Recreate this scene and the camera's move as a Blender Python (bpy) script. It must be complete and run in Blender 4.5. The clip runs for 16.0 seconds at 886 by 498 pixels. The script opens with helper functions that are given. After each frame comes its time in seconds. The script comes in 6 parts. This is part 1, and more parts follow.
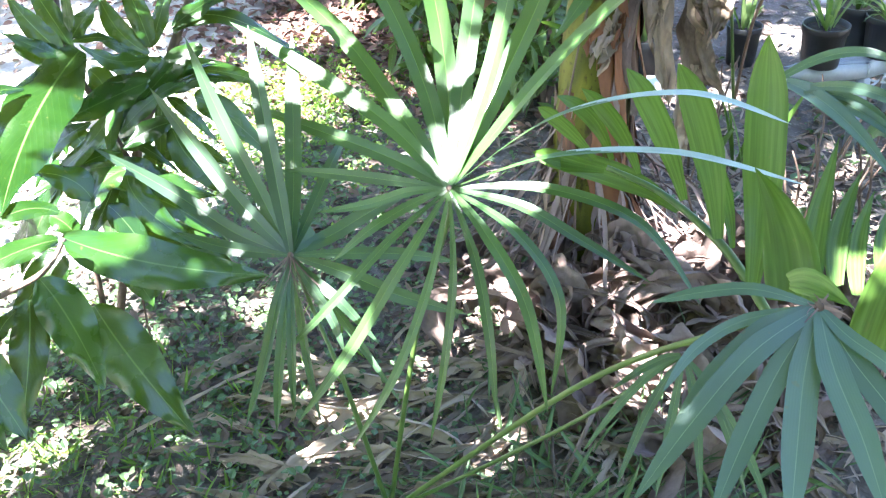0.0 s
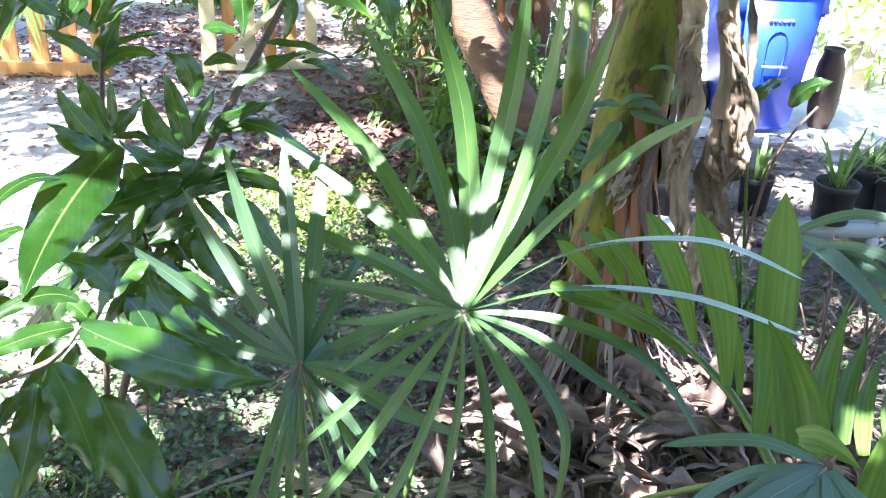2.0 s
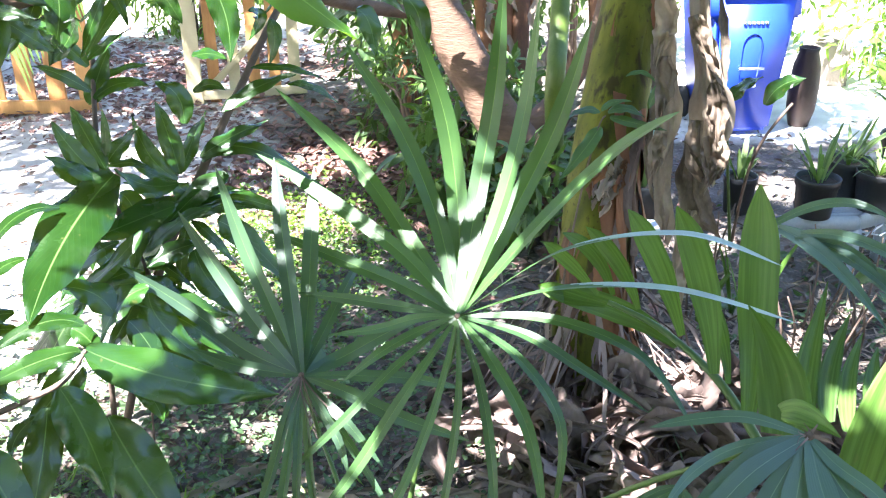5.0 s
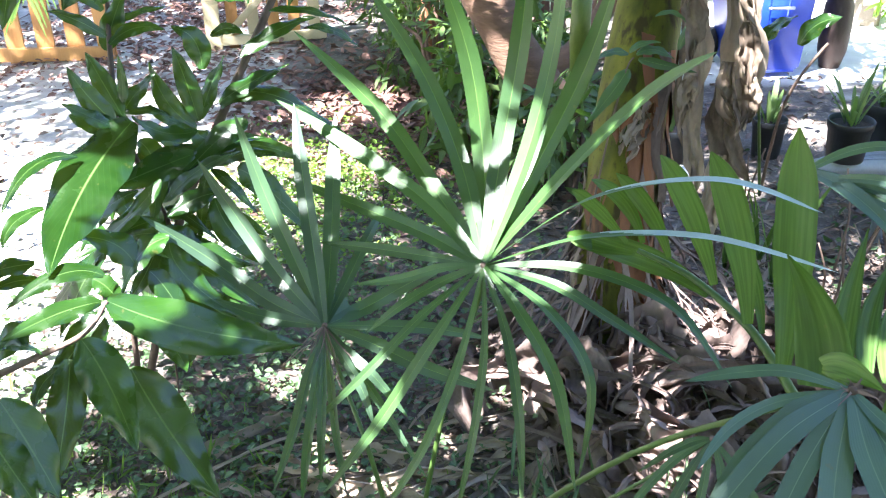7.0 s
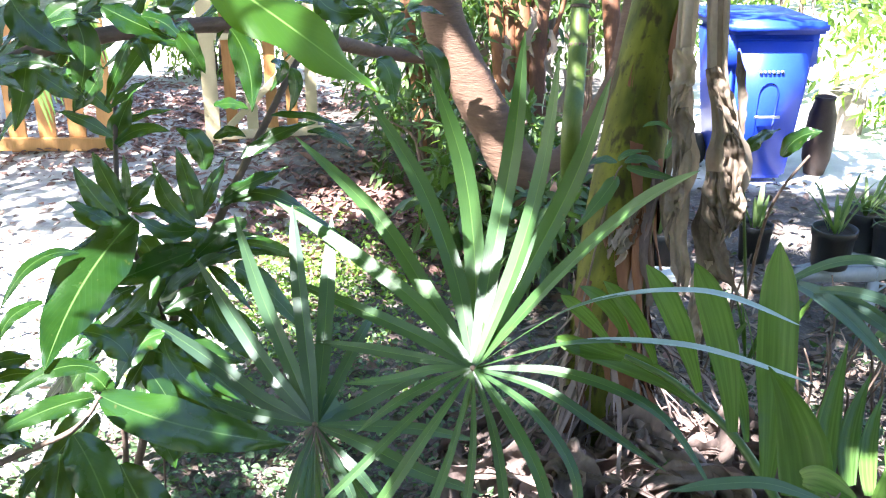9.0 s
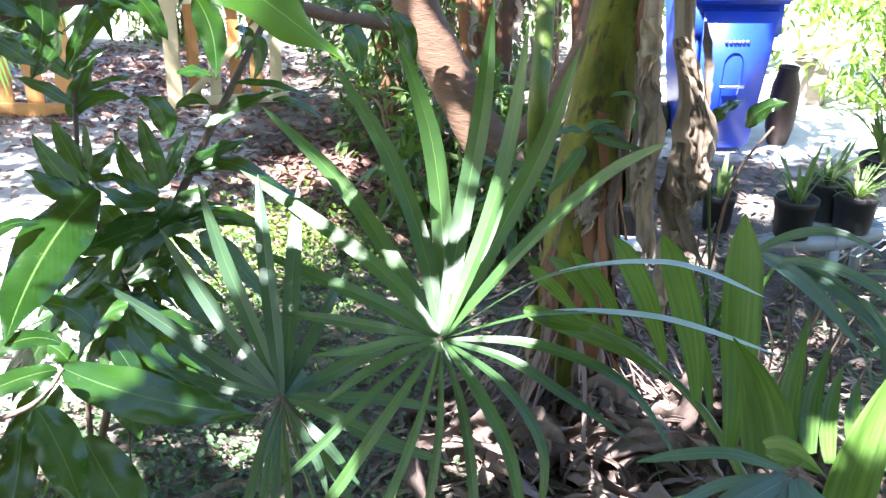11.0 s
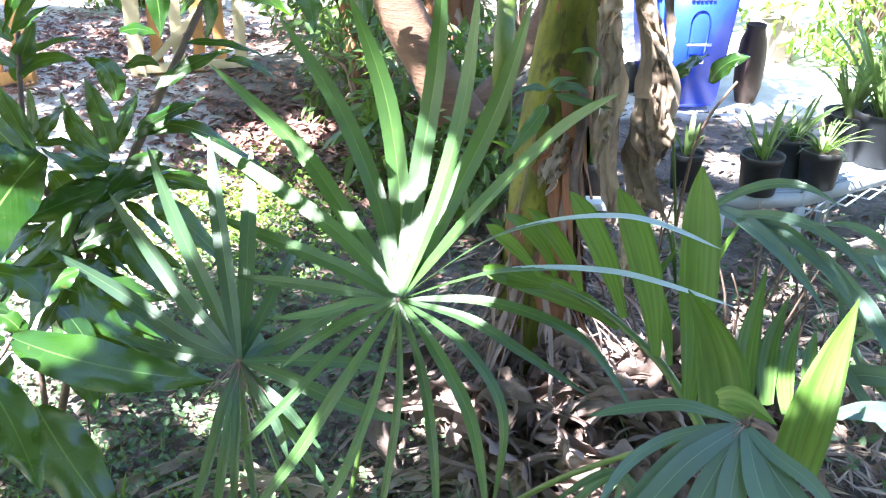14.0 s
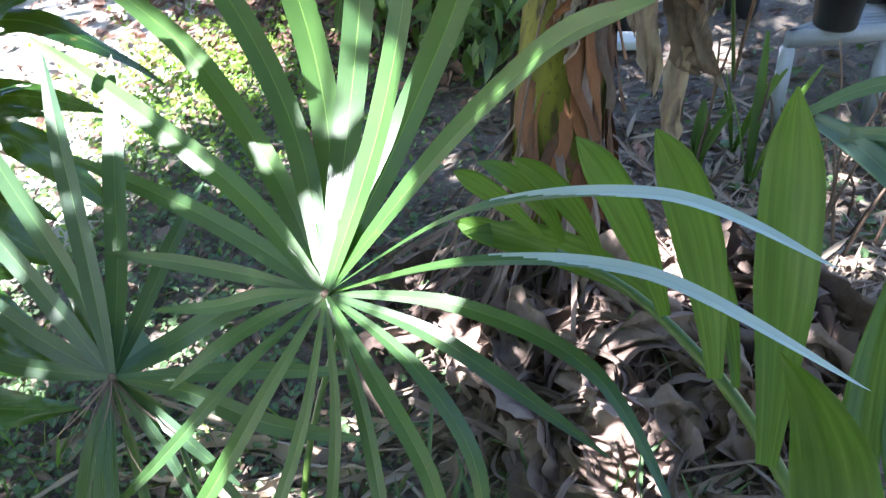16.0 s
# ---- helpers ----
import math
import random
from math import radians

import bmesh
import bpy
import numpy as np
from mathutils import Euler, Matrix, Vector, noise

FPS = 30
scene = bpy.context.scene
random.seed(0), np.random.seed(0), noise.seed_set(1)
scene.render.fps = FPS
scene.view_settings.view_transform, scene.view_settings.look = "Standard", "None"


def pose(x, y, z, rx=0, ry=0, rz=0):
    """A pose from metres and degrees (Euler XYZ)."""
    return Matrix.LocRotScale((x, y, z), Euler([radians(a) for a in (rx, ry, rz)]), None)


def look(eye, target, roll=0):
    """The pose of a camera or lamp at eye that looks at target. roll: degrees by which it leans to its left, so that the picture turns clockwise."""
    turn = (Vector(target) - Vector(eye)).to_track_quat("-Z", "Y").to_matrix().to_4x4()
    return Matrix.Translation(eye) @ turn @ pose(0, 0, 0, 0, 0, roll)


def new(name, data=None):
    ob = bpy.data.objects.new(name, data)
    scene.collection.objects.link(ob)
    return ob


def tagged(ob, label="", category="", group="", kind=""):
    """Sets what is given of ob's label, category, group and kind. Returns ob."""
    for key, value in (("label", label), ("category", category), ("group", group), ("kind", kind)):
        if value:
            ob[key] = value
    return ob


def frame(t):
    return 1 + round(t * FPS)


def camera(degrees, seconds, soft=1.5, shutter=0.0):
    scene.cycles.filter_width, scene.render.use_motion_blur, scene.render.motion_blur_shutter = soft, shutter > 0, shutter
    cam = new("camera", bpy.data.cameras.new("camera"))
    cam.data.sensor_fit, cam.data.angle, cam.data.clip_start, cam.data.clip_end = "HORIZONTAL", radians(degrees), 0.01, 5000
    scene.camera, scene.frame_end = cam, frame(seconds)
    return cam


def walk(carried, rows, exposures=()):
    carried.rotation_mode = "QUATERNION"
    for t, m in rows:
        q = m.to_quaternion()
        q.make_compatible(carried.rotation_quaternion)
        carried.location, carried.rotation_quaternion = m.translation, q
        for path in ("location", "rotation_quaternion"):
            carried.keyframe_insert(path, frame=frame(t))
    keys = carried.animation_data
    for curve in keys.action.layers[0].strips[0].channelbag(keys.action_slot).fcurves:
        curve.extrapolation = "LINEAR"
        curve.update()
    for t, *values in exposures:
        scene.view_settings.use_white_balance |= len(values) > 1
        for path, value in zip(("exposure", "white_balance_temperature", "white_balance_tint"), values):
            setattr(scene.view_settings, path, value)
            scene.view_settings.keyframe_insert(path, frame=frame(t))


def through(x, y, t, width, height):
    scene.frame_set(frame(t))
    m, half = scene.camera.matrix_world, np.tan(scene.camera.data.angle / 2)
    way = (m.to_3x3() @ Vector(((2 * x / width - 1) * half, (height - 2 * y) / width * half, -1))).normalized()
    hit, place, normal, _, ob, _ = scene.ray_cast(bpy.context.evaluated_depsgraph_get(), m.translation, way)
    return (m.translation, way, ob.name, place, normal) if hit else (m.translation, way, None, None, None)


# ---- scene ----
cam = camera(50.8, 16.0, soft=1.15, shutter=0.2)
PATH = [
    (0, (0.210, -0.050, 1.730), (-0.020, 1.354, 0.800), -2.4),
    (0.5, (0.207, -0.046, 1.752), (-0.065, 1.389, 0.882), -1.8),
    (1, (0.200, -0.053, 1.759), (-0.076, 1.431, 0.975), -0.1),
    (1.5, (0.197, -0.063, 1.754), (-0.046, 1.444, 1.004), 1.8),
    (2, (0.191, -0.070, 1.749), (-0.061, 1.437, 1.004), 2.7),
    (2.5, (0.218, -0.077, 1.750), (-0.080, 1.417, 0.995), 0.4),
    (3, (0.230, -0.086, 1.754), (0.021, 1.425, 1.001), -0.3),
    (3.5, (0.223, -0.099, 1.764), (0.076, 1.425, 1.026), 0.8),
    (4, (0.207, -0.125, 1.765), (0.029, 1.410, 1.057), 0.7),
    (4.2, (0.207, -0.131, 1.765), (0.009, 1.407, 1.067), 0.6),
    (6.3, (0.196, -0.099, 1.731), (-0.059, 1.391, 0.954), -0.6),
    (6.5, (0.201, -0.093, 1.731), (-0.043, 1.394, 0.944), -0.5),
    (7, (0.190, -0.089, 1.739), (-0.083, 1.385, 0.938), -1),
    (7.5, (0.195, -0.097, 1.745), (-0.120, 1.376, 0.955), -1.7),
    (8, (0.194, -0.109, 1.768), (-0.118, 1.391, 1.031), -0.8),
    (8.5, (0.195, -0.112, 1.772), (-0.078, 1.427, 1.103), 0.4),
    (8.7, (0.193, -0.118, 1.774), (-0.075, 1.431, 1.125), 0.5),
    (10.8, (0.197, -0.112, 1.773), (-0.082, 1.425, 1.103), 0.4),
    (11, (0.188, -0.110, 1.777), (-0.014, 1.425, 1.075), 1.5),
    (11.5, (0.167, -0.122, 1.776), (0.017, 1.398, 1.033), 2.7),
    (12, (0.179, -0.111, 1.761), (-0.017, 1.393, 0.993), 2.3),
    (12.5, (0.186, -0.111, 1.758), (-0.080, 1.367, 0.960), 0.6),
    (13, (0.183, -0.098, 1.758), (-0.076, 1.375, 0.950), 0.9),
    (13.5, (0.197, -0.097, 1.759), (-0.031, 1.388, 0.964), 1),
    (14, (0.221, -0.088, 1.754), (0.067, 1.427, 0.998), 1.1),
    (14.5, (0.275, -0.056, 1.714), (0.133, 1.457, 0.951), -0.2),
    (15, (0.297, 0.091, 1.694), (0.144, 1.566, 0.863), -2.5),
    (15.5, (0.258, 0.417, 1.652), (0.115, 1.850, 0.747), -2.7),
    (16, (0.275, 0.541, 1.651), (0.061, 1.865, 0.605), -3.2),
]
walk(cam, [(t, look(eye, aim, roll)) for t, eye, aim, roll in PATH], exposures=[(0.0, 4.23, 5880, 14), (0.5, 3.88, 5880, 14), (1.0, 3.72, 5880, 14), (3.5, 3.66, 5880, 14), (8.5, 3.46, 5880, 14), (10.9, 3.29, 5880, 14), (12.2, 3.62, 5880, 14), (15.0, 3.75, 5880, 14), (16.0, 3.38, 5880, 13)])

# ---- light: high sun from behind and to one side, clear sky ----
SUN = Vector((-0.33, -0.45, 0.83)).normalized()
world = bpy.data.worlds.new("sky")
scene.world = world
world.use_nodes = True
wn = world.node_tree
sky = wn.nodes.new("ShaderNodeTexSky")
sky.sky_type, sky.sun_disc = "NISHITA", False
sky.sun_elevation, sky.sun_rotation = math.asin(SUN.z), math.atan2(SUN.x, SUN.y)
wn.links.new(sky.outputs[0], wn.nodes["Background"].inputs[0])
wn.nodes["Background"].inputs[1].default_value = 0.056
sun = new("sun", bpy.data.lights.new("sun", "SUN"))
sun.data.energy, sun.data.angle, sun.data.color = 4.4, radians(0.5), (1.0, 0.96, 0.89)
sun.matrix_world = look(SUN * 30, (0, 0, 0))


# ---- materials ----
def nodes_of(name):
    m = bpy.data.materials.new(name)
    m.use_nodes = True
    return m, m.node_tree, m.node_tree.nodes["Principled BSDF"]


def ramp(nt, src, *stops):
    r = nt.nodes.new("ShaderNodeValToRGB")
    while len(r.color_ramp.elements) < len(stops):
        r.color_ramp.elements.new(0.5)
    for e, (p, c) in zip(r.color_ramp.elements, stops):
        e.position, e.color = p, (*c, 1)
    nt.links.new(src, r.inputs[0])
    return r.outputs[0]


def noise_tex(nt, scale, detail=4, vec=None, stretch=None):
    n = nt.nodes.new("ShaderNodeTexNoise")
    n.inputs["Scale"].default_value, n.inputs["Detail"].default_value = scale, detail
    if vec is None:
        c = nt.nodes.new("ShaderNodeTexCoord")
        vec = c.outputs["Object"]
    if stretch:
        mp = nt.nodes.new("ShaderNodeMapping")
        mp.inputs["Scale"].default_value = stretch
        nt.links.new(vec, mp.inputs[0])
        vec = mp.outputs[0]
    nt.links.new(vec, n.inputs["Vector"])
    return n.outputs["Fac"]


def math_node(nt, op, a, b=None):
    n = nt.nodes.new("ShaderNodeMath")
    n.operation = op
    for k, val in enumerate((a, b)):
        if val is None:
            continue
        if isinstance(val, (int, float)):
            n.inputs[k].default_value = val
        else:
            nt.links.new(val, n.inputs[k])
    return n.outputs[0]


def mix_col(nt, fac, a, b, blend="MIX"):
    n = nt.nodes.new("ShaderNodeMix")
    n.data_type, n.blend_type = "RGBA", blend
    for sock, val in ((n.inputs[0], fac), (n.inputs[6], a), (n.inputs[7], b)):
        if isinstance(val, (int, float)):
            sock.default_value = val
        elif isinstance(val, tuple):
            sock.default_value = (*val, 1)
        else:
            nt.links.new(val, sock)
    return n.outputs[2]


def bump_to(nt, bsdf, height, strength, dist=0.01):
    b = nt.nodes.new("ShaderNodeBump")
    b.inputs["Strength"].default_value, b.inputs["Distance"].default_value = strength, dist
    nt.links.new(height, b.inputs["Height"])
    nt.links.new(b.outputs[0], bsdf.inputs["Normal"])


def leaf_mat(name, dark, light, rib, rough, glow, ribs="side", through=(0.25, 0.45, 0.03), per_island=False, spec=0.5, coat=0.0, relief=0.03):
    """Leaf: blade colour varies by leaf and along it, pale midrib, vein relief, light shows through."""
    m, nt, b = nodes_of(name)
    uv = nt.nodes.new("ShaderNodeUVMap")
    sep = nt.nodes.new("ShaderNodeSeparateXYZ")
    nt.links.new(uv.outputs[0], sep.inputs[0])
    u = math_node(nt, "ABSOLUTE", math_node(nt, "SUBTRACT", sep.outputs[0], 0.5))
    n = noise_tex(nt, 14, 5)
    if per_island:
        rnd = nt.nodes.new("ShaderNodeNewGeometry").outputs["Random Per Island"]
    else:
        rnd = nt.nodes.new("ShaderNodeObjectInfo").outputs["Random"]
    f = math_node(nt, "ADD", math_node(nt, "MULTIPLY", n, 0.55), math_node(nt, "MULTIPLY", rnd, 0.45))
    col = ramp(nt, f, (0.25, dark), (0.75, light))
    spots = ramp(nt, noise_tex(nt, 60, 2), (0.70, (0, 0, 0)), (0.76, (1, 1, 1)))
    col = mix_col(nt, math_node(nt, "MULTIPLY", spots, 0.35), col, (0.16, 0.12, 0.04))
    if ribs == "side":
        w = math_node(nt, "SINE", math_node(nt, "SUBTRACT", math_node(nt, "MULTIPLY", sep.outputs[1], 95.0), math_node(nt, "MULTIPLY", u, 60.0)))
        vein = ramp(nt, w, (0.90, (0, 0, 0)), (1.0, (1, 1, 1)))
    else:
        w = math_node(nt, "SINE", math_node(nt, "MULTIPLY", sep.outputs[0], 70.0 if ribs == "long" else 46.0))
        vein = ramp(nt, w, (0.55, (0, 0, 0)), (1.0, (0.5, 0.5, 0.5)))
    mid = ramp(nt, u, (0.010, (1, 1, 1)), (0.022, (0, 0, 0)))
    if ribs == "pleat":
        # soft dark and pale bands run the length of the blade
        bands = noise_tex(nt, 1.0, 3, uv.outputs[0], (8.0, 1.3, 1.0))
        col = mix_col(nt, ramp(nt, bands, (0.36, (0.75, 0.75, 0.75)), (0.52, (0, 0, 0))), col, tuple(0.55 * v for v in dark))
        col = mix_col(nt, ramp(nt, bands, (0.52, (0, 0, 0)), (0.68, (0.5, 0.5, 0.5))), col, rib)
    else:
        col = mix_col(nt, math_node(nt, "MULTIPLY", vein, 0.07), col, rib)
        col = mix_col(nt, mid, col, rib)
    nt.links.new(col, b.inputs["Base Color"])
    nt.links.new(math_node(nt, "ADD", math_node(nt, "MULTIPLY", n, 0.2), rough - 0.1), b.inputs["Roughness"])
    b.inputs["Specular IOR Level"].default_value = spec
    b.inputs["Coat Weight"].default_value, b.inputs["Coat Roughness"].default_value = coat, 0.12 if rough < 0.3 else 0.25
    bump_to(nt, b, math_node(nt, "ADD", math_node(nt, "MULTIPLY", w, 0.03 / relief), math_node(nt, "MULTIPLY", n, 4.0)), relief if ribs == "side" else 0.05, 0.002)
    tr = nt.nodes.new("ShaderNodeBsdfTranslucent")
    nt.links.new(mix_col(nt, 0.75, col, through), tr.inputs[0])
    mx = nt.nodes.new("ShaderNodeMixShader")
    mx.inputs[0].default_value = glow
    nt.links.new(b.outputs[0], mx.inputs[1])
    nt.links.new(tr.outputs[0], mx.inputs[2])
    nt.links.new(mx.outputs[0], nt.nodes["Material Output"].inputs[0])
    return m


def plain_mat(name, dark, light, rough=0.7, scale=12, bump=0.3, stretch=None, metal=0.0, fine=90, island=False, thin=0.0):
    m, nt, b = nodes_of(name)
    n, g = noise_tex(nt, scale, 5, None, stretch), noise_tex(nt, fine, 3, None, stretch)
    f = math_node(nt, "ADD", math_node(nt, "MULTIPLY", n, 0.7), math_node(nt, "MULTIPLY", g, 0.3))
    if island:
        rnd = nt.nodes.new("ShaderNodeNewGeometry").outputs["Random Per Island"]
    else:
        rnd = nt.nodes.new("ShaderNodeObjectInfo").outputs["Random"]
    f = math_node(nt, "ADD", math_node(nt, "MULTIPLY", f, 0.65), math_node(nt, "MULTIPLY", rnd, 0.35))
    col = ramp(nt, f, (0.25, dark), (0.72, light))
    nt.links.new(col, b.inputs["Base Color"])
    b.inputs["Roughness"].default_value, b.inputs["Metallic"].default_value = rough, metal
    bump_to(nt, b, math_node(nt, "ADD", n, math_node(nt, "MULTIPLY", g, 0.5)), bump, 0.01)
    if thin:
        tr = nt.nodes.new("ShaderNodeBsdfTranslucent")
        nt.links.new(col, tr.inputs[0])
        mx = nt.nodes.new("ShaderNodeMixShader")
        mx.inputs[0].default_value = thin
        nt.links.new(b.outputs[0], mx.inputs[1])
        nt.links.new(tr.outputs[0], mx.inputs[2])
        nt.links.new(mx.outputs[0], nt.nodes["Material Output"].inputs[0])
    return m


PALM = leaf_mat("fan_palm_leaf", (0.023, 0.055, 0.022), (0.055, 0.122, 0.028), (0.12, 0.21, 0.05), 0.38, 0.15, "long", (0.28, 0.54, 0.015), spec=0.65)
MANGO = leaf_mat("mango_leaf", (0.007, 0.026, 0.004), (0.024, 0.070, 0.011), (0.085, 0.15, 0.04), 0.26, 0.10, "side", (0.28, 0.50, 0.02), spec=0.35, coat=0.8, relief=0.35)
# near-white palm leaf copy: grazing sky sheen put into the colour
PALE_SHEEN = leaf_mat("palm_leaf_sheen", (0.38, 0.44, 0.40), (0.52, 0.58, 0.53), (0.30, 0.40, 0.38), 0.45, 0.05, "long", (0.28, 0.54, 0.015), spec=0.6)
# a bluer, greyer copy of the fan palm green
BLUISH = leaf_mat("bluish_fan_leaf", (0.027, 0.054, 0.034), (0.052, 0.104, 0.050), (0.12, 0.21, 0.07), 0.38, 0.13, "long", (0.28, 0.54, 0.015), spec=0.7)
PALE = leaf_mat("grey_fan_leaf", (0.050, 0.092, 0.072), (0.088, 0.150, 0.112), (0.17, 0.25, 0.15), 0.40, 0.12, "long", (0.28, 0.54, 0.015), spec=0.7)
# brighter mango copy for one leaf: sun shining through it put into colour
MANGO_LIT = leaf_mat("sunlit_mango_leaf", (0.022, 0.068, 0.007), (0.046, 0.125, 0.013), (0.15, 0.26, 0.06), 0.42, 0.35, "side", (0.32, 0.60, 0.02), spec=0.4)
PLEAT = leaf_mat("pleated_leaf", (0.040, 0.092, 0.013), (0.088, 0.172, 0.028), (0.15, 0.24, 0.06), 0.42, 0.20, "pleat", (0.30, 0.50, 0.02), spec=0.5)
CANOPY = leaf_mat("canopy_leaf", (0.022, 0.062, 0.014), (0.05, 0.12, 0.022), (0.2, 0.28, 0.08), 0.33, 0.2, "side", per_island=True)
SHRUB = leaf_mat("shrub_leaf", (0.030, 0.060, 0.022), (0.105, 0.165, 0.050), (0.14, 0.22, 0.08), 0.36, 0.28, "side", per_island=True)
# lighter, yellower leaf copy: sunshine on shrubs, weeds and grass put into colour
SUNNY = leaf_mat("sunlit_leaf", (0.08, 0.15, 0.025), (0.2, 0.3, 0.05), (0.2, 0.3, 0.1), 0.45, 0.35, "side", per_island=True)
WEED = leaf_mat("weed_leaf", (0.045, 0.085, 0.040), (0.11, 0.17, 0.075), (0.14, 0.22, 0.08), 0.5, 0.15, "side", per_island=True)
PETIOLE = plain_mat("petiole_green", (0.045, 0.095, 0.02), (0.11, 0.17, 0.04), 0.4, 20, 0.1)
BARK = plain_mat("bark", (0.080, 0.043, 0.027), (0.215, 0.125, 0.078), 0.8, 9, 0.7, (1, 1, 4.0), fine=38)
YOUNGSTEM = plain_mat("young_banana_stem", (0.055, 0.090, 0.012), (0.15, 0.21, 0.035), 0.45, 9, 0.1, (2, 2, 0.4))
TWIG = plain_mat("twig", (0.07, 0.045, 0.033), (0.19, 0.13, 0.10), 0.8, 30, 0.4)
DRY = plain_mat("dry_banana_leaf", (0.060, 0.041, 0.033), (0.32, 0.228, 0.195), 0.75, 9, 0.45, (1, 1, 0.4), thin=0.15)
STRAW = plain_mat("dry_straw", (0.17, 0.13, 0.10), (0.46, 0.36, 0.28), 0.75, 9, 0.4, (1, 1, 0.4), thin=0.1)
HANGING = plain_mat("hanging_dry_leaf", (0.085, 0.060, 0.042), (0.41, 0.318, 0.232), 0.75, 8, 0.4, (1.0, 1.0, 0.7), thin=0.2)
LITTER = plain_mat("leaf_litter", (0.035, 0.024, 0.02), (0.27, 0.19, 0.15), 0.8, 20, 0.4, island=True, thin=0.1)
RUST = plain_mat("rusty_litter", (0.06, 0.03, 0.025), (0.34, 0.19, 0.15), 0.8, 20, 0.4, island=True, thin=0.1)
SHEATH = plain_mat("dry_sheath", (0.030, 0.013, 0.007), (0.24, 0.095, 0.036), 0.7, 14, 0.5, (1, 1, 0.15))
WOOD = plain_mat("fence_wood", (0.36, 0.16, 0.05), (0.56, 0.29, 0.10), 0.6, 16, 0.2, (4, 4, 0.5))
CREAM = plain_mat("cream_paint", (0.46, 0.38, 0.22), (0.64, 0.54, 0.34), 0.6, 9, 0.15)
POT = plain_mat("black_plastic", (0.012, 0.013, 0.015), (0.035, 0.038, 0.042), 0.45, 12, 0.1)
SOIL = plain_mat("potting_soil", (0.02, 0.015, 0.01), (0.07, 0.05, 0.035), 0.95, 60, 0.8)
BLUE = plain_mat("blue_plastic", (0.015, 0.045, 0.48), (0.03, 0.085, 0.68), 0.38, 5, 0.05)
# darker copy of the bin's blue: the grip recess's shade put into colour
BLUE_SHADE = plain_mat("blue_recess_shade", (0.008, 0.02, 0.22), (0.015, 0.04, 0.33), 0.45, 5, 0.05)
STEEL = plain_mat("steel_bar", (0.45, 0.45, 0.46), (0.65, 0.65, 0.66), 0.35, 20, 0.05, metal=0.9)
RUBBER = plain_mat("rubber", (0.01, 0.01, 0.01), (0.03, 0.03, 0.03), 0.8, 20, 0.1)
BENCHM = plain_mat("grey_bench", (0.22, 0.25, 0.29), (0.38, 0.42, 0.47), 0.55, 10, 0.2)
CLAY = plain_mat("brown_clay", (0.018, 0.010, 0.008), (0.05, 0.028, 0.02), 0.6, 9, 0.3)
STONE = plain_mat("block_stone", (0.18, 0.15, 0.12), (0.32, 0.27, 0.22), 0.85, 12, 0.5)
STUCCO = plain_mat("stucco", (0.62, 0.62, 0.64), (0.78, 0.78, 0.8), 0.9, 6, 0.3)
BOARDM = plain_mat("white_board", (0.6, 0.62, 0.62), (0.8, 0.82, 0.82), 0.5, 8, 0.1)
TEAL = plain_mat("pale_teal_plastic", (0.40, 0.60, 0.57), (0.55, 0.74, 0.70), 0.45, 8, 0.1)


def banana_mat():
    m, nt, b = nodes_of("banana_stem")
    n = noise_tex(nt, 5, 5, None, (3, 3, 0.6))
    col = ramp(nt, n, (0.3, (0.044, 0.053, 0.006)), (0.6, (0.130, 0.134, 0.014)), (0.8, (0.21, 0.20, 0.03)))
    blot = ramp(nt, noise_tex(nt, 16, 6, None, (1.4, 1.4, 0.4)), (0.56, (0, 0, 0)), (0.64, (1, 1, 1)))
    col = mix_col(nt, math_node(nt, "MULTIPLY", blot, 0.85), col, (0.03, 0.02, 0.010))
    speck = ramp(nt, noise_tex(nt, 75, 3), (0.62, (0, 0, 0)), (0.68, (1, 1, 1)))
    col = mix_col(nt, math_node(nt, "MULTIPLY", speck, 0.6), col, (0.04, 0.03, 0.012))
    nt.links.new(col, b.inputs["Base Color"])
    b.inputs["Roughness"].default_value = 0.5
    b.inputs["Specular IOR Level"].default_value = 0.15
    bump_to(nt, b, n, 0.3, 0.01)
    return m


BANANA = banana_mat()


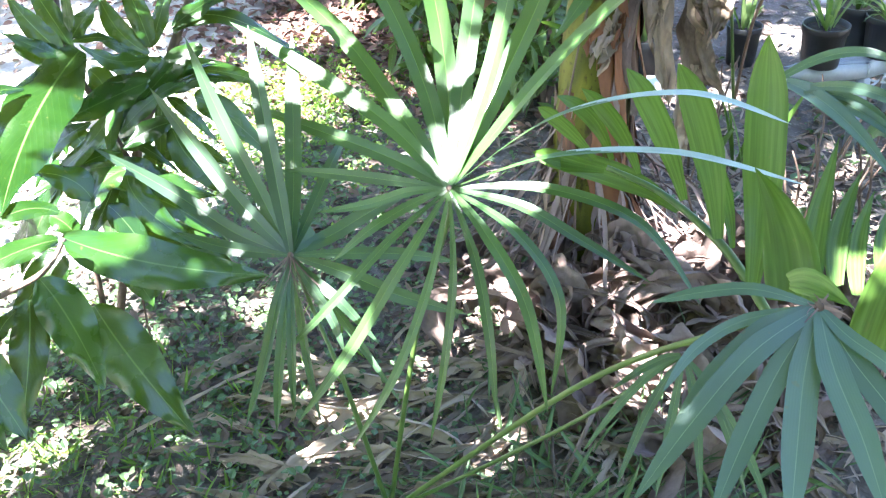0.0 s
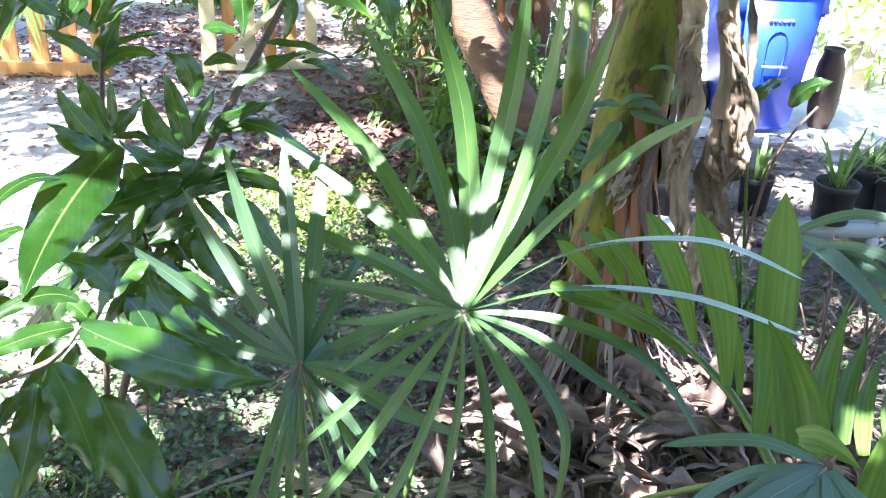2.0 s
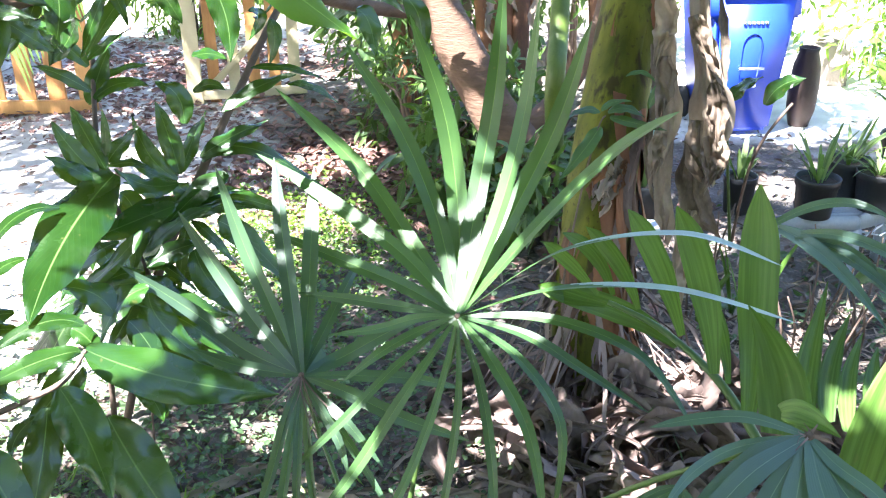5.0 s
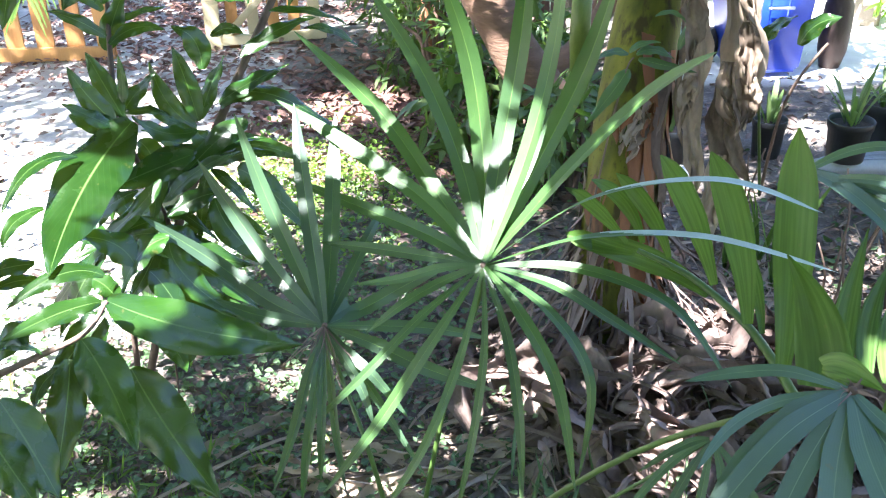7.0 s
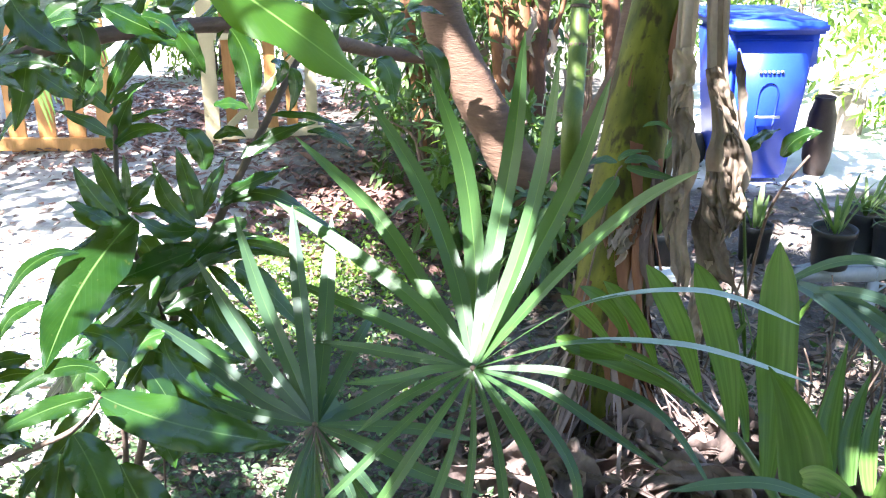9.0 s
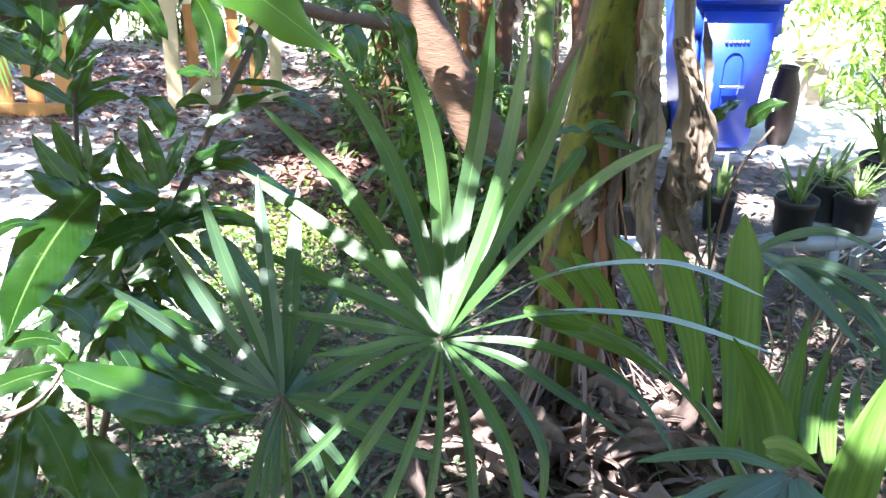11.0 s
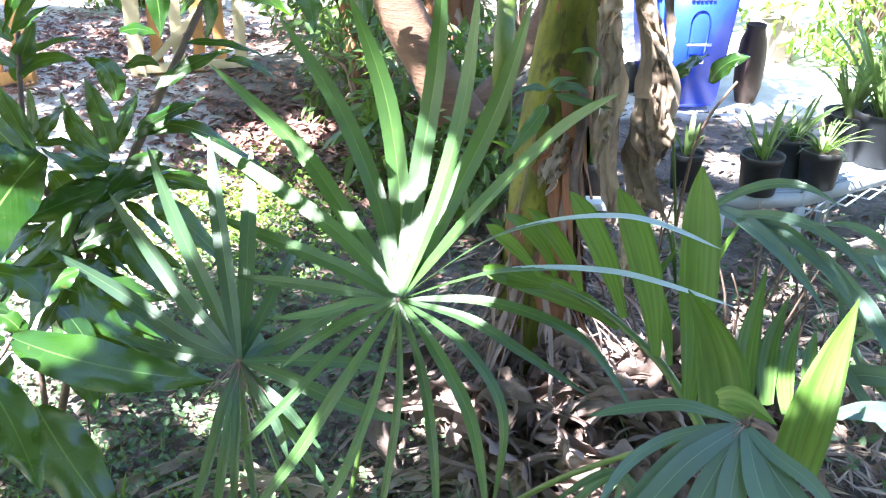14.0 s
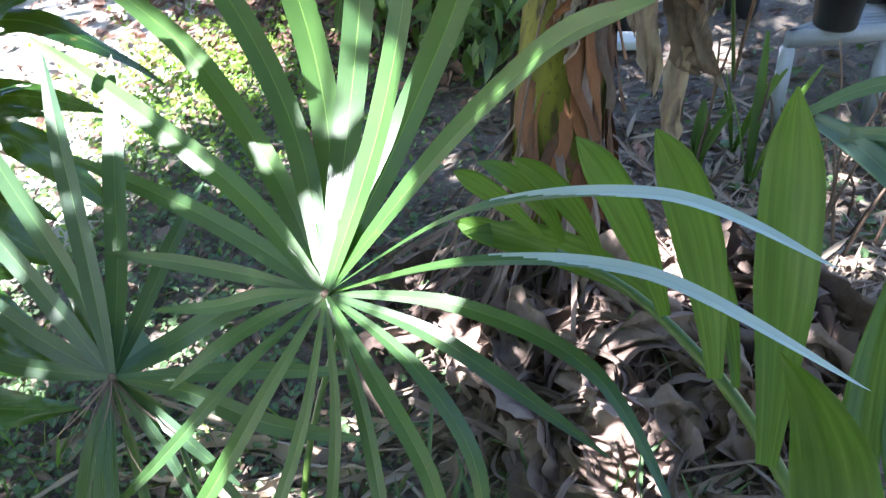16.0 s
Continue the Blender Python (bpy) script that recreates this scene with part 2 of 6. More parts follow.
def ground_mat():
    m, nt, b = nodes_of("garden_soil")
    geo = nt.nodes.new("ShaderNodeNewGeometry")
    pos = geo.outputs["Position"]
    big, mid, fine = noise_tex(nt, 0.9, 3, pos), noise_tex(nt, 7, 5, pos), noise_tex(nt, 55, 4, pos)
    soil = ramp(nt, mid, (0.3, (0.055, 0.045, 0.037)), (0.7, (0.165, 0.140, 0.120)))
    grit = ramp(nt, fine, (0.55, (0, 0, 0)), (0.68, (1, 1, 1)))
    soil = mix_col(nt, math_node(nt, "MULTIPLY", grit, 0.5), soil, (0.30, 0.26, 0.23))
    sand = ramp(nt, mid, (0.3, (0.36, 0.32, 0.29)), (0.7, (0.58, 0.54, 0.50)))
    sand = mix_col(nt, math_node(nt, "MULTIPLY", grit, 0.3), sand, (0.24, 0.2, 0.17))
    sep = nt.nodes.new("ShaderNodeSeparateXYZ")
    nt.links.new(pos, sep.inputs[0])
    x, y = sep.outputs[0], sep.outputs[1]
    wob = math_node(nt, "MULTIPLY", math_node(nt, "SUBTRACT", big, 0.5), 2.2)
    # sandy drive beyond the beds
    dl = math_node(nt, "SUBTRACT", math_node(nt, "MULTIPLY", x, -1.0), math_node(nt, "ADD", math_node(nt, "MULTIPLY", math_node(nt, "ABSOLUTE", math_node(nt, "SUBTRACT", y, 3.6)), 0.25), 1.0))
    dr = math_node(nt, "SUBTRACT", y, 5.15)
    edge_r = math_node(nt, "MINIMUM", dr, math_node(nt, "ADD", x, -0.35))
    e = math_node(nt, "ADD", math_node(nt, "MAXIMUM", dl, edge_r), wob)
    mask = ramp(nt, e, (0.0, (0, 0, 0)), (0.35, (1, 1, 1)))
    concrete = ramp(nt, mid, (0.3, (0.52, 0.50, 0.47)), (0.7, (0.70, 0.68, 0.65)))
    ground = mix_col(nt, mask, soil, sand)
    far = ramp(nt, math_node(nt, "ADD", edge_r, wob), (0.0, (0, 0, 0)), (0.25, (1, 1, 1)))
    nt.links.new(mix_col(nt, far, ground, concrete), b.inputs["Base Color"])
    b.inputs["Roughness"].default_value = 0.95
    bump_to(nt, b, math_node(nt, "ADD", mid, fine), 0.6, 0.02)
    return m


GROUND = ground_mat()

# ---- building helpers ----
ORIGIN = {}


def thing(name, at, label, category, group="", kind=""):
    ob = new(name)
    ob.location = at
    ORIGIN[ob.name] = Vector(at)
    return tagged(ob, label, category, group, kind)


def part(name, bm, material, parent, label="", smooth=True):
    """Link a bmesh, built in world places, as one mesh under a thing or a part."""
    me = bpy.data.meshes.new(name)
    bm.to_mesh(me)
    bm.free()
    return link_part(name, me, material, parent, label, smooth)


def link_part(name, me, material, parent, label="", smooth=True):
    org = ORIGIN[parent.name]
    me.transform(Matrix.Translation(-org))
    me.materials.append(material)
    if smooth:
        me.polygons.foreach_set("use_smooth", [True] * len(me.polygons))
    ob = new(name, me)
    ob.parent = parent
    ORIGIN[ob.name] = org
    return tagged(ob, label)


def solo(name, bm, material, label, category, kind="", smooth=False, group=""):
    me = bpy.data.meshes.new(name)
    bm.to_mesh(me)
    bm.free()
    me.materials.append(material)
    if smooth:
        me.polygons.foreach_set("use_smooth", [True] * len(me.polygons))
    return tagged(new(name, me), label, category, group, kind)


def bez(a, mid, c, s):
    """Point at s of a curve from a through mid to c."""
    ctrl = 2 * mid - (a + c) / 2
    return (1 - s) ** 2 * a + 2 * s * (1 - s) * ctrl + s * s * c


def spline(pts, s):
    """Catmull-Rom through pts, s from 0 to 1."""
    n = len(pts) - 1
    k = min(int(s * n), n - 1)
    f = s * n - k
    p0, p1, p2, p3 = pts[max(k - 1, 0)], pts[k], pts[k + 1], pts[min(k + 2, n)]
    return 0.5 * (2 * p1 + (p2 - p0) * f + (2 * p0 - 5 * p1 + 4 * p2 - p3) * f * f + (3 * p1 - p0 - 3 * p2 + p3) * f ** 3)


def vecs(pts):
    return [Vector(p) for p in pts]


def tube(bm, pts, r0, r1, sides=8, n=14, lump=0.0, seed=0):
    pts = vecs(pts)
    rings = []
    for i in range(n + 1):
        s = i / n
        c = spline(pts, s)
        d = (spline(pts, min(s + 0.01, 1)) - spline(pts, max(s - 0.01, 0))).normalized()
        a = d.orthogonal().normalized() if not rings else (last - d * last.dot(d)).normalized()
        last = a
        b = d.cross(a)
        r = r0 + (r1 - r0) * s
        ring = []
        for j in range(sides):
            t = 2 * math.pi * j / sides
            k = 1 + lump * noise.noise(Vector((math.cos(t) * 1.3, math.sin(t) * 1.3, s * 9 + seed)))
            ring.append(bm.verts.new(c + (a * math.cos(t) + b * math.sin(t)) * r * k))
        rings.append(ring)
    for p, q in zip(rings, rings[1:]):
        for j in range(sides):
            bm.faces.new((p[j], p[(j + 1) % sides], q[(j + 1) % sides], q[j]))
    bm.faces.new(rings[0][::-1])
    bm.faces.new(rings[-1])
    return bm


def blade(bm, point, n, width, hint, fold=0.15, wave=0.0, across=4, twist=0.0, phase=0.0, pleat=0.0, arch=0.0, crease=False):
    """A leaf sheet along point(s), s from 0 to 1, width(s) its full width; hint faces the upper side."""
    uvl = bm.loops.layers.uv.verify()
    rows, coords = [], {}
    for i in range(n + 1):
        s = i / n
        c = point(s)
        d = (point(min(s + 0.02, 1)) - point(max(s - 0.02, 0))).normalized()
        side = d.cross(hint)
        side = side.normalized() if side.length > 1e-4 else d.orthogonal().normalized()
        up = side.cross(d).normalized()
        if twist:
            q = Matrix.Rotation(twist * s, 3, d)
            side, up = q @ side, q @ up
        w = width(s) / 2
        row = []
        for j in range(across + 1):
            u = 2 * j / across - 1
            lift = (fold(s) if callable(fold) else fold) * abs(u) * w + wave * abs(u) ** 3 * math.sin(s * 16 + phase + (1.3 if u > 0 else 0))
            lift -= arch * w * u * u
            lift += pleat * w * (1 if j % 2 else -1) * (1 - s ** 4)
            vtx = bm.verts.new(c + side * u * w + up * lift)
            coords[vtx] = ((u + 1) / 2, s)
            row.append(vtx)
        rows.append(row)
    for p, q in zip(rows, rows[1:]):
        for j in range(across):
            f = bm.faces.new((p[j], p[j + 1], q[j + 1], q[j]))
            for lp in f.loops:
                lp[uvl].uv = coords[lp.vert]
    if crease:
        for p, q in zip(rows, rows[1:]):
            bm.edges.get((p[across // 2], q[across // 2])).smooth = False
    return bm


def box(bm, lo, hi, m=None, bevel=0.0):
    r = bmesh.ops.create_cube(bm, size=1)
    vs = r["verts"]
    for q in vs:
        q.co = Vector([lo[k] + (q.co[k] + 0.5) * (hi[k] - lo[k]) for k in range(3)])
    if bevel:
        es = list({e for q in vs for e in q.link_edges})
        r = bmesh.ops.bevel(bm, geom=es, offset=bevel, segments=2, affect="EDGES")
        vs = list({q for f in r["faces"] for q in f.verts} | {q for q in vs if q.is_valid})
    if m is not None:
        bmesh.ops.transform(bm, matrix=m, verts=vs)
    return bm


def lathe(bm, profile, at, sides=24, squash=1.0):
    rings = [[bm.verts.new(Vector(at) + Vector((r * math.cos(2 * math.pi * k / sides), r * squash * math.sin(2 * math.pi * k / sides), z))) for k in range(sides)] for r, z in profile]
    for p, q in zip(rings, rings[1:]):
        for k in range(sides):
            bm.faces.new((p[k], p[(k + 1) % sides], q[(k + 1) % sides], q[k]))
    return bm


def leaf_cloud(name, pts, dirs, ups, lens, wids, fold=0.25, droop=0.15):
    """Many small leaves in one mesh: each a folded, drooping lance of eight triangles."""
    pts, dirs, ups = (np.asarray(a, float) for a in (pts, dirs, ups))
    lens, wids = np.asarray(lens, float)[:, None], np.asarray(wids, float)[:, None]
    dirs = dirs / np.linalg.norm(dirs, axis=1, keepdims=True)
    side = np.cross(dirs, ups)
    side /= np.linalg.norm(side, axis=1, keepdims=True) + 1e-9
    up = np.cross(side, dirs)
    spots, uvs = [], []
    for s, w in ((0.0, 0.0), (0.32, 0.95), (0.66, 0.8), (1.0, 0.0)):
        c = pts + dirs * lens * s - up * lens * droop * s * s
        if w == 0:
            spots.append(c)
            uvs.append((0.5, s))
        else:
            for u in (-1, 0, 1):
                spots.append(c + side * wids * 0.5 * w * u + up * wids * 0.5 * fold * abs(u))
                uvs.append(((u + 1) / 2, s))
    verts = np.stack(spots, 1).reshape(-1, 3)
    n = len(pts)
    base = np.arange(n)[:, None] * 8
    tris = np.array([(0, 2, 1), (0, 3, 2), (4, 5, 7), (5, 6, 7), (1, 2, 5), (1, 5, 4), (2, 3, 6), (2, 6, 5)])
    faces = (base[:, None] + tris[None]).reshape(-1, 3)
    me = bpy.data.meshes.new(name)
    me.from_pydata(verts.tolist(), [], faces.tolist())
    layer = me.uv_layers.new(name="UVMap")
    uv = np.array(uvs)[(faces % 8).ravel()]
    layer.data.foreach_set("uv", uv.ravel())
    return me


RNG = np.random.default_rng(5)


# ---- ground ----
def lie(x, y):
    """Height of the ground: gentle humps, a dip by the bench, a mound of dead leaves at the banana's foot."""
    z = 0.035 * noise.noise(Vector((x * 0.9, y * 0.9, 3))) + 0.012 * noise.noise(Vector((x * 4, y * 4, 9)))
    z -= 0.12 * math.exp(-((x - 1.5) ** 2 + (y - 3.0) ** 2) / 0.35)
    z += 0.10 * math.exp(-((x - 0.45) ** 2 / 0.30 + (y - 2.3) ** 2 / 0.22))
    far = max(0.0, math.hypot(x, y - 3) - 6.5)
    return z * max(0.0, 1 - far * 0.4)


bm = bmesh.new()
xs = [-300, -80, -30, -14, -9] + [-7 + 0.125 * k for k in range(105)] + [8, 12, 30, 80, 300]
ys = [-300, -80, -25, -9, -4] + [-2 + 0.125 * k for k in range(89)] + [11, 15, 30, 80, 300]
grid = [[bm.verts.new((x, y, lie(x, y))) for x in xs] for y in ys]
for a, b in zip(grid, grid[1:]):
    for k in range(len(xs) - 1):
        bm.faces.new((a[k], a[k + 1], b[k + 1], b[k]))
solo("ground", bm, GROUND, "bare brown garden soil passing into a sandy drive", "ground", "structure", True)

# ---- fan palm ----
palm = thing("fan_palm", (-0.185, 1.424, 0.000), "young fan palm with blue-green split fan leaves", "palm")


def petiole(pts, r=0.0048):
    bm = bmesh.new()
    tube(bm, pts, r * 0.75, r * 1.3, 8, 18)
    hub = Vector(pts[0])
    ob = part("petiole", bm, PETIOLE, palm, "yellow-green leaf stalk")
    bm = bmesh.new()
    bmesh.ops.create_icosphere(bm, subdivisions=2, radius=0.006, matrix=Matrix.Translation(hub))
    part("hub", bm, TWIG, ob, "brown leaf hub")
    return ob


# where the upper side of a split looks: up out of the fan, turned to the sun, out to the side, down to the other side, over its arch, hanging, in the closed bunch, on the near fan
FACES = {"f": (-0.12, -0.70, 0.70), "g": (-0.42, -0.73, 0.52), "h": (-0.75, -0.35, 0.55), "r": (0.50, -0.60, 0.60), "e": (0.0, 0.05, 1.0), "d": (-0.05, -0.80, 0.60), "b": (0.10, -0.95, 0.25), "n": (-0.05, -0.55, 0.83)}
FOLDS = {"f": 0.16, "g": 0.18, "h": 0.18, "r": 0.15, "e": 0.20, "d": 0.15, "b": 0.70, "n": 0.06}


def leaflet(stalk, hub, near, far, tip, w, sort, material=PALM):
    """One narrow split of the fan, from its hub over near and far to its tip (all from the hub)."""
    hub = Vector(hub)
    pts = vecs([(0, 0, 0), near, far, tip])
    face = Vector(FACES[sort])
    wide = 0.34 if sort in "fghn" else 0.18
    bm = bmesh.new()
    blade(bm, lambda s: hub + spline(pts, s), 72 if sort == "e" else 20, lambda s: w * min(1.0, wide + (2.7 if sort in "fgh" else 2.2) * s) * max(0.03, 1 - max(0.0, (s - 0.62) / 0.38) ** 1.7), face, lambda s: FOLDS[sort] * min(1.0, 0.15 + 2.5 * s), 0.0, 8 if sort == "e" else 4, 0.22 * math.sin(37 * tip[0] + 11 * tip[2]), crease=True)
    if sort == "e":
        # past its arch the split takes a near-white colour, its sky sheen painted on
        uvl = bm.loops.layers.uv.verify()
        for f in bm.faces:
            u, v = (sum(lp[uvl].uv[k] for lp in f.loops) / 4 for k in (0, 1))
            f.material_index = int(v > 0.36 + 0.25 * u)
    ob = part("leaflet", bm, material, stalk)
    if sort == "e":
        ob.data.materials.append(PALE_SHEEN)
    return ob


def web(stalk, hub, rays, reach, material):
    """The undivided heart of a fan: pleated from split to split, notched between them."""
    hub, back = Vector(hub), Vector((0.003, 0.003, -0.003))
    dirs = [Vector(r).normalized() for r in rays]
    bm = bmesh.new()
    uvl = bm.loops.layers.uv.verify()
    cols = []
    for a, b in zip(dirs, dirs[1:] + dirs[-1:]):
        cols.append([bm.verts.new(hub + back + a * reach * k / 5) for k in range(6)])
        if b is not a:
            cols.append([bm.verts.new(hub + back + ((a + b) * 0.5 + Vector((0, 0.05, -0.05))) * reach * 0.9 * k / 5) for k in range(6)])
    for n, (p, q) in enumerate(zip(cols, cols[1:])):
        for k in range(5):
            f = bm.faces.new((p[k], q[k], q[k + 1], p[k + 1]))
            for lp in f.loops:
                lp[uvl].uv = (0.2 if n % 2 else 0.3, 0.3)
    bm.normal_update()
    return part("fan_heart", bm, material, stalk, "", False)


def fibres(stalk, hub, n, ln, drop, seed):
    """Dry brown threads and shreds at the hub of a fan."""
    rr = random.Random(seed)
    hub = Vector(hub)
    for k in range(n):
        a = rr.uniform(0, 6.28)
        out = Vector((math.cos(a), 0.6 * math.sin(a) - 0.3, 0.5 * math.sin(a) * (1 - drop) - drop)) * ln * rr.uniform(0.6, 1.3)
        bend = Vector((rr.uniform(-0.4, 0.4), -0.1, rr.uniform(0.0, 0.5))) * ln * 0.5
        w = rr.uniform(0.0012, 0.004)
        bm = bmesh.new()
        blade(bm, lambda s: bez(hub, hub + out * 0.5 + bend, hub + out, s), 8, lambda s: w * (1 - 0.7 * s), Vector((0, -1, 0.4)), 0.3, 0, 2, rr.uniform(-1.5, 1.5))
        part("dry_fibre", bm, DRY, stalk)


HUB = (-0.007, 1.373, 0.917)
stalk = petiole([HUB, (-0.039, 1.530, 0.740), (-0.099, 1.436, 0.520), (-0.185, 1.424, 0.000)])
leaflet(stalk, HUB, (-0.121, 0.100, 0.070), (-0.291, 0.198, 0.135), (-0.480, 0.306, 0.188), 0.031, "f")
leaflet(stalk, HUB, (-0.116, 0.210, 0.028), (-0.265, 0.336, 0.160), (-0.430, 0.320, 0.328), 0.037, "f")
leaflet(stalk, HUB, (-0.064, 0.174, 0.110), (-0.151, 0.250, 0.270), (-0.255, 0.235, 0.447), 0.036, "f")
leaflet(stalk, HUB, (-0.026, 0.191, 0.115), (-0.059, 0.227, 0.312), (-0.113, 0.164, 0.516), 0.041, "f")
leaflet(stalk, HUB, (0.010, 0.177, 0.154), (0.037, 0.234, 0.367), (0.056, 0.163, 0.588), 0.039, "f")
leaflet(stalk, HUB, (0.064, 0.103, 0.178), (0.102, 0.162, 0.363), (0.120, 0.145, 0.558), 0.036, "g")
leaflet(stalk, HUB, (0.079, 0.148, 0.138), (0.160, 0.188, 0.324), (0.210, 0.118, 0.523), 0.043, "g")
leaflet(stalk, HUB, (0.144, 0.062, 0.172), (0.265, -0.016, 0.339), (0.340, -0.199, 0.463), 0.044, "h")
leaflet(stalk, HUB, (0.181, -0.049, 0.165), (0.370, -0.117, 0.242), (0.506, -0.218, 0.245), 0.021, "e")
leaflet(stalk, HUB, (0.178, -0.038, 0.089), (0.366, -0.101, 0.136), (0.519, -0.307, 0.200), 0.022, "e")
leaflet(stalk, HUB, (0.166, -0.049, 0.036), (0.323, -0.141, 0.031), (0.404, -0.318, 0.007), 0.021, "r")
leaflet(stalk, HUB, (0.127, -0.063, 0.009), (0.227, -0.110, -0.022), (0.345, -0.179, -0.056), 0.022, "r")
leaflet(stalk, HUB, (0.121, -0.089, -0.026), (0.203, -0.181, -0.101), (0.196, -0.256, -0.249), 0.023, "r")
leaflet(stalk, HUB, (0.074, -0.104, -0.024), (0.150, -0.181, -0.118), (0.192, -0.251, -0.284), 0.023, "d")
leaflet(stalk, HUB, (0.054, -0.097, -0.078), (0.086, -0.175, -0.183), (0.103, -0.226, -0.324), 0.019, "d")
leaflet(stalk, HUB, (0.012, -0.071, -0.139), (0.000, -0.136, -0.290), (-0.026, -0.180, -0.449), 0.016, "d")
leaflet(stalk, HUB, (-0.033, -0.074, -0.160), (-0.092, -0.147, -0.318), (-0.180, -0.191, -0.475), 0.018, "d")
leaflet(stalk, HUB, (-0.090, -0.066, -0.139), (-0.181, -0.116, -0.290), (-0.286, -0.164, -0.438), 0.024, "d")
leaflet(stalk, HUB, (-0.100, -0.058, -0.076), (-0.204, -0.113, -0.184), (-0.318, -0.141, -0.307), 0.017, "d")
leaflet(stalk, HUB, (-0.069, -0.002, -0.035), (-0.144, -0.032, -0.075), (-0.213, -0.050, -0.135), 0.019, "d")
leaflet(stalk, HUB, (-0.108, 0.040, -0.012), (-0.221, 0.069, -0.019), (-0.338, 0.091, -0.026), 0.022, "d")
leaflet(stalk, HUB, (-0.112, 0.074, 0.014), (-0.255, 0.158, 0.019), (-0.449, 0.224, 0.050), 0.029, "f")
leaflet(stalk, HUB, (-0.077, 0.012, -0.018), (-0.163, 0.031, -0.060), (-0.266, 0.057, -0.097), 0.019, "d")
web(stalk, HUB, [(-0.121, 0.100, 0.070), (-0.116, 0.210, 0.028), (-0.064, 0.174, 0.110), (-0.026, 0.191, 0.115), (0.010, 0.177, 0.154), (0.064, 0.103, 0.178), (0.079, 0.148, 0.138), (0.144, 0.062, 0.172)], 0.095, PALM)
HUB = (-0.306, 1.341, 0.779)
stalk = petiole([HUB, (-0.318, 1.450, 0.582), (-0.239, 1.364, 0.447), (-0.185, 1.424, 0.000)])
fibres(stalk, HUB, 14, 0.10, 0.9, 3)
leaflet(stalk, HUB, (-0.075, 0.002, 0.002), (-0.148, 0.001, 0.014), (-0.214, -0.009, 0.045), 0.026, "d", BLUISH)
leaflet(stalk, HUB, (-0.126, 0.055, 0.008), (-0.255, 0.095, 0.069), (-0.380, 0.071, 0.172), 0.032, "f", BLUISH)
leaflet(stalk, HUB, (-0.110, 0.085, 0.046), (-0.205, 0.137, 0.140), (-0.282, 0.149, 0.263), 0.033, "f", BLUISH)
leaflet(stalk, HUB, (-0.082, 0.107, 0.064), (-0.151, 0.149, 0.199), (-0.200, 0.164, 0.357), 0.032, "f", BLUISH)
leaflet(stalk, HUB, (-0.040, 0.090, 0.113), (-0.077, 0.171, 0.232), (-0.110, 0.252, 0.350), 0.034, "f", BLUISH)
leaflet(stalk, HUB, (-0.012, 0.106, 0.092), (-0.026, 0.201, 0.204), (-0.043, 0.303, 0.315), 0.033, "f", BLUISH)
leaflet(stalk, HUB, (0.022, 0.091, 0.047), (0.044, 0.182, 0.098), (0.054, 0.286, 0.121), 0.026, "f", BLUISH)
leaflet(stalk, HUB, (0.068, 0.064, 0.010), (0.150, 0.081, 0.060), (0.235, 0.057, 0.122), 0.033, "f", BLUISH)
leaflet(stalk, HUB, (0.104, 0.018, -0.002), (0.206, 0.048, -0.018), (0.301, 0.091, -0.059), 0.024, "d", BLUISH)
leaflet(stalk, HUB, (0.082, 0.028, -0.050), (0.196, 0.017, -0.092), (0.321, 0.057, -0.159), 0.030, "d", BLUISH)
leaflet(stalk, HUB, (0.035, -0.002, -0.048), (0.094, -0.028, -0.082), (0.165, -0.039, -0.169), 0.021, "d", BLUISH)
leaflet(stalk, HUB, (0.039, -0.022, -0.054), (0.081, -0.052, -0.103), (0.106, -0.075, -0.169), 0.020, "d", BLUISH)
leaflet(stalk, HUB, (-0.014, -0.068, -0.058), (-0.033, -0.124, -0.152), (-0.066, -0.188, -0.263), 0.020, "b", BLUISH)
leaflet(stalk, HUB, (0.001, -0.086, -0.083), (-0.007, -0.138, -0.188), (-0.022, -0.155, -0.304), 0.019, "b", BLUISH)
leaflet(stalk, HUB, (0.013, -0.075, -0.072), (0.021, -0.133, -0.153), (0.017, -0.149, -0.253), 0.017, "b", BLUISH)
leaflet(stalk, HUB, (0.010, -0.022, -0.109), (0.025, -0.061, -0.211), (0.058, -0.127, -0.296), 0.016, "b", BLUISH)
leaflet(stalk, HUB, (0.043, -0.003, -0.068), (0.095, 0.006, -0.171), (0.200, -0.044, -0.314), 0.018, "d", BLUISH)
web(stalk, HUB, [(-0.126, 0.055, 0.008), (-0.110, 0.085, 0.046), (-0.082, 0.107, 0.064), (-0.040, 0.090, 0.113), (-0.012, 0.106, 0.092), (0.022, 0.091, 0.047), (0.068, 0.064, 0.010)], 0.075, BLUISH)
stalk = petiole([(0.479, 0.806, 1.111), (0.420, 0.921, 0.988), (0.222, 1.138, 0.673), (-0.185, 1.424, 0.000)], 0.0048)
fibres(stalk, (0.479, 0.806, 1.111), 10, 0.026, 0.1, 5)
leaflet(stalk, (0.479, 0.806, 1.111), (-0.070, -0.052, -0.023), (-0.133, -0.110, -0.075), (-0.191, -0.166, -0.141), 0.028, "n", PALE)
leaflet(stalk, (0.479, 0.806, 1.111), (-0.044, -0.057, -0.046), (-0.082, -0.121, -0.092), (-0.116, -0.190, -0.134), 0.027, "n", PALE)
leaflet(stalk, (0.479, 0.806, 1.111), (-0.019, -0.064, -0.043), (-0.031, -0.132, -0.084), (-0.043, -0.203, -0.123), 0.033, "n", PALE)
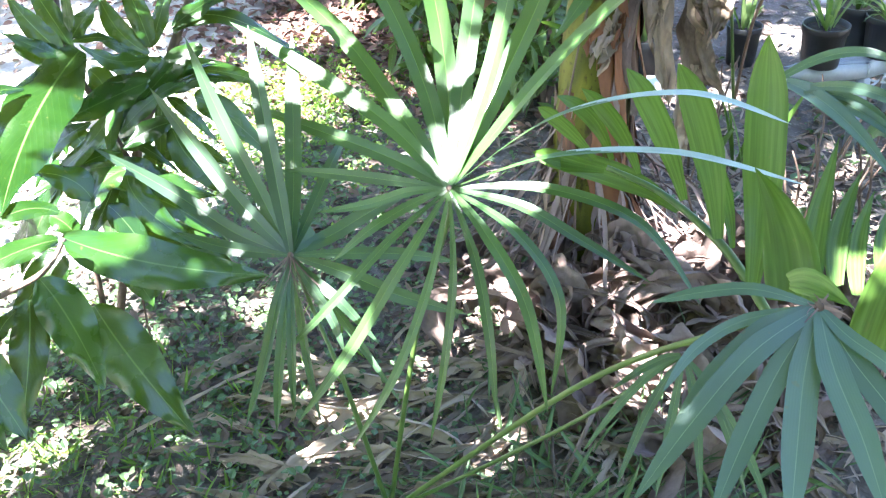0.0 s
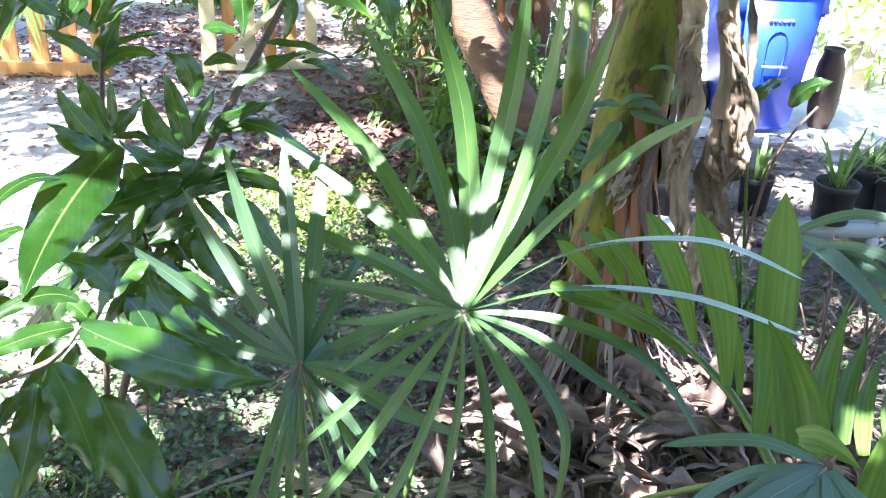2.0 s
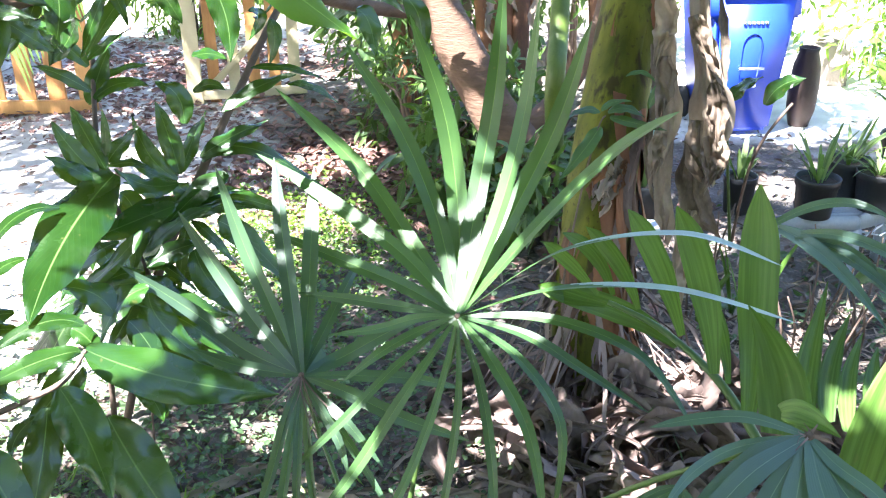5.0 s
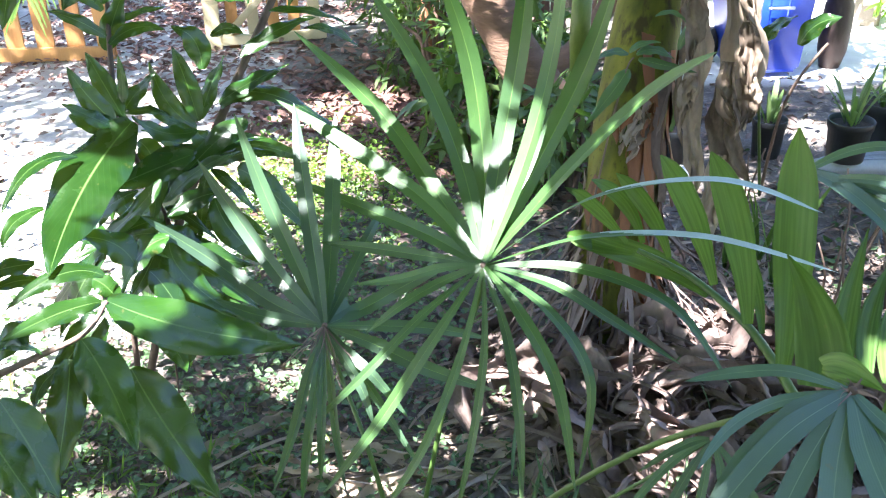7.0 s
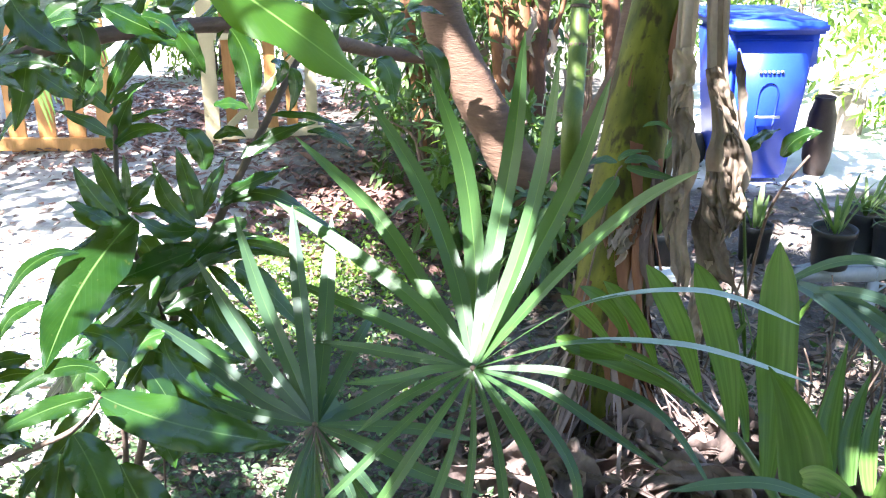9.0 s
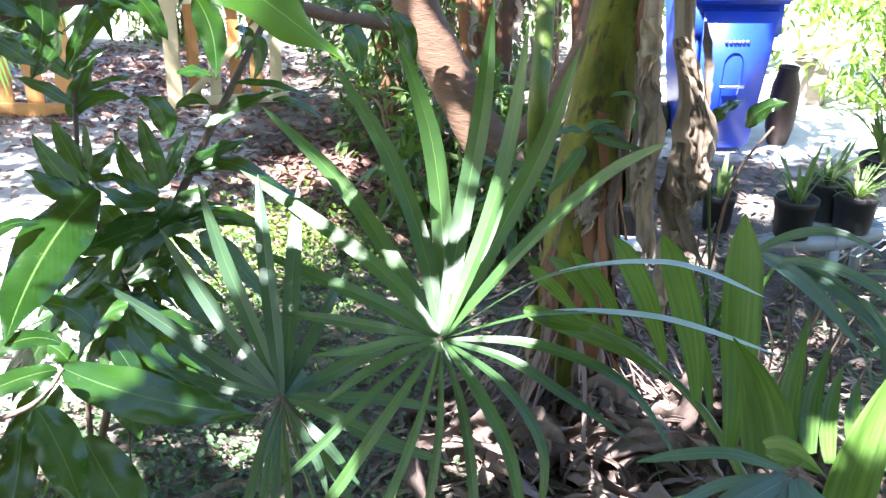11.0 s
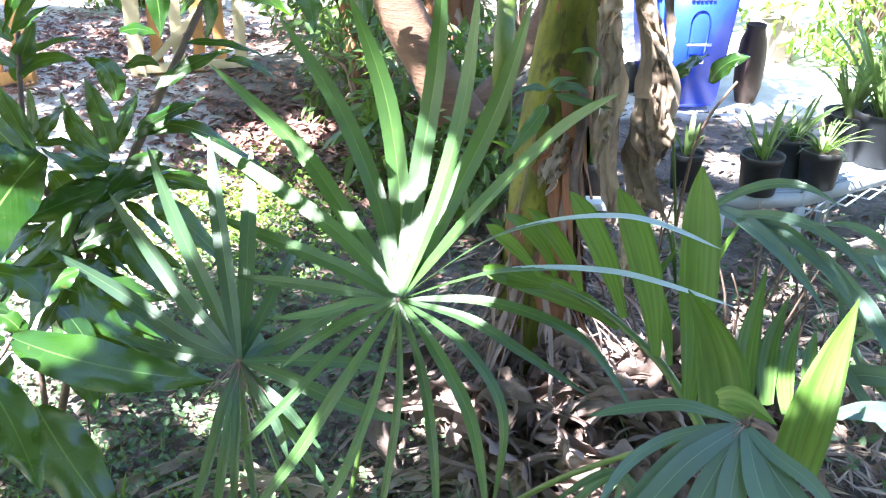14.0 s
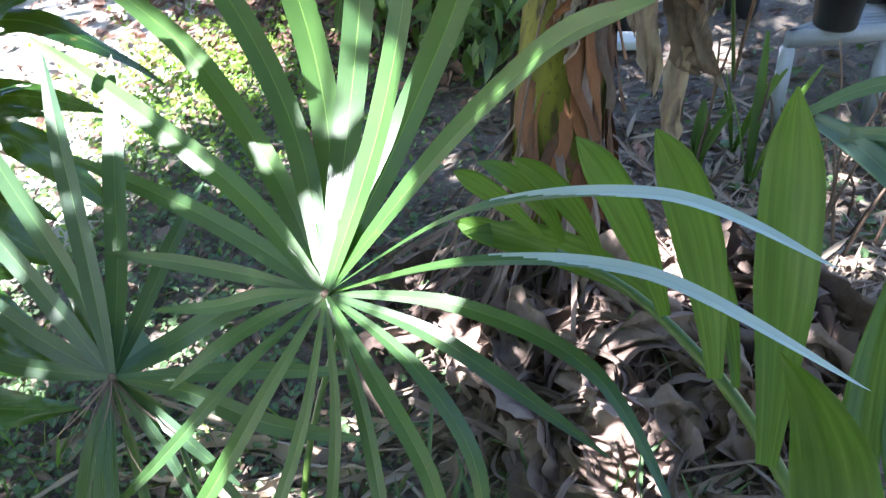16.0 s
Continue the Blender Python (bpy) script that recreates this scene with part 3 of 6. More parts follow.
leaflet(stalk, (0.479, 0.806, 1.111), (0.007, -0.068, -0.028), (0.026, -0.137, -0.058), (0.041, -0.207, -0.093), 0.031, "n", PALE)
leaflet(stalk, (0.479, 0.806, 1.111), (0.026, -0.057, -0.023), (0.058, -0.115, -0.043), (0.085, -0.177, -0.066), 0.028, "n", PALE)
leaflet(stalk, (0.479, 0.806, 1.111), (0.024, -0.037, -0.009), (0.058, -0.072, -0.017), (0.088, -0.111, -0.037), 0.018, "n", PALE)
leaflet(stalk, (0.479, 0.806, 1.111), (-0.064, 0.020, 0.005), (-0.121, 0.027, -0.008), (-0.175, 0.027, -0.026), 0.015, "n", PALE)
leaflet(stalk, (0.479, 0.806, 1.111), (-0.074, -0.000, -0.023), (-0.127, -0.030, -0.043), (-0.164, -0.080, -0.066), 0.014, "n", PALE)
leaflet(stalk, (0.479, 0.806, 1.111), (-0.058, -0.022, -0.018), (-0.109, -0.057, -0.057), (-0.152, -0.098, -0.105), 0.024, "n", PALE)
stalk = petiole([(0.406, 1.197, 0.715), (0.216, 1.248, 0.483), (-0.185, 1.424, 0.000)], 0.004)
leaflet(stalk, (0.406, 1.197, 0.715), (-0.045, -0.009, -0.028), (-0.099, -0.037, -0.082), (-0.160, -0.083, -0.160), 0.015, "d", BLUISH)
leaflet(stalk, (0.406, 1.197, 0.715), (-0.033, -0.024, -0.052), (-0.067, -0.062, -0.120), (-0.100, -0.114, -0.203), 0.016, "d", BLUISH)
leaflet(stalk, (0.406, 1.197, 0.715), (-0.008, -0.028, -0.055), (-0.019, -0.069, -0.125), (-0.034, -0.124, -0.211), 0.015, "d", BLUISH)
leaflet(stalk, (0.406, 1.197, 0.715), (0.016, -0.024, -0.044), (0.029, -0.067, -0.113), (0.040, -0.131, -0.208), 0.017, "d", BLUISH)
leaflet(stalk, (0.406, 1.197, 0.715), (0.040, -0.027, -0.040), (0.077, -0.070, -0.103), (0.110, -0.129, -0.188), 0.017, "d", BLUISH)
leaflet(stalk, (0.406, 1.197, 0.715), (-0.027, 0.000, -0.007), (-0.066, -0.008, -0.029), (-0.117, -0.026, -0.065), 0.014, "d", BLUISH)
leaflet(stalk, (0.406, 1.197, 0.715), (0.061, -0.044, -0.064), (0.110, -0.091, -0.130), (0.146, -0.142, -0.196), 0.017, "d", BLUISH)

# ---- mango sapling ----
mango = thing("mango_sapling", (-1.083, 1.880, -0.000), "young mango tree with glossy dark green drooping leaves", "tree")


def stem(parent, pts, r0, r1, material, name="branch", lump=0.1, sides=10, n=20):
    bm = bmesh.new()
    tube(bm, pts, r0, r1, sides, n, lump, r0 * 90)
    return part(name, bm, material, parent)


def mango_leaf(parent, base, mid, tip, w, material=None):
    base, mid, tip = Vector(base), Vector(mid), Vector(tip)
    face = 0.8 * (Vector((0.1, -0.1, 1.9)) - mid).normalized() + Vector((-0.1, 0, 0.65))
    ph = 40 * base.x + 70 * tip.z
    bm = bmesh.new()
    blade(bm, lambda s: bez(base, mid, tip, s), 22, lambda s: 1.0 * w * (0.02 + 0.98 * math.sin(math.pi * min(1.0, 0.02 + s * 0.98) ** 0.78) ** 0.85), face.normalized(), 0.18, w * 0.08, 8, 0.5 * math.sin(ph), ph, 0.0, 0.22)
    return part("leaf", bm, material or MANGO, parent)


stem(mango, [(-1.083, 1.880, -0.000), (-0.707, 1.572, 0.820), (-0.671, 1.649, 0.935), (-0.644, 1.722, 1.019), (-0.617, 1.800, 1.105), (-0.577, 1.905, 1.217), (-0.544, 1.994, 1.312), (-0.510, 2.128, 1.403), (-0.443, 2.319, 1.520), (-0.372, 2.551, 1.714)], 0.011, 0.007, TWIG, "trunk")
stem(mango, [(-0.707, 1.572, 0.820), (-0.758, 1.567, 0.991), (-0.794, 1.582, 1.076), (-0.841, 1.681, 1.195), (-0.881, 1.776, 1.277)], 0.007, 0.005, TWIG)
stem(mango, [(-0.714, 1.334, 0.573), (-0.684, 1.304, 0.787), (-0.675, 1.229, 0.871)], 0.007, 0.004, TWIG)
stem(mango, [(-0.877, 1.066, 0.766), (-0.779, 1.130, 0.798), (-0.692, 1.166, 0.837), (-0.665, 1.213, 0.878)], 0.007, 0.004, TWIG)
stem(mango, [(-0.656, 1.411, 0.723), (-0.679, 1.431, 0.580), (-0.700, 1.456, 0.452)], 0.003, 0.002, TWIG, "twig")
mango_leaf(mango, (-0.666, 1.213, 0.879), (-0.524, 1.250, 0.807), (-0.338, 1.301, 0.759), 0.094)
mango_leaf(mango, (-0.667, 1.119, 0.856), (-0.620, 1.098, 0.782), (-0.559, 1.045, 0.688), 0.083)
mango_leaf(mango, (-0.624, 1.180, 0.759), (-0.558, 1.149, 0.657), (-0.447, 1.097, 0.542), 0.102)
mango_leaf(mango, (-0.695, 1.114, 0.816), (-0.685, 1.053, 0.743), (-0.680, 0.970, 0.651), 0.064)
mango_leaf(mango, (-0.753, 0.992, 0.814), (-0.699, 0.967, 0.743), (-0.644, 0.934, 0.668), 0.086)
mango_leaf(mango, (-0.730, 0.923, 0.800), (-0.694, 0.908, 0.749), (-0.648, 0.888, 0.691), 0.070)
mango_leaf(mango, (-0.645, 1.165, 0.907), (-0.705, 1.118, 0.904), (-0.770, 1.049, 0.886), 0.041)
mango_leaf(mango, (-0.664, 1.218, 0.927), (-0.724, 1.182, 0.945), (-0.791, 1.105, 0.910), 0.036)
mango_leaf(mango, (-0.725, 1.516, 1.104), (-0.758, 1.358, 1.029), (-0.734, 1.165, 0.950), 0.123)
mango_leaf(mango, (-0.628, 1.561, 1.022), (-0.700, 1.513, 1.002), (-0.774, 1.458, 0.978), 0.066)
mango_leaf(mango, (-0.783, 1.397, 1.075), (-0.824, 1.315, 1.085), (-0.837, 1.218, 1.034), 0.027)
mango_leaf(mango, (-0.557, 1.687, 1.041), (-0.610, 1.656, 1.021), (-0.691, 1.579, 0.938), 0.055)
mango_leaf(mango, (-0.577, 1.523, 0.955), (-0.617, 1.499, 0.947), (-0.660, 1.464, 0.923), 0.047)
mango_leaf(mango, (-0.632, 1.721, 1.075), (-0.568, 1.766, 1.112), (-0.495, 1.805, 1.139), 0.048)
mango_leaf(mango, (-0.630, 1.725, 1.063), (-0.528, 1.768, 1.083), (-0.353, 1.785, 0.971), 0.051)
mango_leaf(mango, (-0.594, 1.777, 1.162), (-0.524, 1.818, 1.209), (-0.442, 1.852, 1.234), 0.040)
mango_leaf(mango, (-0.554, 1.871, 1.239), (-0.470, 1.893, 1.237), (-0.391, 1.911, 1.205), 0.023)
mango_leaf(mango, (-0.486, 1.922, 1.192), (-0.430, 1.941, 1.181), (-0.374, 1.951, 1.140), 0.024)
mango_leaf(mango, (-0.672, 1.695, 1.041), (-0.695, 1.711, 1.121), (-0.722, 1.724, 1.196), 0.047)
mango_leaf(mango, (-0.676, 1.689, 1.030), (-0.731, 1.683, 1.085), (-0.766, 1.700, 1.168), 0.047)
mango_leaf(mango, (-0.665, 1.643, 1.043), (-0.718, 1.631, 1.070), (-0.743, 1.625, 1.101), 0.024)
mango_leaf(mango, (-0.677, 1.716, 1.039), (-0.658, 1.750, 1.103), (-0.630, 1.779, 1.162), 0.040)
mango_leaf(mango, (-0.674, 1.687, 1.025), (-0.641, 1.692, 0.999), (-0.540, 1.733, 0.994), 0.056)
mango_leaf(mango, (-0.632, 1.601, 1.057), (-0.693, 1.572, 1.061), (-0.747, 1.558, 1.100), 0.048)
mango_leaf(mango, (-0.772, 1.539, 1.086), (-0.816, 1.533, 1.140), (-0.855, 1.535, 1.202), 0.046)
mango_leaf(mango, (-0.783, 1.587, 1.081), (-0.818, 1.594, 1.151), (-0.849, 1.601, 1.214), 0.045)
mango_leaf(mango, (-0.755, 1.496, 1.099), (-0.796, 1.479, 1.126), (-0.839, 1.464, 1.155), 0.034)
mango_leaf(mango, (-0.783, 1.594, 1.096), (-0.767, 1.621, 1.123), (-0.730, 1.650, 1.161), 0.041)
mango_leaf(mango, (-0.782, 1.592, 1.089), (-0.738, 1.617, 1.091), (-0.699, 1.629, 1.071), 0.022)
mango_leaf(mango, (-0.762, 1.521, 1.092), (-0.806, 1.500, 1.106), (-0.840, 1.485, 1.122), 0.048)
mango_leaf(mango, (-0.839, 1.673, 1.226), (-0.887, 1.652, 1.265), (-0.933, 1.623, 1.290), 0.033)
mango_leaf(mango, (-0.860, 1.723, 1.232), (-0.805, 1.756, 1.257), (-0.736, 1.787, 1.265), 0.022)
mango_leaf(mango, (-0.842, 1.686, 1.206), (-0.799, 1.724, 1.232), (-0.743, 1.747, 1.224), 0.032)
mango_leaf(mango, (-0.861, 1.703, 1.187), (-0.849, 1.726, 1.242), (-0.826, 1.754, 1.302), 0.052)
mango_leaf(mango, (-0.781, 1.486, 0.952), (-0.759, 1.490, 0.927), (-0.730, 1.488, 0.883), 0.051)
mango_leaf(mango, (-0.631, 1.409, 0.909), (-0.676, 1.372, 0.888), (-0.702, 1.319, 0.827), 0.058)
mango_leaf(mango, (-0.686, 1.494, 0.887), (-0.632, 1.496, 0.838), (-0.513, 1.525, 0.791), 0.073)
mango_leaf(mango, (-0.652, 1.444, 0.877), (-0.617, 1.425, 0.812), (-0.518, 1.421, 0.730), 0.066)
mango_leaf(mango, (-0.668, 1.378, 0.847), (-0.631, 1.372, 0.803), (-0.574, 1.346, 0.718), 0.051)
mango_leaf(mango, (-0.683, 1.357, 0.870), (-0.723, 1.359, 0.915), (-0.784, 1.331, 0.938), 0.064)
mango_leaf(mango, (-0.670, 1.344, 0.745), (-0.621, 1.334, 0.701), (-0.595, 1.322, 0.653), 0.043)
mango_leaf(mango, (-0.700, 1.247, 0.821), (-0.726, 1.210, 0.793), (-0.771, 1.129, 0.732), 0.067)
mango_leaf(mango, (-0.594, 1.686, 0.937), (-0.536, 1.692, 0.897), (-0.424, 1.678, 0.786), 0.064)
mango_leaf(mango, (-0.616, 1.601, 0.906), (-0.568, 1.582, 0.825), (-0.475, 1.585, 0.761), 0.062)
mango_leaf(mango, (-0.774, 1.146, 0.854), (-0.802, 1.118, 0.846), (-0.824, 1.068, 0.806), 0.055)
mango_leaf(mango, (-0.741, 1.537, 1.041), (-0.778, 1.504, 1.016), (-0.773, 1.456, 0.913), 0.073)
mango_leaf(mango, (-0.760, 1.585, 1.034), (-0.728, 1.577, 0.976), (-0.728, 1.524, 0.869), 0.062)
mango_leaf(mango, (-0.646, 1.389, 0.683), (-0.623, 1.385, 0.660), (-0.624, 1.364, 0.633), 0.048)
mango_leaf(mango, (-0.705, 1.659, 0.995), (-0.737, 1.653, 1.021), (-0.778, 1.637, 1.038), 0.046)
mango_leaf(mango, (-0.629, 1.577, 1.025), (-0.690, 1.540, 1.012), (-0.762, 1.482, 0.976), 0.053)
mango_leaf(mango, (-0.668, 1.680, 0.975), (-0.578, 1.724, 0.982), (-0.447, 1.755, 0.936), 0.054)
mango_leaf(mango, (-0.676, 1.499, 0.905), (-0.640, 1.524, 0.921), (-0.599, 1.553, 0.933), 0.040)
mango_leaf(mango, (-0.700, 1.591, 0.821), (-0.618, 1.639, 0.837), (-0.530, 1.659, 0.791), 0.056)
mango_leaf(mango, (-0.735, 1.495, 0.848), (-0.672, 1.517, 0.825), (-0.597, 1.553, 0.821), 0.045)
mango_leaf(mango, (-0.664, 1.475, 1.001), (-0.723, 1.421, 0.934), (-0.814, 1.363, 0.869), 0.038)
mango_leaf(mango, (-0.668, 1.479, 0.821), (-0.591, 1.493, 0.779), (-0.498, 1.491, 0.705), 0.054)
mango_leaf(mango, (-0.649, 1.462, 0.768), (-0.553, 1.459, 0.698), (-0.469, 1.464, 0.645), 0.079)
mango_leaf(mango, (-0.805, 1.231, 0.933), (-0.851, 1.197, 0.936), (-0.887, 1.162, 0.927), 0.043)
mango_leaf(mango, (-0.806, 1.231, 0.897), (-0.833, 1.204, 0.909), (-0.859, 1.167, 0.906), 0.031)
mango_leaf(mango, (-0.861, 1.372, 0.973), (-0.895, 1.322, 0.964), (-0.895, 1.271, 0.933), 0.028)
mango_leaf(mango, (-0.661, 1.436, 0.897), (-0.684, 1.385, 0.832), (-0.716, 1.333, 0.781), 0.035)
mango_leaf(mango, (-0.749, 1.621, 0.928), (-0.688, 1.671, 0.976), (-0.592, 1.734, 1.013), 0.049)
mango_leaf(mango, (-0.706, 1.457, 0.981), (-0.771, 1.420, 0.946), (-0.804, 1.371, 0.882), 0.040)
mango_leaf(mango, (-0.713, 1.103, 0.802), (-0.730, 1.069, 0.787), (-0.721, 1.028, 0.771), 0.031)
mango_leaf(mango, (-0.791, 1.372, 0.822), (-0.751, 1.360, 0.808), (-0.711, 1.332, 0.777), 0.045)
mango_leaf(mango, (-0.855, 1.114, 0.821), (-0.802, 1.114, 0.839), (-0.734, 1.098, 0.833), 0.034)
mango_leaf(mango, (-0.787, 1.596, 1.105), (-0.781, 1.602, 1.154), (-0.785, 1.610, 1.210), 0.021)
mango_leaf(mango, (-0.848, 1.693, 1.275), (-0.904, 1.678, 1.334), (-0.982, 1.651, 1.375), 0.041)


def whorl(parent, at, n, size, seed, aim=(0, 0, 0.3)):
    """A rosette of drooping leaves at a branch end."""
    rr = random.Random(seed)
    at, aim = Vector(at), Vector(aim)
    for k in range(n):
        a = 2 * math.pi * k / n + rr.uniform(-0.4, 0.4)
        o = Vector((math.cos(a), 0.4 * math.sin(a), 0.7 * math.sin(a + 0.7))) + aim
        o.normalize()
        ln = size * rr.uniform(0.7, 1.2)
        tip = at + o * ln - Vector((0, 0, ln * rr.uniform(0.1, 0.5)))
        mango_leaf(parent, at + o * 0.01, (at + tip) / 2 + Vector((0, 0, ln * 0.10)), tip, ln * rr.uniform(0.18, 0.25))


whorl(mango, (-0.720, 1.560, 0.900), 8, 0.20, 2, (0, 0.2, 0.1))
whorl(mango, (-0.640, 1.640, 0.960), 7, 0.18, 3, (0, 0.2, 0.1))
whorl(mango, (-0.760, 1.400, 0.880), 7, 0.18, 4, (-0.2, 0.2, 0.1))

# ---- large mango tree ----
mango_tree = thing("mango_tree", (0.138, 4.027, 0.000), "old mango tree with leaning smooth brown trunk", "tree")
stem(mango_tree, [(0.138, 4.027, 0.000), (-0.043, 3.986, 0.292), (-0.232, 4.004, 0.562), (-0.374, 4.046, 0.791), (-0.470, 4.067, 0.959), (-0.557, 4.088, 1.171), (-0.620, 4.214, 1.551), (-0.600, 4.424, 1.905)], 0.115, 0.088, BARK, "trunk", 0.12, 18, 40)
stem(mango_tree, [(-0.139, 4.012, 0.389), (0.008, 4.110, 0.501), (0.130, 4.206, 0.641), (0.246, 4.314, 0.884), (0.291, 4.467, 1.217)], 0.055, 0.04, BARK, "limb", 0.12, 12, 24)
stem(mango_tree, [(-0.526, 4.045, 0.956), (-0.663, 3.621, 1.053), (-0.690, 3.112, 1.171), (-0.738, 2.590, 1.302), (-0.768, 2.160, 1.390), (-0.817, 1.809, 1.432), (-0.862, 1.551, 1.442), (-0.889, 1.408, 1.430), (-0.935, 1.241, 1.418)], 0.03, 0.012, BARK, "branch", 0.15, 10, 30)
mango_leaf(mango_tree, (-0.487, 1.358, 1.633), (-0.336, 1.383, 1.528), (-0.185, 1.398, 1.415), 0.122, MANGO_LIT)
mango_leaf(mango_tree, (-0.472, 1.478, 1.499), (-0.444, 1.480, 1.434), (-0.436, 1.460, 1.354), 0.051)
mango_leaf(mango_tree, (-0.283, 1.791, 1.392), (-0.256, 1.791, 1.364), (-0.241, 1.775, 1.296), 0.052)
mango_leaf(mango_tree, (-0.568, 1.469, 1.489), (-0.548, 1.476, 1.456), (-0.532, 1.490, 1.413), 0.037)
mango_leaf(mango_tree, (-0.739, 1.521, 1.524), (-0.688, 1.544, 1.492), (-0.624, 1.571, 1.458), 0.058)
mango_leaf(mango_tree, (-0.803, 1.367, 1.468), (-0.803, 1.336, 1.403), (-0.812, 1.307, 1.338), 0.039)
mango_leaf(mango_tree, (-0.819, 1.393, 1.430), (-0.784, 1.408, 1.398), (-0.755, 1.428, 1.369), 0.041)
mango_leaf(mango_tree, (-0.711, 1.586, 1.474), (-0.684, 1.598, 1.462), (-0.617, 1.626, 1.438), 0.047)
mango_leaf(mango, (-0.748, 1.522, 1.333), (-0.717, 1.546, 1.360), (-0.674, 1.559, 1.384), 0.026)
mango_leaf(mango, (-0.668, 1.739, 1.143), (-0.682, 1.749, 1.204), (-0.725, 1.740, 1.232), 0.055)
mango_leaf(mango, (-0.660, 1.788, 1.201), (-0.627, 1.803, 1.216), (-0.591, 1.804, 1.204), 0.028)
mango_leaf(mango, (-0.489, 1.421, 1.371), (-0.469, 1.449, 1.371), (-0.442, 1.461, 1.359), 0.026)
mango_leaf(mango_tree, (-0.813, 1.361, 1.553), (-0.786, 1.371, 1.505), (-0.733, 1.395, 1.459), 0.065)
mango_leaf(mango_tree, (-0.405, 1.777, 1.523), (-0.361, 1.785, 1.489), (-0.293, 1.804, 1.489), 0.061)
mango_leaf(mango_tree, (-0.227, 2.009, 1.386), (-0.186, 2.005, 1.323), (-0.194, 1.979, 1.223), 0.053)
mango_leaf(mango_tree, (-0.674, 1.543, 1.504), (-0.641, 1.566, 1.490), (-0.613, 1.577, 1.455), 0.041)
mango_leaf(mango_tree, (-0.808, 1.535, 1.499), (-0.793, 1.530, 1.426), (-0.812, 1.494, 1.324), 0.059)
mango_leaf(mango_tree, (-0.396, 1.468, 1.444), (-0.383, 1.489, 1.430), (-0.406, 1.480, 1.388), 0.026)
mango_leaf(mango_tree, (-0.518, 1.920, 1.339), (-0.506, 1.914, 1.302), (-0.520, 1.904, 1.240), 0.034)
mango_leaf(mango_tree, (-0.773, 1.379, 1.484), (-0.811, 1.377, 1.503), (-0.852, 1.353, 1.462), 0.033)
mango_leaf(mango_tree, (-0.748, 1.508, 1.411), (-0.778, 1.507, 1.366), (-0.814, 1.494, 1.324), 0.037)
mango_leaf(mango_tree, (-0.700, 1.537, 1.460), (-0.732, 1.528, 1.397), (-0.754, 1.509, 1.336), 0.028)
whorl(mango_tree, (-0.895, 1.534, 1.465), 7, 0.17, 21)
whorl(mango_tree, (-0.876, 1.668, 1.478), 7, 0.17, 22)
whorl(mango_tree, (-0.838, 1.797, 1.430), 5, 0.16, 23)
whorl(mango_tree, (-0.807, 1.927, 1.429), 6, 0.16, 24)
whorl(mango_tree, (-0.891, 1.341, 1.418), 7, 0.18, 25)
whorl(mango_tree, (-0.741, 2.183, 1.463), 6, 0.17, 26)
whorl(mango_tree, (-0.711, 2.920, 1.319), 7, 0.17, 27)
whorl(mango_tree, (-0.642, 3.434, 1.143), 6, 0.18, 28)
whorl(mango_tree, (-0.872, 1.531, 1.379), 5, 0.17, 29)
whorl(mango_tree, (-0.623, 3.658, 1.219), 7, 0.18, 30)


def crown(parent, centre, radii, n, size, material, gaps=(), name="crown", clump=-0.28):
    """A crown of many leaves in an ellipsoid, lumpy, with openings towards the sun."""
    c, r = np.array(centre), np.array(radii)
    q = RNG.normal(size=(n * 3, 3))
    q /= np.linalg.norm(q, axis=1, keepdims=True)
    q *= RNG.random((n * 3, 1)) ** 0.4
    p = c + q * r
    lumps = np.array([noise.noise(Vector(v * 0.9)) + 0.6 * noise.noise(Vector(v * 2.3)) for v in p])
    d = RNG.normal(size=p.shape) + (p - c) / r * 0.8
    d[:, 2] -= 0.5
    d /= np.linalg.norm(d, axis=1, keepdims=True)
    k = RNG.uniform(0.7, 1.25, len(p)) * size
    keep = lumps > clump
    s = np.array(SUN)
    for g, rad in gaps:
        for along in (0.0, 0.5, 1.0):
            rel = p + d * (k * along)[:, None] - np.array(g)
            off = rel - (rel @ s)[:, None] * s
            keep &= np.linalg.norm(off, axis=1) > rad + 0.005 + 0.12 * size
    p, d, k = p[keep][:n], d[keep][:n], k[keep][:n]
    up = RNG.normal(size=p.shape) * 0.5 + (0, 0, 1)
    me = leaf_cloud(name, p, d, up, k, k * RNG.uniform(0.24, 0.34, len(p)))
    return tagged(link_part(name, me, material, parent, "", True), kind="stuff")


TRUNK_TOP = Vector((-0.600, 4.424, 1.905))
# unseen limbs added to carry the crowns overhead
stem(mango_tree, [TRUNK_TOP, (-0.5, 3.2, 4.0), (-0.8, 2.2, 4.25), (-1.1, 0.6, 3.8), (-1.2, -0.6, 3.6), (-1.4, -2.6, 3.8)], 0.075, 0.02, BARK, "limb", 0.12, 10, 30)
stem(mango_tree, [TRUNK_TOP, (-1.2, 3.3, 4.2), (-2.7, 2.75, 4.5)], 0.05, 0.02, BARK, "limb", 0.12, 10, 20)
stem(mango_tree, [(-0.5, 3.2, 4.0), (-0.2, 3.5, 4.2), (0.2, 3.7, 4.2)], 0.03, 0.012, BARK, "limb", 0.12, 8, 12)
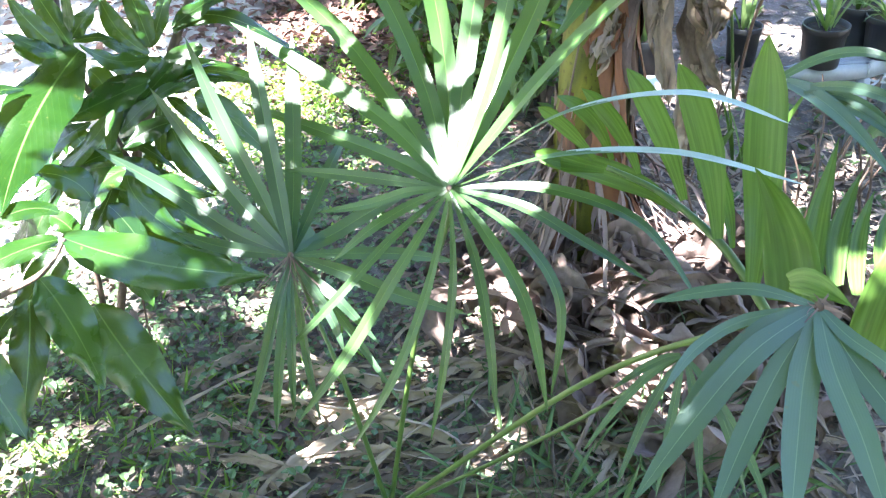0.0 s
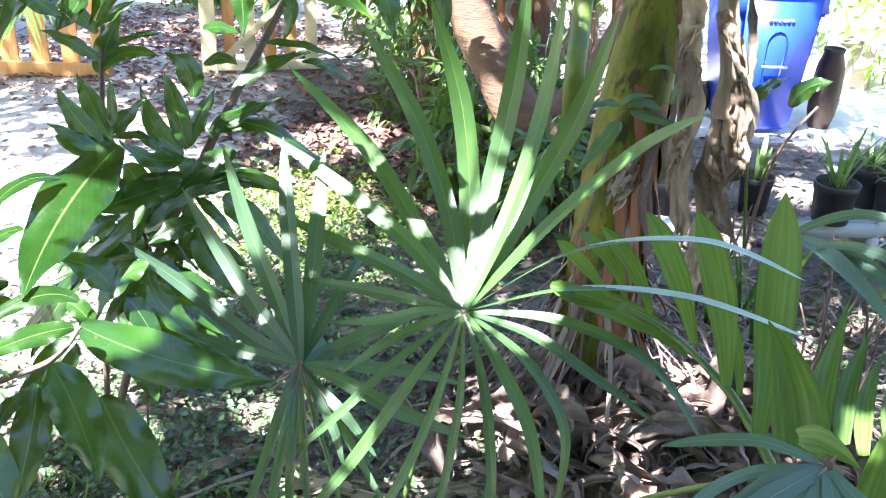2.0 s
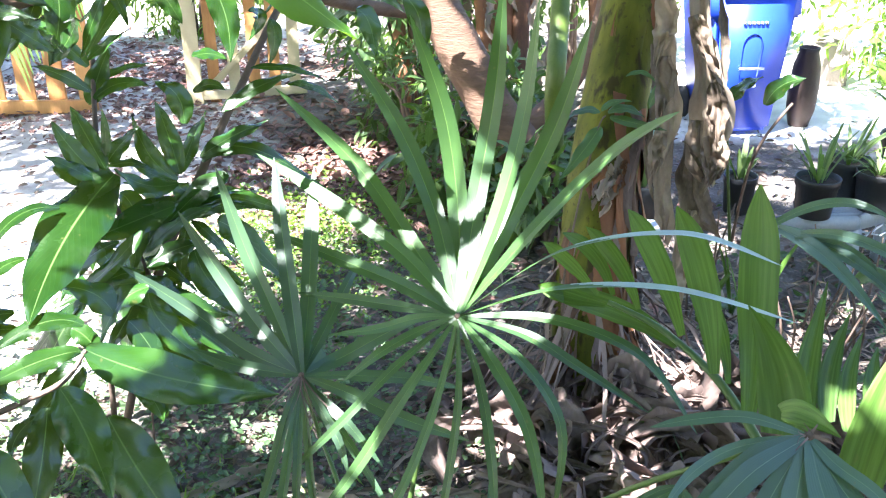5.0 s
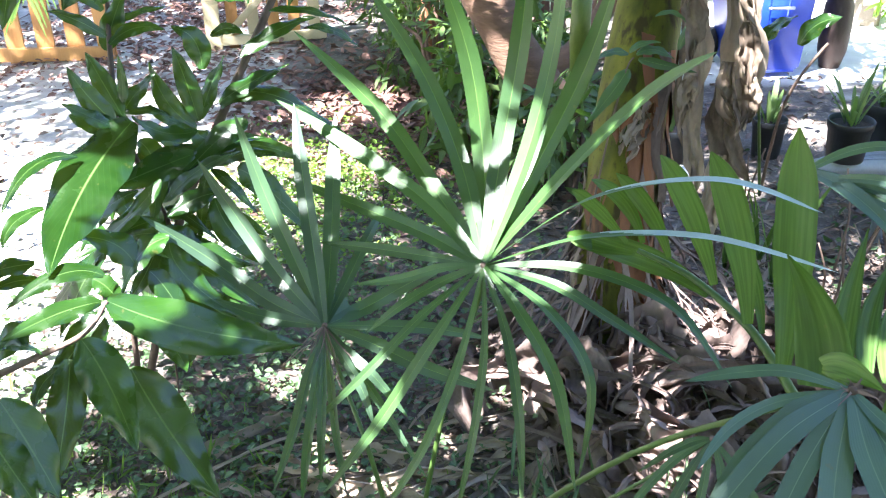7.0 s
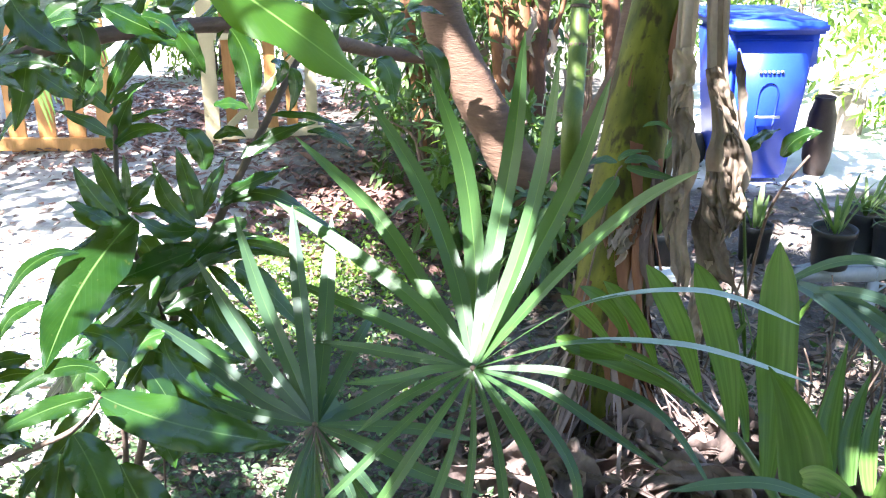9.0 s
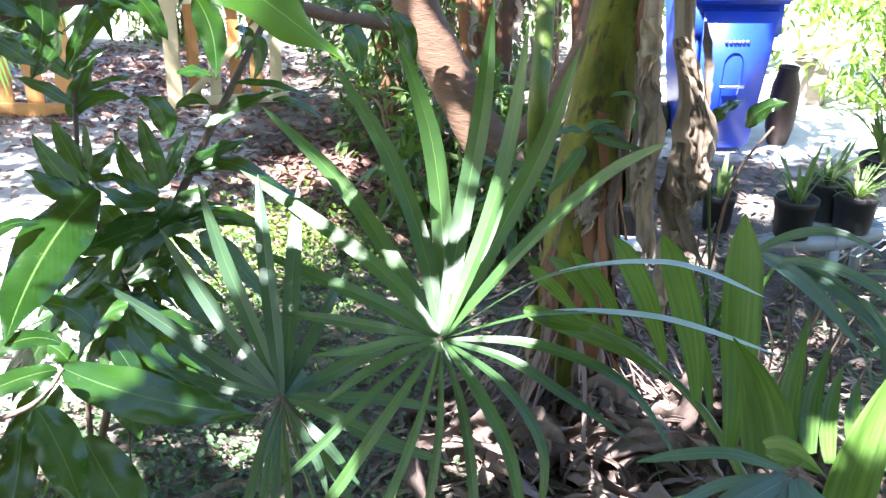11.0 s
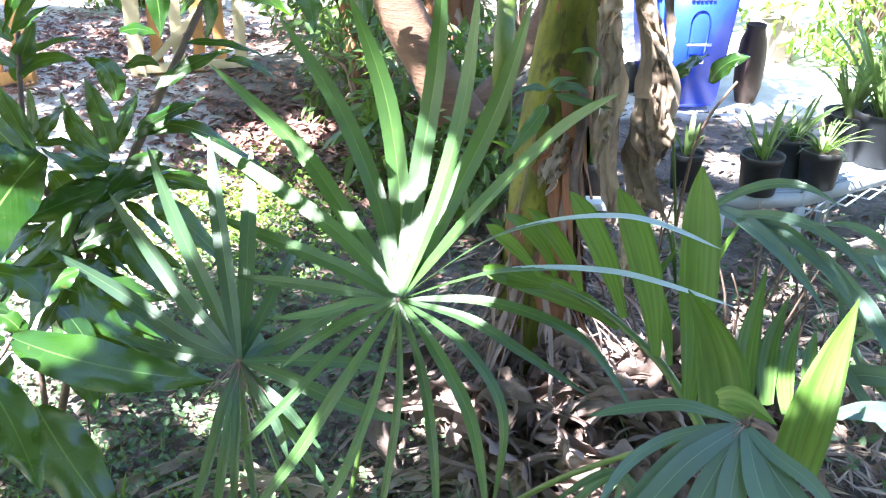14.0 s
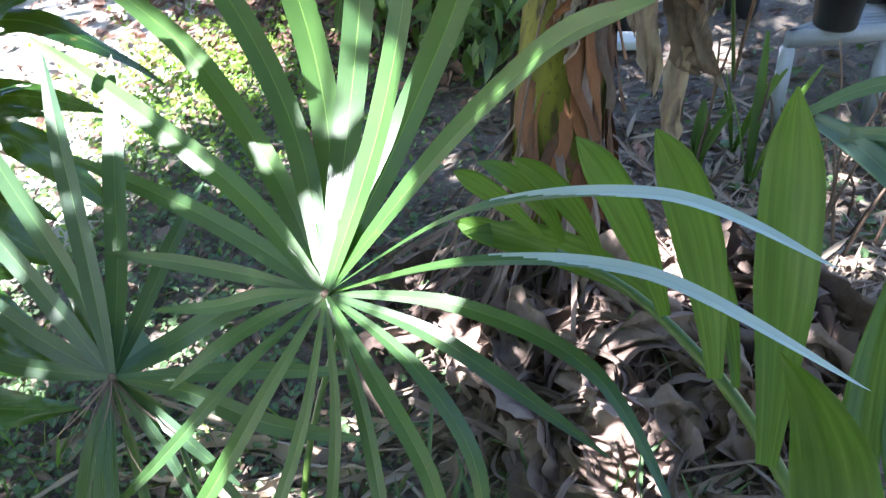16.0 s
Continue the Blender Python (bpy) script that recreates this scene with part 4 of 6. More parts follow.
# openings cut into the unseen crowns: each a spot that sun is let onto and its radius
GAPS = []
GAPS += [((1.678, 3.904, 0.000), 0.100), ((1.226, 4.590, 0.000), 0.100), ((0.758, 3.898, 0.000), 0.060), ((-0.458, 1.856, 0.000), 0.060), ((-0.682, 2.140, 0.000), 0.050), ((0.628, 2.554, 0.000), 0.080), ((-2.554, 3.504, 0.000), 0.600), ((-2.087, 2.735, 0.000), 0.500), ((-1.697, 2.165, 0.000), 0.450), ((-1.526, 2.819, -0.000), 0.250), ((0.070, 2.212, 0.000), 0.090), ((-0.285, 1.387, 1.502), 0.070)]
GAPS += [((-0.391, 3.961, 0.884), 0.070), ((-0.308, 3.894, 0.577), 0.050), ((-1.194, 4.646, 0.000), 0.220), ((-1.288, 3.642, 0.000), 0.350), ((-1.130, 1.519, 0.000), 0.050), ((-0.696, 1.710, 1.117), 0.040), ((-0.542, 1.773, 1.103), 0.040), ((-0.726, 1.363, 1.029), 0.050), ((-0.716, 1.264, 0.971), 0.032), ((-0.739, 1.093, 0.904), 0.020), ((0.598, 0.891, 1.180), 0.050), ((0.635, 1.170, 0.927), 0.030), ((0.560, 2.251, 0.259), 0.060), ((-0.713, 1.171, 0.939), 0.016)]
GAPS += [((-0.727, 1.113, 0.915), 0.020), ((-0.007, 1.431, 0.959), 0.034), ((-0.031, 1.462, 0.965), 0.008), ((0.017, 1.417, 0.989), 0.021), ((-0.010, 1.408, 0.935), 0.008), ((-0.049, 1.469, 0.972), 0.012), ((0.038, 1.458, 0.986), 0.010), ((-0.190, 1.630, 1.265), 0.011), ((-0.154, 1.625, 1.191), 0.014), ((-0.115, 1.613, 1.135), 0.006), ((-0.080, 1.585, 1.311), 0.008), ((-0.051, 1.603, 1.200), 0.009), ((-0.045, 1.601, 1.145), 0.010), ((-0.039, 1.581, 1.062), 0.010)]
GAPS += [((0.027, 1.607, 1.280), 0.007), ((0.013, 1.592, 1.164), 0.008), ((0.008, 1.571, 1.108), 0.009), ((0.003, 1.557, 1.082), 0.011), ((0.069, 1.498, 1.147), 0.008), ((0.056, 1.478, 1.099), 0.014), ((0.044, 1.459, 1.061), 0.014), ((0.037, 1.446, 1.037), 0.010), ((0.087, 1.538, 1.090), 0.014), ((0.069, 1.522, 1.059), 0.006), ((0.052, 1.502, 1.031), 0.014), ((0.034, 1.434, 1.014), 0.012), ((0.024, 1.443, 0.974), 0.014), ((0.090, 1.426, 1.033), 0.014)]
GAPS += [((0.036, 1.396, 0.964), 0.016), ((0.093, 1.348, 1.018), 0.009), ((0.060, 1.355, 0.988), 0.010), ((0.030, 1.362, 0.958), 0.010), ((0.141, 1.332, 1.055), 0.007), ((0.066, 1.357, 0.956), 0.009), ((0.106, 1.349, 0.977), 0.009), ((0.047, 1.361, 0.931), 0.009)]
GAPS += [((0.088, 1.349, 0.940), 0.009), ((0.139, 1.332, 0.949), 0.007), ((0.054, 1.344, 0.928), 0.009), ((0.112, 1.311, 0.925), 0.007), ((0.040, 1.343, 0.912), 0.007), ((0.085, 1.308, 0.901), 0.009), ((-0.108, 1.412, 0.907), 0.008), ((-0.062, 1.394, 0.909), 0.007), ((-0.155, 1.274, 0.682), 0.010), ((-0.185, 1.259, 0.636), 0.010), ((-0.211, 1.246, 0.594), 0.012), ((-0.042, 1.295, 0.748), 0.006), ((-0.074, 1.249, 0.654), 0.006), ((-0.053, 1.374, 0.895), 0.006)]
GAPS += [((-0.312, 1.580, 1.056), 0.010), ((-0.285, 1.563, 1.045), 0.009), ((-0.195, 1.509, 1.010), 0.008), ((-0.232, 1.533, 1.026), 0.006), ((-0.237, 1.692, 1.042), 0.010), ((-0.207, 1.676, 1.022), 0.008), ((-0.172, 1.643, 0.985), 0.006), ((-0.243, 1.525, 0.937), 0.008), ((-0.598, 1.433, 0.875), 0.018), ((-0.498, 1.430, 0.826), 0.008), ((-0.515, 1.471, 0.907), 0.010), ((-0.480, 1.459, 0.875), 0.010), ((-0.473, 1.491, 1.000), 0.018), ((-0.486, 1.495, 1.031), 0.011)]
GAPS += [((-0.362, 1.470, 0.947), 0.006), ((-0.339, 1.593, 1.065), 0.014), ((-0.337, 1.560, 1.005), 0.011), ((-0.318, 1.472, 0.898), 0.008), ((-0.401, 1.424, 0.826), 0.008), ((-0.400, 1.344, 0.783), 0.010), ((-0.222, 1.324, 0.716), 0.011), ((-0.169, 1.310, 0.660), 0.010), ((-0.230, 1.287, 0.674), 0.010), ((-0.214, 1.277, 0.645), 0.010), ((-0.222, 1.366, 0.724), 0.006), ((-0.563, 1.248, 0.840), 0.018), ((-0.623, 1.234, 0.872), 0.022), ((-0.593, 1.251, 0.874), 0.006)]
GAPS += [((-0.465, 1.270, 0.793), 0.009), ((-0.597, 1.229, 0.835), 0.009), ((-0.740, 1.185, 0.955), 0.037), ((-0.774, 1.371, 1.045), 0.027), ((-0.741, 1.234, 0.981), 0.022), ((-0.757, 1.388, 1.045), 0.019), ((-0.639, 1.523, 0.919), 0.012), ((-0.620, 1.721, 1.009), 0.010), ((-0.679, 1.137, 0.904), 0.010), ((-0.794, 1.375, 0.882), 0.012), ((1.130, 5.460, 0.820), 0.090), ((1.020, 5.500, 0.600), 0.050), ((1.000, 5.480, 0.450), 0.040), ((1.270, 5.500, 0.550), 0.050)]
GAPS += [((1.200, 5.500, 0.300), 0.060), ((1.100, 5.500, 0.120), 0.050), ((-0.800, 5.100, 0.800), 0.100), ((-0.450, 5.000, 0.550), 0.080), ((-1.000, 5.200, 0.450), 0.090), ((-0.600, 4.700, 0.350), 0.070), ((-0.200, 4.550, 0.550), 0.070), ((-0.950, 5.600, 1.100), 0.120), ((-0.400, 5.300, 0.950), 0.100)]
GAPS += [((-0.260, 1.390, 1.470), 0.050)]
GAPS += [((-0.330, 1.385, 1.525), 0.050)]
GAPS += [((1.00, 5.30, 0.31), 0.004), ((0.94, 5.29, 0.86), 0.004), ((1.08, 5.26, 0.54), 0.004), ((1.33, 5.29, 0.88), 0.004), ((1.08, 5.24, 0.81), 0.004), ((1.25, 5.22, 0.93), 0.004), ((0.96, 5.28, 0.91), 0.004)]
GAPS += [((1.17, 5.28, 0.59), 0.004), ((1.33, 5.30, 0.55), 0.004), ((1.31, 5.26, 0.52), 0.004), ((1.32, 5.29, 0.24), 0.004), ((1.00, 5.29, 0.73), 0.004), ((1.21, 5.24, 0.72), 0.004), ((1.17, 5.26, 0.31), 0.004)]
GAPS += [((0.068, 3.62, 1.24), 0.012), ((0.070, 3.59, 1.17), 0.010), ((0.074, 3.55, 1.06), 0.010), ((0.066, 3.66, 1.33), 0.010)]
GAPS += [((0.049, 1.404, 0.983), 0.004), ((0.096, 1.427, 1.039), 0.004), ((0.139, 1.435, 1.091), 0.004), ((0.176, 1.426, 1.140), 0.004), ((0.211, 1.405, 1.188), 0.004), ((0.243, 1.375, 1.234), 0.004), ((0.271, 1.336, 1.276), 0.004), ((0.296, 1.278, 1.317), 0.004), ((0.317, 1.219, 1.353), 0.004)]
GAPS += [((1.00, 3.19, 0.00), 0.010), ((0.99, 3.01, 0.00), 0.010), ((1.40, 2.65, 0.00), 0.010), ((1.08, 2.64, 0.00), 0.010), ((0.83, 2.73, 0.00), 0.010), ((0.93, 2.53, 0.00), 0.010), ((0.89, 2.47, 0.00), 0.010), ((1.36, 2.68, 0.00), 0.010), ((0.94, 2.83, 0.00), 0.010), ((1.20, 2.88, 0.00), 0.010), ((1.43, 2.44, 0.00), 0.010), ((1.03, 2.56, 0.00), 0.010)]
# unseen crowns added above and behind the view to block sun and sky
crown(mango_tree, (-1.2, -0.05, 3.6), (2.1, 2.3, 0.75), 4700, 0.25, CANOPY, GAPS, clump=-0.75)
crown(mango_tree, (-1.4, -2.5, 3.9), (2.5, 1.3, 0.7), 3000, 0.25, CANOPY, clump=-0.6)
crown(mango_tree, (-0.8, 2.2, 4.3), (1.6, 1.5, 0.6), 2300, 0.24, CANOPY, GAPS, clump=-0.5)

# small unseen leaf clumps added to deepen the shade
crown(mango_tree, (-0.48, -0.42, 3.4), (0.75, 0.6, 0.25), 320, 0.20, CANOPY, GAPS, clump=-2)
crown(mango_tree, (0.0, 3.7, 4.2), (0.8, 0.6, 0.3), 260, 0.20, CANOPY, GAPS, clump=-2)
crown(mango_tree, (-1.32, -0.02, 3.2), (0.42, 0.38, 0.2), 280, 0.20, CANOPY, GAPS, clump=-2)
# unseen leaf discs on twigs, each added to shade one spot below
for spot, rad in [((-0.624, 1.084, 0.745), 0.26), ((0.273, 2.707, 1.036), 0.32), ((0.255, 2.60, 0.55), 0.26), ((0.27, 2.75, 1.30), 0.30), ((0.29, 2.80, 0.90), 0.26), ((-0.253, 3.964, 0.611), 0.16), ((-0.353, 1.319, 0.886), 0.36), ((-0.563, 1.237, 0.841), 0.26), ((-0.157, 1.410, 0.943), 0.20), ((-0.220, 1.285, 0.697), 0.22), ((0.054, 1.321, 0.762), 0.18), ((0.467, 0.932, 1.120), 0.16), ((0.259, 1.580, 0.965), 0.16), ((0.321, 1.467, 0.842), 0.12), ((0.384, 2.492, 0.000), 0.20), ((0.210, 2.173, 0.000), 0.20), ((0.600, 2.220, -0.000), 0.22), ((0.185, 1.530, 1.330), 0.10), ((0.080, 1.580, 1.380), 0.09), ((0.290, 1.270, 1.330), 0.08), ((-0.300, 1.650, 1.130), 0.14), ((-0.32, 1.27, 0.62), 0.13), ((0.50, 2.40, 0.65), 0.18), ((0.50, 1.32, 1.03), 0.20), ((0.52, 1.10, 1.02), 0.16), ((0.38, 1.38, 1.05), 0.11), ((0.27, 1.46, 1.00), 0.09), ((-0.60, 1.95, 0.0), 0.26), ((-0.30, 2.35, 0.0), 0.22)]:
    at = Vector(spot) + SUN * ((2.65 - spot[2]) / SUN.z)
    root = Vector((at.x * 0.7 - 0.3, at.y, 3.55))
    stem(mango_tree, [root, (root + at) / 2 + Vector((0.04, 0.03, 0.05)), at - Vector((0, 0, 0.05))], 0.010, 0.004, BARK, "twig", 0.1, 6, 8)
    crown(mango_tree, Vector(spot) + SUN * ((2.65 - spot[2]) / SUN.z), (rad, rad, 0.10), int(9500 * rad * rad), 0.10, CANOPY, GAPS, clump=-2)
# one more unseen crown added for shade
crown(mango_tree, (-2.7, 2.75, 4.5), (1.4, 1.3, 0.5), 2300, 0.22, CANOPY, GAPS, clump=-0.4)

# ---- unseen tree added to shade the fence and drive ----
unseen_fence_tree = thing("unseen_fence_tree", (-6.3, 5.9, 0.0), "unseen leafy tree added to shade the picket fence", "tree")
stem(unseen_fence_tree, [(-6.3, 5.9, -0.05), (-6.2, 5.6, 1.6), (-5.6, 4.9, 3.2), (-5.0, 4.2, 4.2)], 0.13, 0.05, BARK, "trunk", 0.12, 14, 24)
crown(unseen_fence_tree, (-4.8, 3.6, 4.5), (2.1, 2.2, 0.6), 3900, 0.22, CANOPY, clump=-0.35)

# ---- unseen tree added behind the view to block sky ----
unseen_shade_tree = thing("unseen_shade_tree", (2.4, -5.2, 0.0), "unseen broad leafy tree added behind the view to block sky", "tree")
stem(unseen_shade_tree, [(2.4, -5.2, -0.05), (2.2, -5.0, 1.8), (1.4, -4.8, 3.2), (0.4, -4.7, 4.2)], 0.16, 0.06, BARK, "trunk", 0.12, 14, 24)
stem(unseen_shade_tree, [(2.2, -5.0, 1.8), (2.9, -4.4, 3.2), (3.4, -3.9, 4.4)], 0.08, 0.03, BARK, "limb", 0.12, 10, 16)
crown(unseen_shade_tree, (0.2, -4.7, 4.2), (3.6, 1.5, 1.9), 3600, 0.30, CANOPY, clump=-0.15)
crown(unseen_shade_tree, (3.4, -3.6, 4.2), (1.6, 1.8, 1.5), 1500, 0.30, CANOPY, clump=-0.15)

# ---- banana plant ----
banana = thing("banana_plant", (0.264, 2.429, -0.000), "banana plant with blotched yellow-green stem and dry sheaths", "banana plant")
BAN = vecs([(0.264, 2.429, 0.000), (0.254, 2.560, 0.376), (0.266, 2.661, 0.723), (0.302, 2.764, 1.056), (0.321, 2.800, 1.221), (0.353, 2.883, 1.457), (0.388, 2.998, 1.717)])
stem(banana, BAN, 0.122, 0.080, BANANA, "stem", 0.05, 24, 30)


def sheath(a0, s0, s1, w, out, material, sway=0.0, name="sheath"):
    """A dry strip that clings to the stem from s1 down to s0 and peels away at its foot."""
    bm = bmesh.new()
    rad = Vector((math.cos(a0), math.sin(a0), 0))
    tan = Vector((-math.sin(a0), math.cos(a0), 0))

    def at(s):
        h = s1 + (s0 - s1) * s
        wob = 0.02 * math.sin(a0 * 7 + s * 9)
        return spline(BAN, h) + rad * (0.122 - 0.042 * h + 0.012 * math.sin(a0 * 5) + out * s ** 3) + tan * (wob + sway * s * s)

    blade(bm, at, 16, lambda s: w * (0.7 + (0.3 if material is not BANANA else 0.03) * math.sin(s * 9 + a0 * 3)) * (1 - 0.6 * s ** 4), rad, -0.35, 0.006 if material is not BANANA else 0.0, 4, 0.5 * math.sin(a0 * 11) if material is not BANANA else 0.0, a0)
    return part(name, bm, material, banana)


rnd = random.Random(4)
for k in range(54):
    a0 = math.pi * 1.36 + math.pi * 0.78 * (k + rnd.random()) / 54
    low = k % 2 == 0
    if low:
        a0 = math.pi * (0.95 + 1.2 * rnd.random())
    top = rnd.uniform(0.08, 0.28) if low else rnd.uniform(0.24, 0.47) if rnd.random() < 0.85 else 0.54
    sheath(a0, max(0.0, top - rnd.uniform(0.15, 0.4)), top, rnd.uniform(0.035, 0.10), rnd.uniform(0.02, 0.12) if low else rnd.uniform(0.0, 0.07), SHEATH if rnd.random() < 0.8 else DRY, rnd.uniform(-0.05, 0.05))
for k in range(80):
    a0 = math.pi * (1.0 + 1.2 * rnd.random())
    ln, drop = rnd.uniform(0.12, 0.42), rnd.uniform(0.18, 0.5)
    h = rnd.uniform(0.05, 0.22)
    rad = Vector((math.cos(a0), math.sin(a0), 0))
    p0 = spline(BAN, h) + rad * 0.10
    p2 = BAN[0] + rad * (0.10 + ln) + Vector((rnd.uniform(-0.1, 0.1), 0, 0))
    p2.z = lie(p2.x, p2.y) + 0.02
    p1 = (p0 + p2) / 2 + Vector((rnd.uniform(-0.03, 0.03), 0, -0.04 + 0.10 * rnd.random()))
    bm = bmesh.new()
    wd = rnd.uniform(0.006, 0.028)
    blade(bm, lambda s: bez(p0, p1, p2, s) + rad * 0.012 * math.sin(s * 13 + a0 * 20), 14, lambda s: wd * (1 - 0.7 * s), rad + Vector((0, 0, 0.4)), 0.4, 0.004, 2, rnd.uniform(-2, 2), a0)
    part("dry_strip", bm, DRY, banana)
for k in range(4):
    sheath(math.pi * (1.12 + 0.27 * k), 0.40 + 0.05 * (k % 2), 0.97, 0.10, -0.012, BANANA, 0.0)
sheath(math.pi * 1.40, 0.40, 0.98, 0.022, 0.0, SHEATH, 0.0)
sheath(math.pi * 1.72, 0.50, 0.97, 0.03, 0.0, SHEATH, 0.01)


def ribbon(parent, pts, w, seed, material=DRY, name="dead_leaf", crumple=0.3):
    """A withered length of leaf: folds along it, torn pointed flaps at its edges."""
    pts = vecs(pts)
    bm = bmesh.new()
    rr = random.Random(int(seed * 100))
    n, m = 34, 9
    knots = [[rr.uniform(0.7, 1.15) if material is HANGING else rr.uniform(0.25, 1.25) for _ in range(9)] for _ in range(2)]
    fine = 0.5 if crumple > 0.35 else 0.25
    spin = rr.uniform(-0.9, 0.9) if crumple > 0.35 else rr.uniform(-0.35, 0.35)
    rows = []
    for i in range(n + 1):
        s = i / n
        c = spline(pts, s)
        d = (spline(pts, min(s + 0.02, 1)) - spline(pts, max(s - 0.02, 0))).normalized()
        turn = spin + 1.1 * noise.noise(Vector((seed, s * 1.6, 0)))
        side = d.cross(Vector((math.sin(turn), -math.cos(turn), 0.4))).normalized()
        up = side.cross(d)
        end = min(1.0, 0.25 + s * 5) * min(1.0, 0.1 + (1 - s) * 4)
        row = []
        for j in range(m + 1):
            u = 2 * j / m - 1
            kk = knots[0 if u < 0 else 1]
            f = s * 7.99
            saw = kk[int(f)] * (1 - (f % 1) ** 1.5) + kk[int(f) + 1] * (f % 1) ** 3 * 0.8 + 0.12
            half = w / 2 * end * (1 - abs(u) ** 2 + abs(u) ** 2 * saw)
            z = crumple * w * (noise.noise(Vector((u * 2.1 + seed, s * 1.7, 1))) + 0.55 * noise.noise(Vector((u * 5 + seed, s * 4.5, 5))) + fine * noise.noise(Vector((u * 9 + seed, s * 14, 7)))) + 0.3 * w * u * u
            row.append(bm.verts.new(c + side * u * half + up * z * end))
        rows.append(row)
    for p, q in zip(rows, rows[1:]):
        for j in range(m):
            bm.faces.new((p[j], p[j + 1], q[j + 1], q[j]))
    return part(name, bm, material, parent)


def dry_sheet(spine, left, right, seed, slant=0.0):
    """A broad dead leaf hanging in stiff lengthwise folds, its edges and foot torn."""
    rr = random.Random(seed)
    q = vecs(spine)
    n, m = 28, 10
    folds = [rr.uniform(-0.75, 0.75) for j in range(m + 1)]
    torn = [rr.uniform(-0.05, 0.02) for j in range(m + 1)]
    nick = [[rr.uniform(0.72, 1.08) for k in range(9)] for side in range(2)]
    bm = bmesh.new()
    rows = []
    for i in range(n + 1):
        s = i / n
        c = spline(q, s)
        d = (spline(q, min(s + 0.03, 1)) - spline(q, max(s - 0.03, 0))).normalized()
        turn = 0.5 * noise.noise(Vector((seed, s * 1.7, 3)))
        side = d.cross(Vector((0.15 + turn, 1.0, 0.25))).normalized()
        side = side if side.x > 0 else -side
        up = side.cross(d)
        f = s * (len(left) - 1) * 0.9999
        g = int(f)
        h = s * 7.99
        e = [nk[int(h)] * (1 - (h % 1) ** 2) + nk[int(h) + 1] * (h % 1) ** 2 for nk in nick]
        lw = (left[g] + (left[g + 1] - left[g]) * (f - g)) * e[0]
        rw = (right[g] + (right[g + 1] - right[g]) * (f - g)) * e[1]
        row = []
        for j in range(m + 1):
            u = 2 * j / m - 1
            at = u * (lw if u < 0 else rw)
            deep = folds[j] * (lw + rw) * 0.22 * max(0.15, 0.75 + 1.1 * noise.noise(Vector((j * 0.6 + seed, s * 2.6, 2))))
            z = deep + 0.030 * noise.noise(Vector((u * 1.6 + seed, s * 6, 9))) + 0.007 * noise.noise(Vector((u * 5 + seed, s * 14, 5))) - 0.30 * abs(at) * abs(u)
            row.append(bm.verts.new(c + side * at + up * z + d * (torn[j] + slant * u) * s ** 3))
        rows.append(row)
    for a, b in zip(rows, rows[1:]):
        for j in range(m):
            bm.faces.new((a[j], a[j + 1], b[j + 1], b[j]))
    # sharp creases along some of the folds
    for j in (2, 5, 7):
        for a, b in zip(rows, rows[1:]):
            bm.edges.get((a[j], b[j])).smooth = False
    return part("dead_leaf", bm, HANGING, banana)


dry_sheet([(0.471, 2.665, 1.626), (0.496, 2.564, 1.261), (0.518, 2.559, 1.160), (0.532, 2.553, 1.071), (0.548, 2.547, 0.988), (0.549, 2.537, 0.904), (0.555, 2.528, 0.826), (0.569, 2.524, 0.779)], [0.036, 0.029, 0.033, 0.038, 0.053, 0.057, 0.053, 0.019], [0.036, 0.034, 0.039, 0.057, 0.072, 0.072, 0.057, 0.024], 3, 0.02)
dry_sheet([(0.535, 2.565, 0.911), (0.528, 2.551, 0.816), (0.532, 2.542, 0.745), (0.554, 2.536, 0.673), (0.585, 2.535, 0.628), (0.612, 2.535, 0.601)], [0.034, 0.055, 0.057, 0.057, 0.046, 0.009], [0.024, 0.034, 0.048, 0.052, 0.039, 0.007], 5, 0.03)
dry_sheet([(0.526, 2.552, 0.683), (0.520, 2.536, 0.582), (0.523, 2.521, 0.508), (0.525, 2.491, 0.452), (0.519, 2.459, 0.396)], [0.026, 0.031, 0.031, 0.027, 0.005], [0.026, 0.029, 0.027, 0.022, 0.007], 8, -0.02)
dry_sheet([(0.408, 2.678, 1.622), (0.407, 2.569, 1.256), (0.418, 2.561, 1.153), (0.426, 2.553, 1.064), (0.439, 2.547, 0.989), (0.440, 2.537, 0.904), (0.430, 2.524, 0.818)], [0.036, 0.034, 0.039, 0.036, 0.039, 0.043, 0.022], [0.036, 0.034, 0.038, 0.041, 0.039, 0.031, 0.012], 11, -0.03)
dry_sheet([(0.445, 2.572, 0.929), (0.441, 2.561, 0.851), (0.441, 2.551, 0.781), (0.449, 2.542, 0.709), (0.462, 2.535, 0.646), (0.464, 2.525, 0.581)], [0.022, 0.034, 0.034, 0.031, 0.031, 0.009], [0.021, 0.024, 0.027, 0.031, 0.027, 0.01], 14, 0.02)
dry_sheet([(0.394, 2.542, 1.311), (0.408, 2.529, 1.243), (0.404, 2.517, 1.195), (0.394, 2.503, 1.142)], [0.03, 0.038, 0.034, 0.008], [0.038, 0.042, 0.03, 0.006], 21, -0.05)
dry_sheet([(0.484, 2.547, 1.261), (0.503, 2.538, 1.206), (0.536, 2.527, 1.138), (0.564, 2.517, 1.075)], [0.02, 0.026, 0.018, 0.006], [0.023, 0.03, 0.023, 0.008], 23, 0.04)
